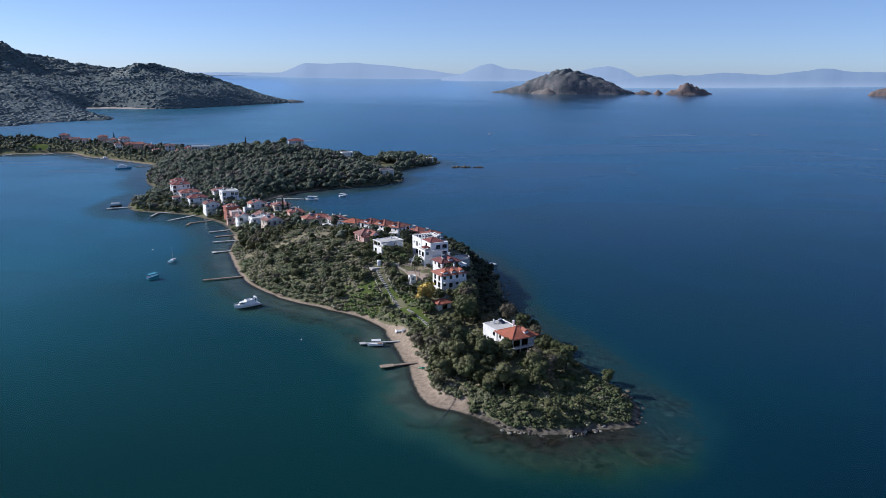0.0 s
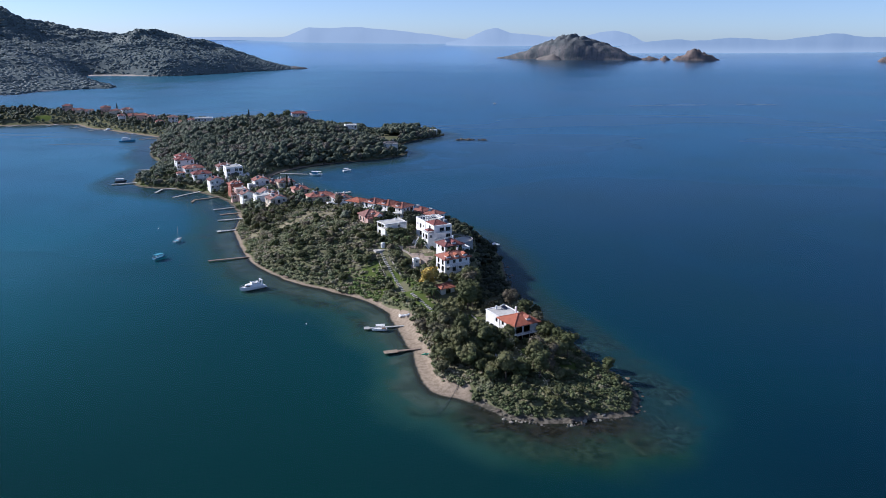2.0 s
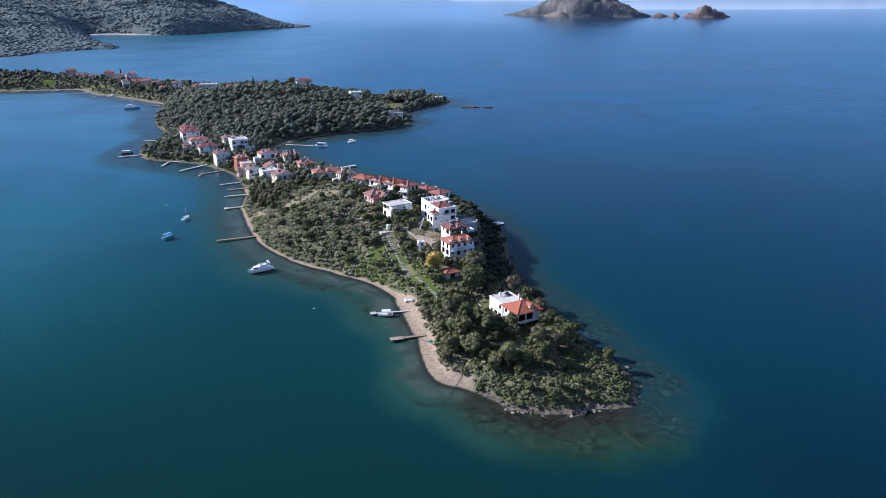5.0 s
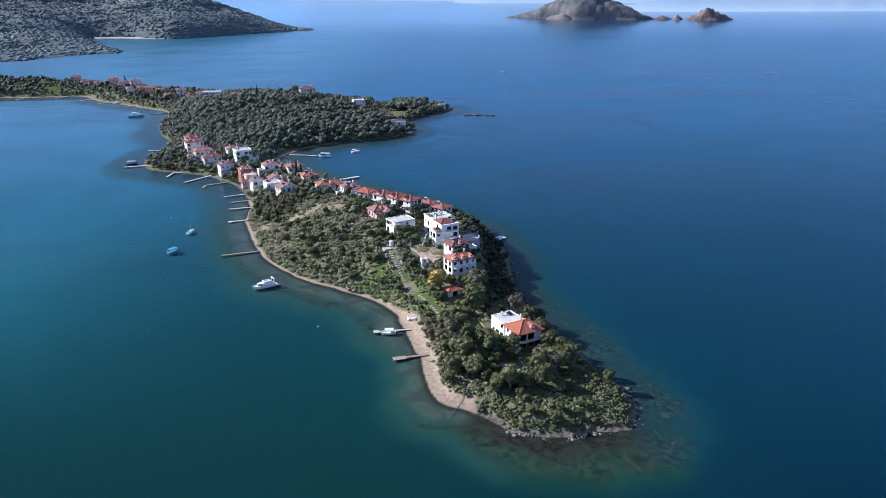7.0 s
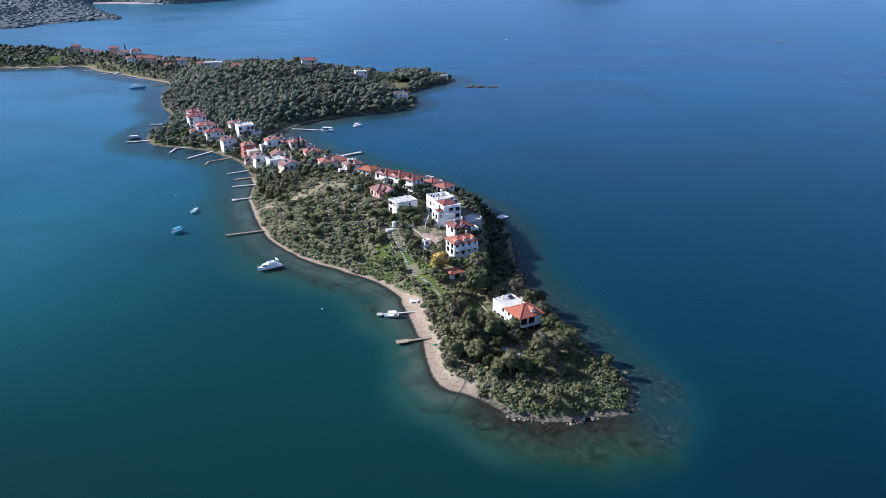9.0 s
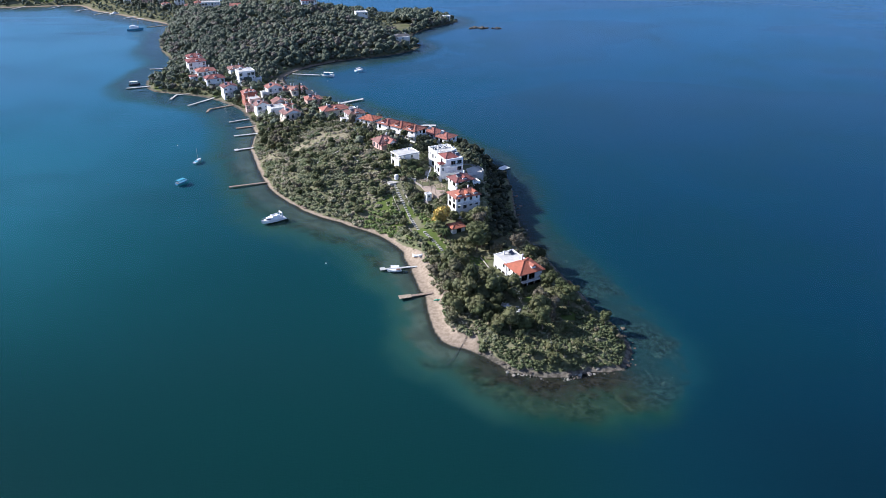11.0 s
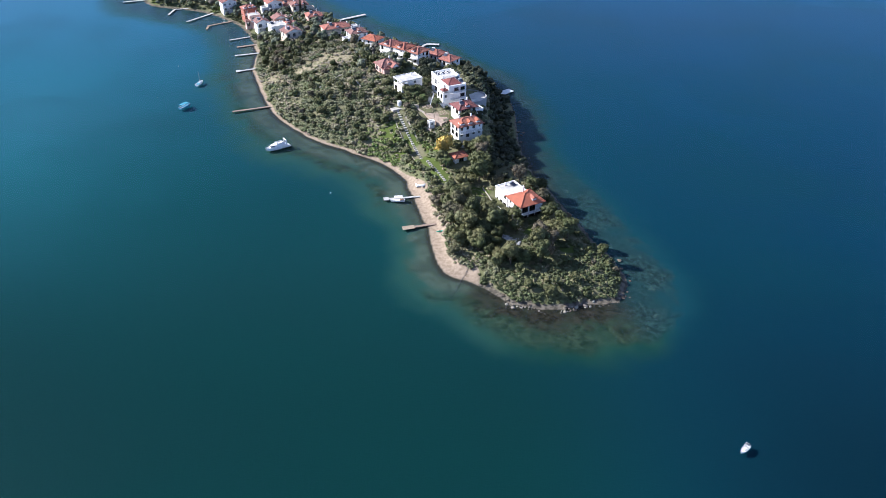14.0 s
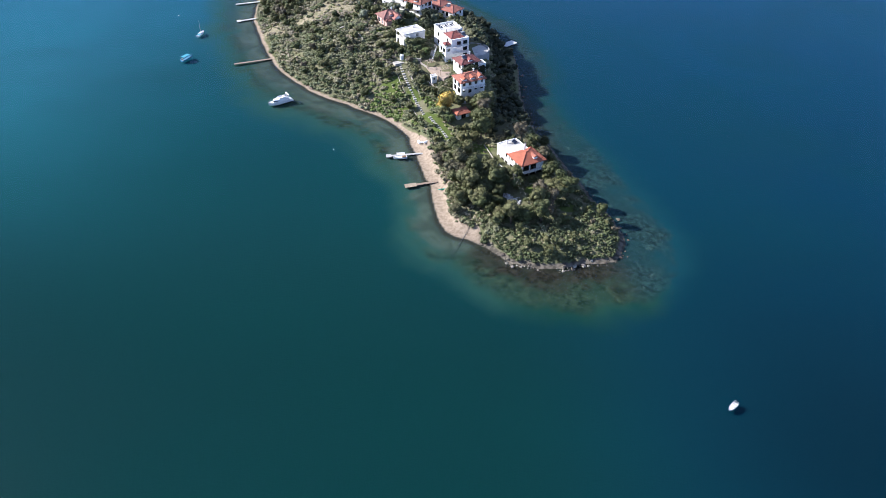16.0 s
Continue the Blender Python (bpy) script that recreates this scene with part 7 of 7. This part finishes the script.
joined(FAR_WOODS, edge, "copse", "mixed trees and shrubs between the village and the wood", LEAF_WOOD, (0.4, 0.85))
lots = dice.random(len(village))
joined(WOODS, [p for p, k in zip(village, lots) if k < 0.42], "garden_trees", "green garden trees and shrubs among the village houses", LEAF_GARDEN, (0.34, 0.85))
joined(WOODS, [p for p, k in zip(village, lots) if 0.42 <= k < 0.78], "garden_trees", "dark evergreen trees among the village houses", LEAF_WOOD, (0.38, 1.0))
joined(WOODS, [p for p, k in zip(village, lots) if k >= 0.78], "garden_trees", "grey-brown bare trees among the village houses", LEAF_WOOD_GREY, (0.34, 0.8))
spots = sow(-285, -10, 520, 830, 5.1, lambda x, y: shore(x, y) > 1.4 and free(x, y, 1.0) and (y > 545 - 0.25 * (x + 130) * (x > -130) or y > 560) and not (x > -208 and y < 552) and x + y > 250 and not (-90 < x < -46 and y > 682))
coast_trees = sow(-290, -10, 540, 830, 3.0, lambda x, y: 0.9 < shore(x, y) < 5.5 and free(x, y, 0.5) and reach(np.array([x]), np.array([y]), BAY_SAND)[0] > 9 and dice.random() < 0.9)
joined(FAR_WOODS, coast_trees, "shore_thicket", "dark low trees hanging over the headland shore", LEAF_WOOD, (0.32, 0.62))
grey = [p for p in spots if dice.random() < 0.26]
joined(WOODS, grey, "winter_wood", "grey-brown half-bare trees scattered through the headland wood", LEAF_WOOD_GREY, (0.6, 1.1))
joined(WOODS, [p for p in spots if p not in set(grey)], "woodland", "dense dark evergreen wood covering the headland", LEAF_WOOD, (0.65, 1.25))
low_trees = sow(-92, -62, 682, 800, 4.0, lambda x, y: shore(x, y) > 2.0 and free(x, y, 0.5) and dice.random() < 0.85)
joined(WOODS, low_trees, "thicket", "low trees on the saddle before the tip of the headland", LEAF_WOOD, (0.30, 0.60))
tall = sow(-64, -34, 735, 790, 4.6, lambda x, y: shore(x, y) > 3.0)
joined(WOODS, tall, "grove", "tall trees on the hillock of the headland", LEAF_WOOD, (0.95, 1.75))
tall = sow(-34, -6, 728, 785, 4.6, lambda x, y: shore(x, y) > 2.0 and free(x, y, 0.5) and dice.random() < 0.8)
joined(WOODS, tall, "grove", "smaller trees on the tip of the headland", LEAF_WOOD, (0.35, 0.95))
for x, y, s in ((-168, 700, 0.95), (-155, 706, 1.1), (-182, 712, 0.9), (-135, 712, 0.85), (-205, 705, 0.8)):
    plant(random.choice(TALL), x, y, s * 1.7, "large round-headed tree on the crest of the headland", "tree", "crest trees", ground_z(x, y) - 2.6)
spots = sow(-225, -200, 480, 530, 5.0, lambda x, y: shore(x, y) > 2.0 and free(x, y, 0.5) and stamped(LAWNS, x, y) < 0.5)
joined(WOODS, spots, "thicket", "dark trees on the small green point", LEAF_WOOD, (0.5, 0.75))
spots = sow(-690, -282, 745, 1010, 5.2, lambda x, y: shore(x, y) > 5 and free(x, y, -1.5) and stamped(LAWNS, x, y) < 0.5 and dice.random() < 0.8)
joined(FAR_WOODS, spots, "woodland", "garden trees along the far neck of land", LEAF_WOOD, (0.35, 0.72))
spots = sow(-690, -300, 780, 1000, 10.5, lambda x, y: shore(x, y) > 14 and free(x, y, -2.0) and stamped(LAWNS, x, y) < 0.4 and dice.random() < 0.55)
joined(FAR_WOODS, spots, "tall_woodland", "tall dark trees standing among the far houses", LEAF_SHADE, (0.7, 1.15))
# pines on the far hills
PINES = [(BALL * dice.uniform(0.90, 1.10, (len(BALL), 1)) * (3.8, 3.8, 1.7) + (0, 0, 0.6), BALL_FACES) for _ in range(6)]
_, hx, hy, hz, hd = HILL
rows, cols = hx.shape
spots, tops = [], []
for _ in range(80000):
    u, v = dice.uniform(0, cols - 1.01), dice.uniform(0, rows - 1.01)
    i, j = int(u), int(v)
    x, y = hx[0, 0] + u * 6.5, hy[0, 0] + v * 6.5
    if hd[j:j + 2, i:i + 2].min() < -6 or x < -0.66 * y - 60:
        continue
    a, b = u - i, v - j
    z = (hz[j, i] * (1 - a) + hz[j, i + 1] * a) * (1 - b) + (hz[j + 1, i] * (1 - a) + hz[j + 1, i + 1] * a) * b
    x, y, z = far_place(x, y, max(z, 1.0) - 1.0)
    spots.append((float(x), float(y)))
    tops.append(float(z))
joined(PINES, spots, "pine_forest", "pine forest covering the far hills, tinted with haze", LEAF_HAZY, (0.6, 1.45), tops)

# ---- rocks ----
RUBBLE = surface("pale_rubble", (0.62, 0.62, 0.62), (0.42, 0.42, 0.43), 1.2, 5.0, 0.9)
points, faces, n = [], [], 0
for k in range(150):
    s = dice.uniform(0, 1)
    x, y = 15.6 + 5.2 * s + dice.normal() * 0.7, 209.6 - 6.0 * s + dice.normal() * 0.8
    points.append(BALL * dice.uniform(0.7, 1.3, (len(BALL), 1)) * dice.uniform(0.15, 0.45) * (1, 1, 0.7) + (x, y, ground_z(x, y) + 0.15))
    faces.append(BALL_FACES + n)
    n += len(BALL)
tagged(new("rubble", mesh_of("rubble", np.concatenate(points), np.concatenate(faces), RUBBLE)), "heap of pale broken stones in a clearing", "rubble", kind="stuff")
BOULDERS = []
for k in range(5):
    bm = bmesh.new()
    bmesh.ops.create_icosphere(bm, subdivisions=2, radius=1.0)
    for v in bm.verts:
        v.co *= 1 + 0.6 * noise.noise(v.co * 1.1 + Vector((k * 7, 0, 0))) + 0.35 * noise.noise(v.co * 2.7 + Vector((0, k * 5, 0)))
        v.co.z *= 0.62
    me = bpy.data.meshes.new("boulder")
    bm.to_mesh(me)
    bm.free()
    me.materials.append(ROCK)
    BOULDERS.append(me)


LIMESTONE = surface("shore_limestone", (0.27, 0.25, 0.21), (0.17, 0.155, 0.13), 0.8, 4.0, 0.9, vary=0.7)
PALE_BOULDERS = []
for me in BOULDERS:
    me = me.copy()
    me.materials.clear()
    me.materials.append(LIMESTONE)
    PALE_BOULDERS.append(me)


def boulder(x, y, z, size, label, group):
    ob = new("boulder", random.choice(BOULDERS))
    ob.matrix_basis = Matrix.LocRotScale((x, y, z), Euler((dice.uniform(-0.3, 0.3), dice.uniform(-0.3, 0.3), dice.uniform(0, 6))), (size * dice.uniform(0.8, 1.4), size, size * dice.uniform(0.7, 1.1)))
    return tagged(ob, label, "rock", group)


edge = COAST[(COAST[:, 1] < 345) & ((COAST[:, 0] > 8) | (COAST[:, 1] < 178))]
for x, y in edge:
    for _ in range(5 if y < 190 else 2):
        px, py = x + dice.normal() * 1.6, y + dice.normal() * 1.6
        boulder(px, py, max(ground_z(px, py), -0.25) + 0.05, 0.18 + 0.65 * dice.random() ** 3, "weathered grey-brown boulder at the water's edge", "shore rocks")
for k in range(70):
    a = dice.uniform(0, 1)
    x, y = 6.0 + 46.0 * a + dice.normal() * 0.9, 182.5 - 11.0 * math.sin(math.pi * min(1.0, a * 1.1)) ** 0.8 + dice.normal() * 1.1
    if -1.5 < shore(x, y) < 2.6:
        ob = boulder(x, y, max(ground_z(x, y), -0.2) + 0.08, 0.2 + 0.45 * dice.random() ** 2, "pale limestone block at the foot of the point", "shore rocks")
        ob.data = random.choice(PALE_BOULDERS)
for k in range(26):
    x = dice.uniform(9, 38)
    boulder(x, 723 + dice.uniform(-3, 3) + 0.1 * x, 0.1, dice.uniform(0.8, 2.0), "low brown rock of the reef off the headland", "reef rocks")
edge = COAST[(COAST[:, 1] > 575) & (COAST[:, 1] < 790) & (COAST[:, 0] > -105)]
for x, y in edge[::2]:
    boulder(x, y, 0.2, dice.uniform(0.7, 1.6), "pale boulder under the headland trees", "headland rocks")
